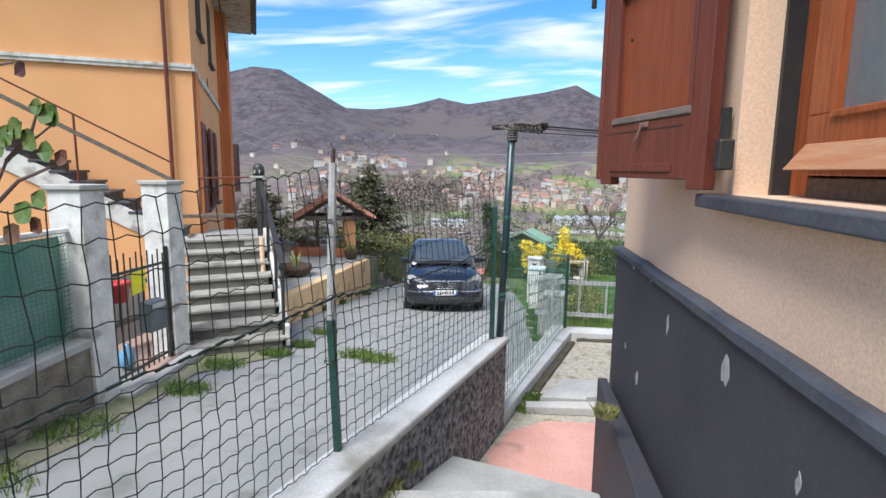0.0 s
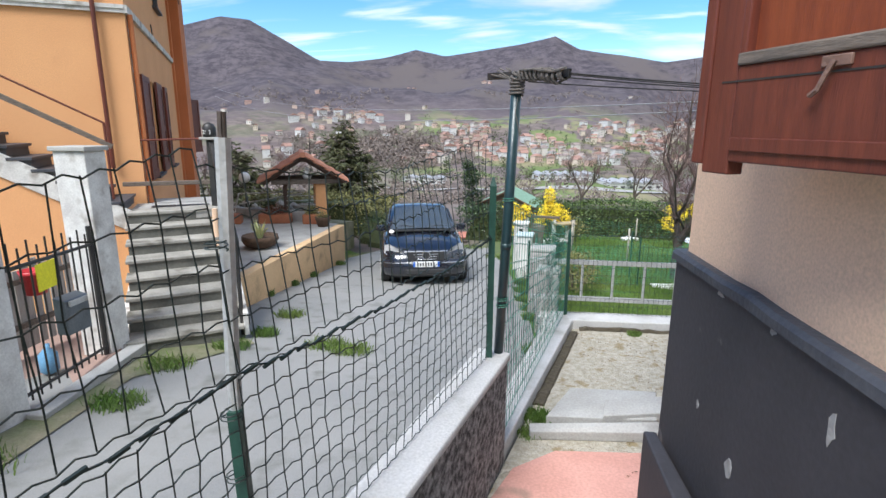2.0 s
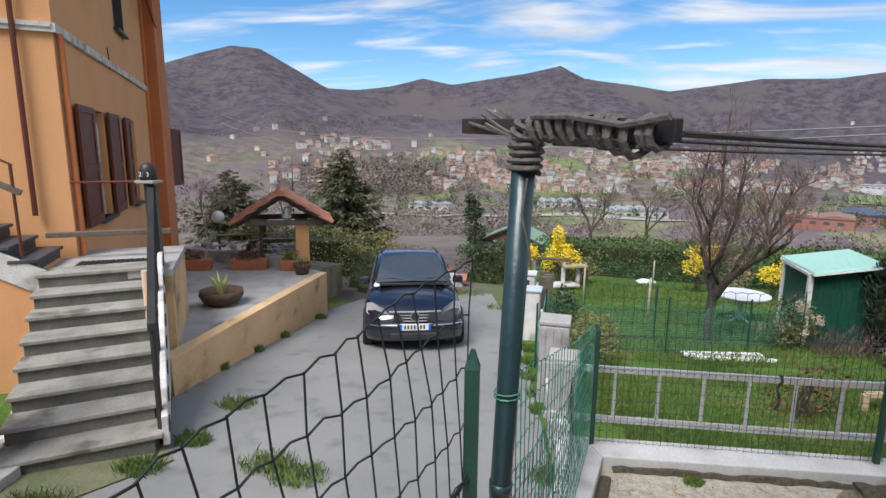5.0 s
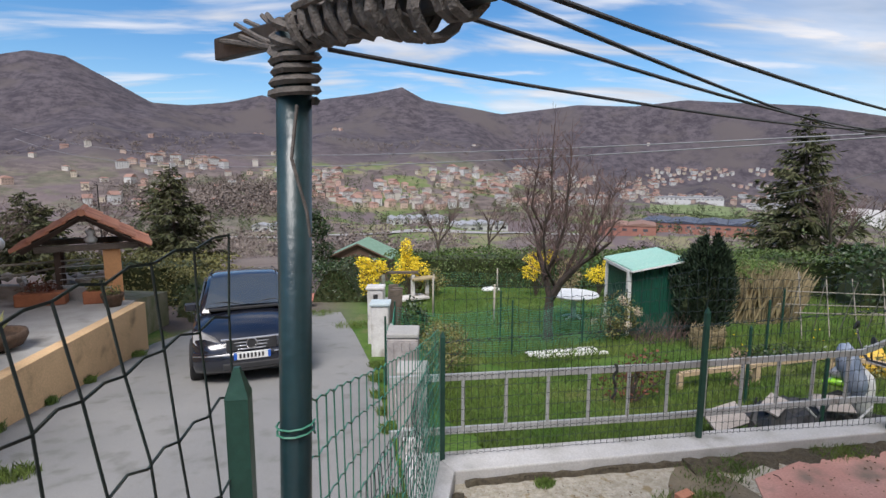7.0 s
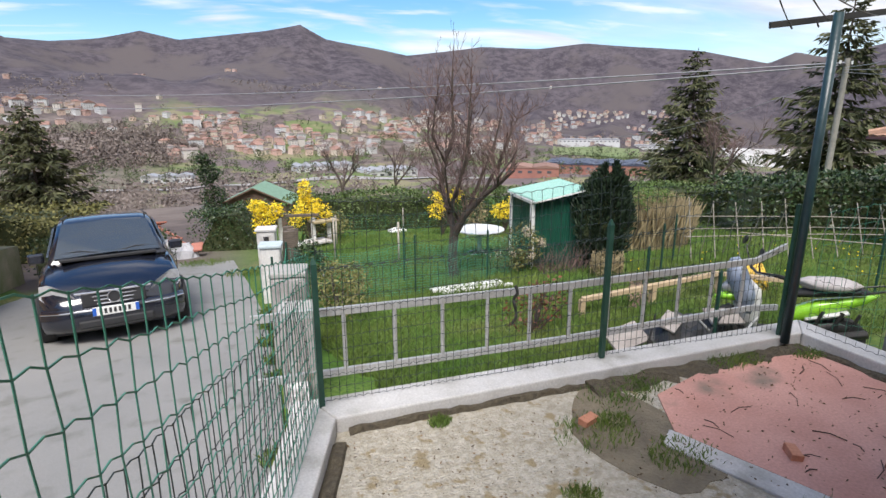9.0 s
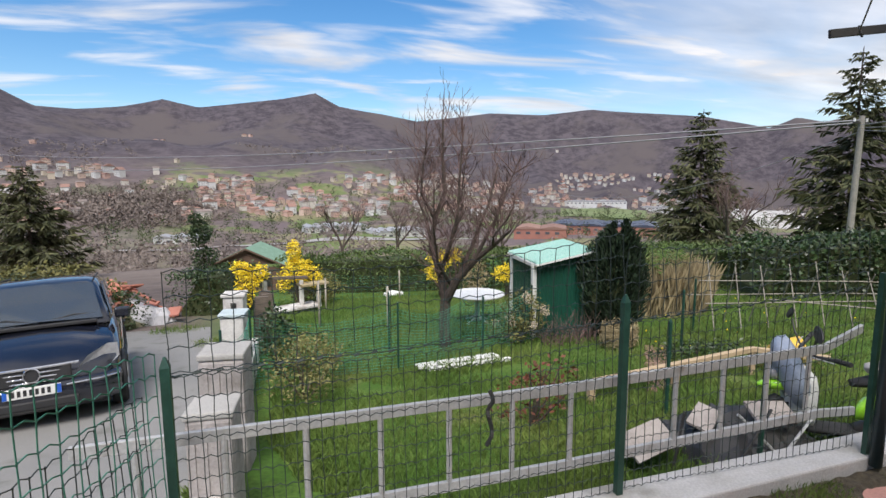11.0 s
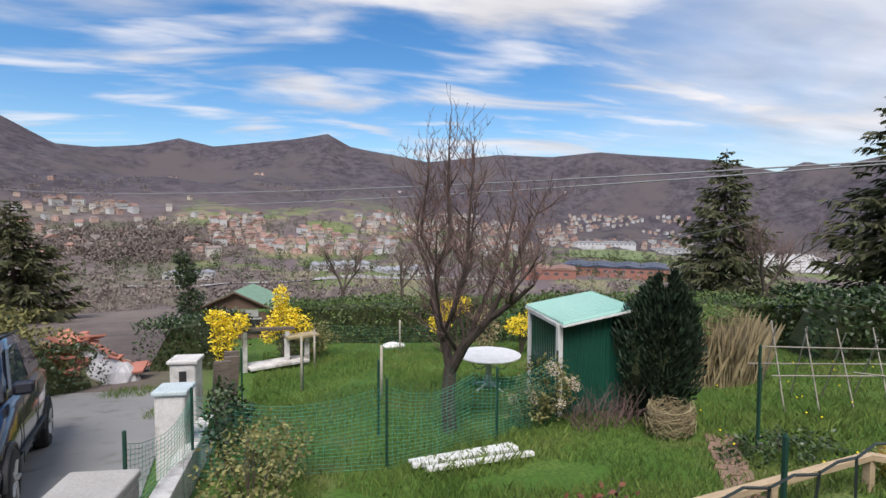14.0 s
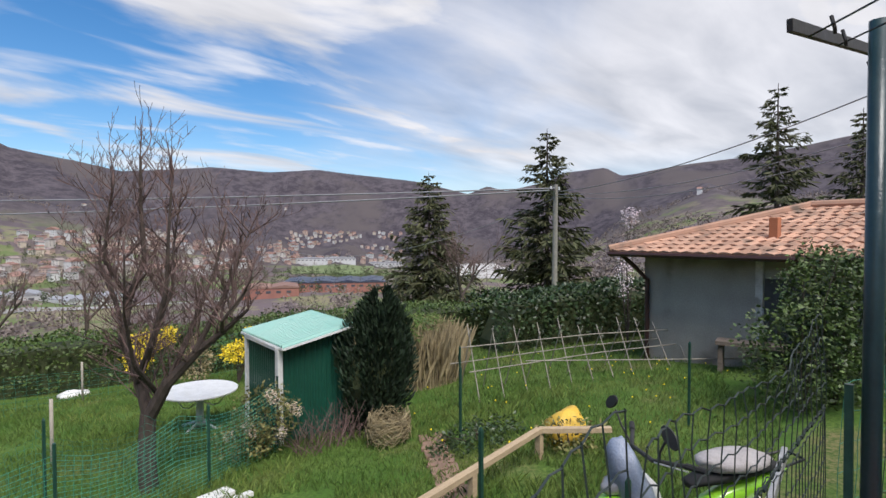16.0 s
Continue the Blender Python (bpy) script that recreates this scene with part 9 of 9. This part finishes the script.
# ---------------- town in the valley ----------------
def town():
    rnd = random.Random(21)
    walls = [mat("town_wall", c, tuple(v * 0.9 for v in c), rough=0.9, bump=0, rnd=0.12) for c in ((0.62, 0.58, 0.52), (0.58, 0.44, 0.36), (0.62, 0.54, 0.43), (0.60, 0.60, 0.58), (0.56, 0.38, 0.32))]
    roof = [mat("town_roof", c, tuple(v * 0.85 for v in c), rough=0.9, bump=0, rnd=0.2) for c in ((0.32, 0.19, 0.15), (0.27, 0.22, 0.20))]
    glass = mat("town_window", (0.07, 0.07, 0.08), (0.09, 0.09, 0.1), rough=0.4, bump=0)

    def house_mesh(w, d, h, wm, rm, style):
        bm = bmesh.new()
        add_box(bm, -w / 2, -d / 2, -6, w / 2, d / 2, h, mi=0)
        o = 0.5
        rh = w * (0.20 if style else 0.26)
        A = [(-w / 2 - o, -d / 2 - o, h), (w / 2 + o, -d / 2 - o, h), (w / 2 + o, d / 2 + o, h), (-w / 2 - o, d / 2 + o, h)]
        vs = [bm.verts.new(p) for p in A]
        r = d * 0.28 if style else d / 2 + o
        a, b = bm.verts.new((0, -r, h + rh)), bm.verts.new((0, r, h + rh))
        for f in ((vs[0], vs[1], a), (vs[1], vs[2], b, a), (vs[2], vs[3], b), (vs[3], vs[0], a, b), (vs[3], vs[2], vs[1], vs[0])):
            bm.faces.new(f).material_index = 1
        for sy in (-1, 1):
            for sx_n, horiz in ((max(2, int(w / 3)), True),):
                for i in range(sx_n):
                    for fl in range(max(1, int(h // 2.7))):
                        x = -w / 2 + (i + 0.5) * w / sx_n
                        z = fl * 2.7 + 0.8
                        add_box(bm, x - 0.45, sy * d / 2 - 0.05, z, x + 0.45, sy * d / 2 + 0.05, z + 1.1, mi=2)
        me = bpy.data.meshes.new("town_house")
        bmesh.ops.recalc_face_normals(bm, faces=bm.faces)
        bm.to_mesh(me)
        bm.free()
        for m_ in (wm, rm, glass):
            me.materials.append(m_)
        return me
    kinds = [house_mesh(w * 0.72, d * 0.72, h * 0.68, walls[k % 5], roof[k % 2], k % 3 == 0) for k, (w, d, h) in enumerate(((10, 12, 6), (12, 9, 7), (9, 11, 9), (14, 10, 9), (11, 16, 6), (12, 12, 12), (18, 11, 9), (9, 9, 6.5), (22, 12, 12), (10, 13, 7.5)))]
    def at_slope(b, el):
        """Distance at which the land is seen at that slope."""
        r = 470.0
        while r < 1850:
            x, y = 2 + r * math.sin(radians(b)), 5 + r * math.cos(radians(b))
            if math.degrees(math.atan2(terrain_z(x, y) - 1.65, r)) >= el:
                return r, x, y
            r += 6
        return None
    placed, n, spots = [], 0, []
    tries = 0
    while n < 1250 and tries < 2900:
        tries += 1
        q = rnd.random()
        if q < 0.62:
            b, el = rnd.gauss(4, 7), rnd.uniform(-4.1, -0.1)
        elif q < 0.965:
            b, el = rnd.uniform(10, 42), rnd.uniform(-3.4, 0.2)
        elif q < 0.98:
            b, el = rnd.gauss(-16, 1.6), rnd.choice((rnd.gauss(0.6, 0.25), rnd.gauss(-3.0, 0.3)))
        else:
            b, el = rnd.uniform(-26, -8), rnd.uniform(-4.5, 2.0)
        if 0.9 > q and b < -8:
            continue
        if b > 28 and el < -3.0 or 31 < b < 40 and -2.4 < el < -1.6:
            continue
        if q < 0.965 and noise.noise(Vector((b * 0.28, el * 0.9, 0.5))) < -0.10:
            continue
        hit = at_slope(b, el)
        if hit is None:
            continue
        r, x, y = hit
        if any((x - q_[0]) ** 2 + (y - q_[1]) ** 2 < 11 ** 2 for q_ in placed):
            continue
        placed.append((x, y))
        me = kinds[rnd.randrange(10)]
        spots.append((r, x, y, me, radians(rnd.choice((10, 100, 35, 125)) + rnd.uniform(-12, 12))))
        n += 1
    spots.sort(key=lambda q: q[0])
    vs, fs, mi, mats = [], [], [], []
    for k, (r, x, y, me, rz) in enumerate(spots):
        z = terrain_z(x, y) + 1.0
        if k < 270:
            ob = new("town_house", me)
            ob.location, ob.rotation_euler = (x, y, z), (0, 0, rz)
            tagged(ob, "distant plastered town house with tiled roof", "house", group="houses of the valley town")
            continue
        M = Matrix.Translation((x, y, z)) @ Matrix.Rotation(rz, 4, "Z")
        o = len(vs)
        vs += [M @ v.co for v in me.vertices]
        for p in me.polygons:
            m_ = me.materials[p.material_index]
            if m_ not in mats:
                mats.append(m_)
            fs.append([o + i for i in p.vertices])
            mi.append(mats.index(m_))
    ob = pydata("town_quarter", vs, fs, mats)
    ob.data.polygons.foreach_set("material_index", mi)
    tagged(ob, "crowded plastered houses of the far town quarter", "town", kind="stuff")
    # high houses on the slopes
    for b, r in ((-9.8, 1350), (-9.2, 1360), (-2.0, 1500), (-1.4, 1490), (12.5, 1300), (-30, 800), (-28, 1000), (-33, 900), (-24, 1100), (-21, 820), (-19, 1250), (66, 1000), (72, 1150), (30, 1700)):
        x, y = 2 + r * math.sin(radians(b)), 5 + r * math.cos(radians(b))
        ob = new("town_house", kinds[rnd.randrange(10)])
        ob.location, ob.rotation_euler = (x, y, terrain_z(x, y) + 1.0), (0, 0, rnd.random() * 3)
        tagged(ob, "distant house standing alone on the wooded slope", "house", group="houses of the valley town")
    # works halls
    hall_roof = mat("pale_hall_roof", (0.37, 0.37, 0.38), (0.28, 0.285, 0.30), rough=0.5, scale=0.05, fine=0.4, bump=0, stretch=(1, 8, 1))
    solar = mat("solar_roof", (0.05, 0.06, 0.09), (0.08, 0.09, 0.12), rough=0.3, scale=0.1, fine=0.5, bump=0)
    brick = mat("brick_hall_wall", (0.36, 0.16, 0.12), (0.30, 0.14, 0.11), rough=0.9, scale=0.2, fine=2, bump=0)
    palew = walls[3]
    for b, r, w, d, h, rz, rm, wm, bays, lab in ((6.5, 520, 56, 30, 6, 8, hall_roof, palew, 6, "long pale works hall with shed roofs"), (13.0, 500, 48, 30, 6, 12, hall_roof, palew, 5, "pale works hall in the valley"), (-8.3, 510, 40, 14, 5, -4, hall_roof, palew, 3, "low pale works hall beside the road"),
                                                 (35.0, 560, 100, 60, 11, -38, solar, brick, 4, "large brick works hall with dark panelled roof"), (28.5, 470, 44, 34, 8, -30, roof[0], brick, 2, "works hall with wide red tile roof"), (34, 1150, 120, 30, 14, -30, hall_roof, palew, 2, "long white industrial building in the far valley"), (40, 1250, 90, 26, 12, -40, hall_roof, palew, 2, "white industrial building in the far valley")):
        x, y = 2 + r * math.sin(radians(b)), 5 + r * math.cos(radians(b))
        z = min(terrain_z(x + dx, y + dy) for dx in (-30, 30) for dy in (-20, 20)) + 2
        e = tagged(empty("works_hall", (x, y, z), rz), lab, "factory")
        part("wall", box(-w / 2, -d / 2, -6, w / 2, d / 2, h), wm, e)
        for k in range(bays):
            x0, x1 = -w / 2 + w * k / bays, -w / 2 + w * (k + 1) / bays
            bm = bmesh.new()
            add_loft(bm, [[(x0, yy, h), (x1, yy, h), (x1 - 0.4, yy, h + 1.0), ((x0 + x1) / 2, yy, h + 2.6), (x0 + 0.4, yy, h + 1.0)] for yy in (-d / 2 - 0.5, d / 2 + 0.5)])
            part("roof_bay", bm, rm, e)
        for k in range(int(w / 8)):
            xx = -w / 2 + 4 + k * 8
            part("window", box(xx - 1.8, -d / 2 - 0.15, h - 4, xx + 1.8, -d / 2 - 0.02, h - 2), glass, e)
    # fields, river and road as sheets laid on the valley floor
    def sheet(name, pts, m_, lab, cat, lift=1.0):
        bm = bmesh.new()
        rows = []
        for (b0, b1, r) in pts:
            rows.append([bm.verts.new((2 + r * math.sin(radians(lerp(b0, b1, t / 12))), 5 + r * math.cos(radians(lerp(b0, b1, t / 12))), terrain_z(2 + r * math.sin(radians(lerp(b0, b1, t / 12))), 5 + r * math.cos(radians(lerp(b0, b1, t / 12)))) + lift)) for t in range(13)])
        for p, q in zip(rows, rows[1:]):
            for t in range(12):
                bm.faces.new((p[t], p[t + 1], q[t + 1], q[t]))
        tagged(finish(name, bm, m_), lab, cat, kind="structure")
    gf = mat("far_field", (0.14, 0.19, 0.075), (0.19, 0.21, 0.10), rough=1, scale=0.01, fine=0.1, bump=0)
    rv = mat("river_gravel", (0.52, 0.50, 0.47), (0.42, 0.41, 0.39), rough=0.8, scale=0.02, fine=0.2, bump=0)
    rd = mat("far_road", (0.34, 0.33, 0.32), (0.3, 0.29, 0.28), rough=0.9, scale=0.02, fine=0.2, bump=0)
    sheet("valley_field", [(30.5, 39, 800 + 40 * k) for k in range(6)], gf, "flat green field in the valley", "field")
    sheet("valley_river", [(45.5 + 0.5 * k, 51 + 0.9 * k, 1000 - 45 * k) for k in range(8)], rv, "pale gravel river bed in the valley", "river")
    sheet("valley_road", [(-14, 24, 452), (-14, 24, 462)], rd, "grey road along the valley floor", "road", 0.8)
    sheet("valley_meadow", [(-11, -3, 150 + 22 * k) for k in range(5)], gf, "green meadow below the lane", "field", 0.5)


town()


def woods():
    """Far woods: clumps of bare crowns and dark evergreens spread over slopes and between the houses."""
    rnd = random.Random(33)

    def spread(name, n, pick, size, m_, lab, leaves, el=1.0, long=0.42, wide=0.28):
        vs, fs = [], []
        for _ in range(n):
            q = pick(rnd)
            if q is None:
                continue
            b, r = q
            x, y = 2 + r * math.sin(radians(b)), 5 + r * math.cos(radians(b))
            z = terrain_z(x, y)
            s = rnd.uniform(0.7, 1.4) * size
            for _k in range(leaves):
                d = Vector((rnd.gauss(0, 1), rnd.gauss(0, 1), rnd.gauss(0, 1))).normalized() * rnd.random() ** 0.4
                p = Vector((x + d.x * s, y + d.y * s, z + s * el * 0.9 + d.z * s * el))
                a = Vector((rnd.gauss(0, 1), rnd.gauss(0, 1), rnd.gauss(0, 1))).normalized()
                raw_leaves(vs, fs, rnd, p, a, s * long, s * wide)
        tagged(pydata(name, vs, fs, m_), lab, "woods", kind="stuff")
    mBare = mat("far_bare_wood", (0.16, 0.13, 0.115), (0.23, 0.19, 0.165), rough=1, scale=0.02, fine=0.2, bump=0, island=0.35)
    mEver = mat("far_evergreen", (0.05, 0.07, 0.03), (0.08, 0.10, 0.04), rough=1, scale=0.02, fine=0.2, bump=0, island=0.4)
    def wooded(r_):
        b, r = r_.uniform(-38, 92), r_.uniform(330, 1250)
        if -14 < b < 50 and 480 < r < 1150 and r_.random() < 0.88:
            return None
        if noise.noise(Vector((b * 0.13, r * 0.004, 4.4))) < -0.15:
            return None
        return b, r
    spread("far_woods", 5200, wooded, 5.0, mBare, "bare brown woods on the valley sides", 22, 0.8)
    spread("near_woods", 420, lambda r: (r.choice((r.uniform(-32, -12), r.uniform(38, 90))), r.uniform(60, 300)), 3.0, mBare, "bare undergrowth on the near slope", 150, 1.0, 0.6, 0.022)
    spread("valley_scrub", 420, lambda r: (r.uniform(-16, 45), r.uniform(45, 400)), 1.6, mBare, "brown scrub on the slope below the garden", 90, 0.7, 0.6, 0.03)
    spread("dark_trees", 900, lambda r: (r.uniform(-22, 50), r.uniform(480, 860)), 3.4, mEver, "dark evergreens standing between the houses", 34, 1.35)
    spread("hill_wood", 1500, lambda r: (r.gauss(-13, 3.2), r.gauss(705, 45)), 5.0, mBare, "dense bare wood on the low hill beside the town", 44, 0.9)


woods()
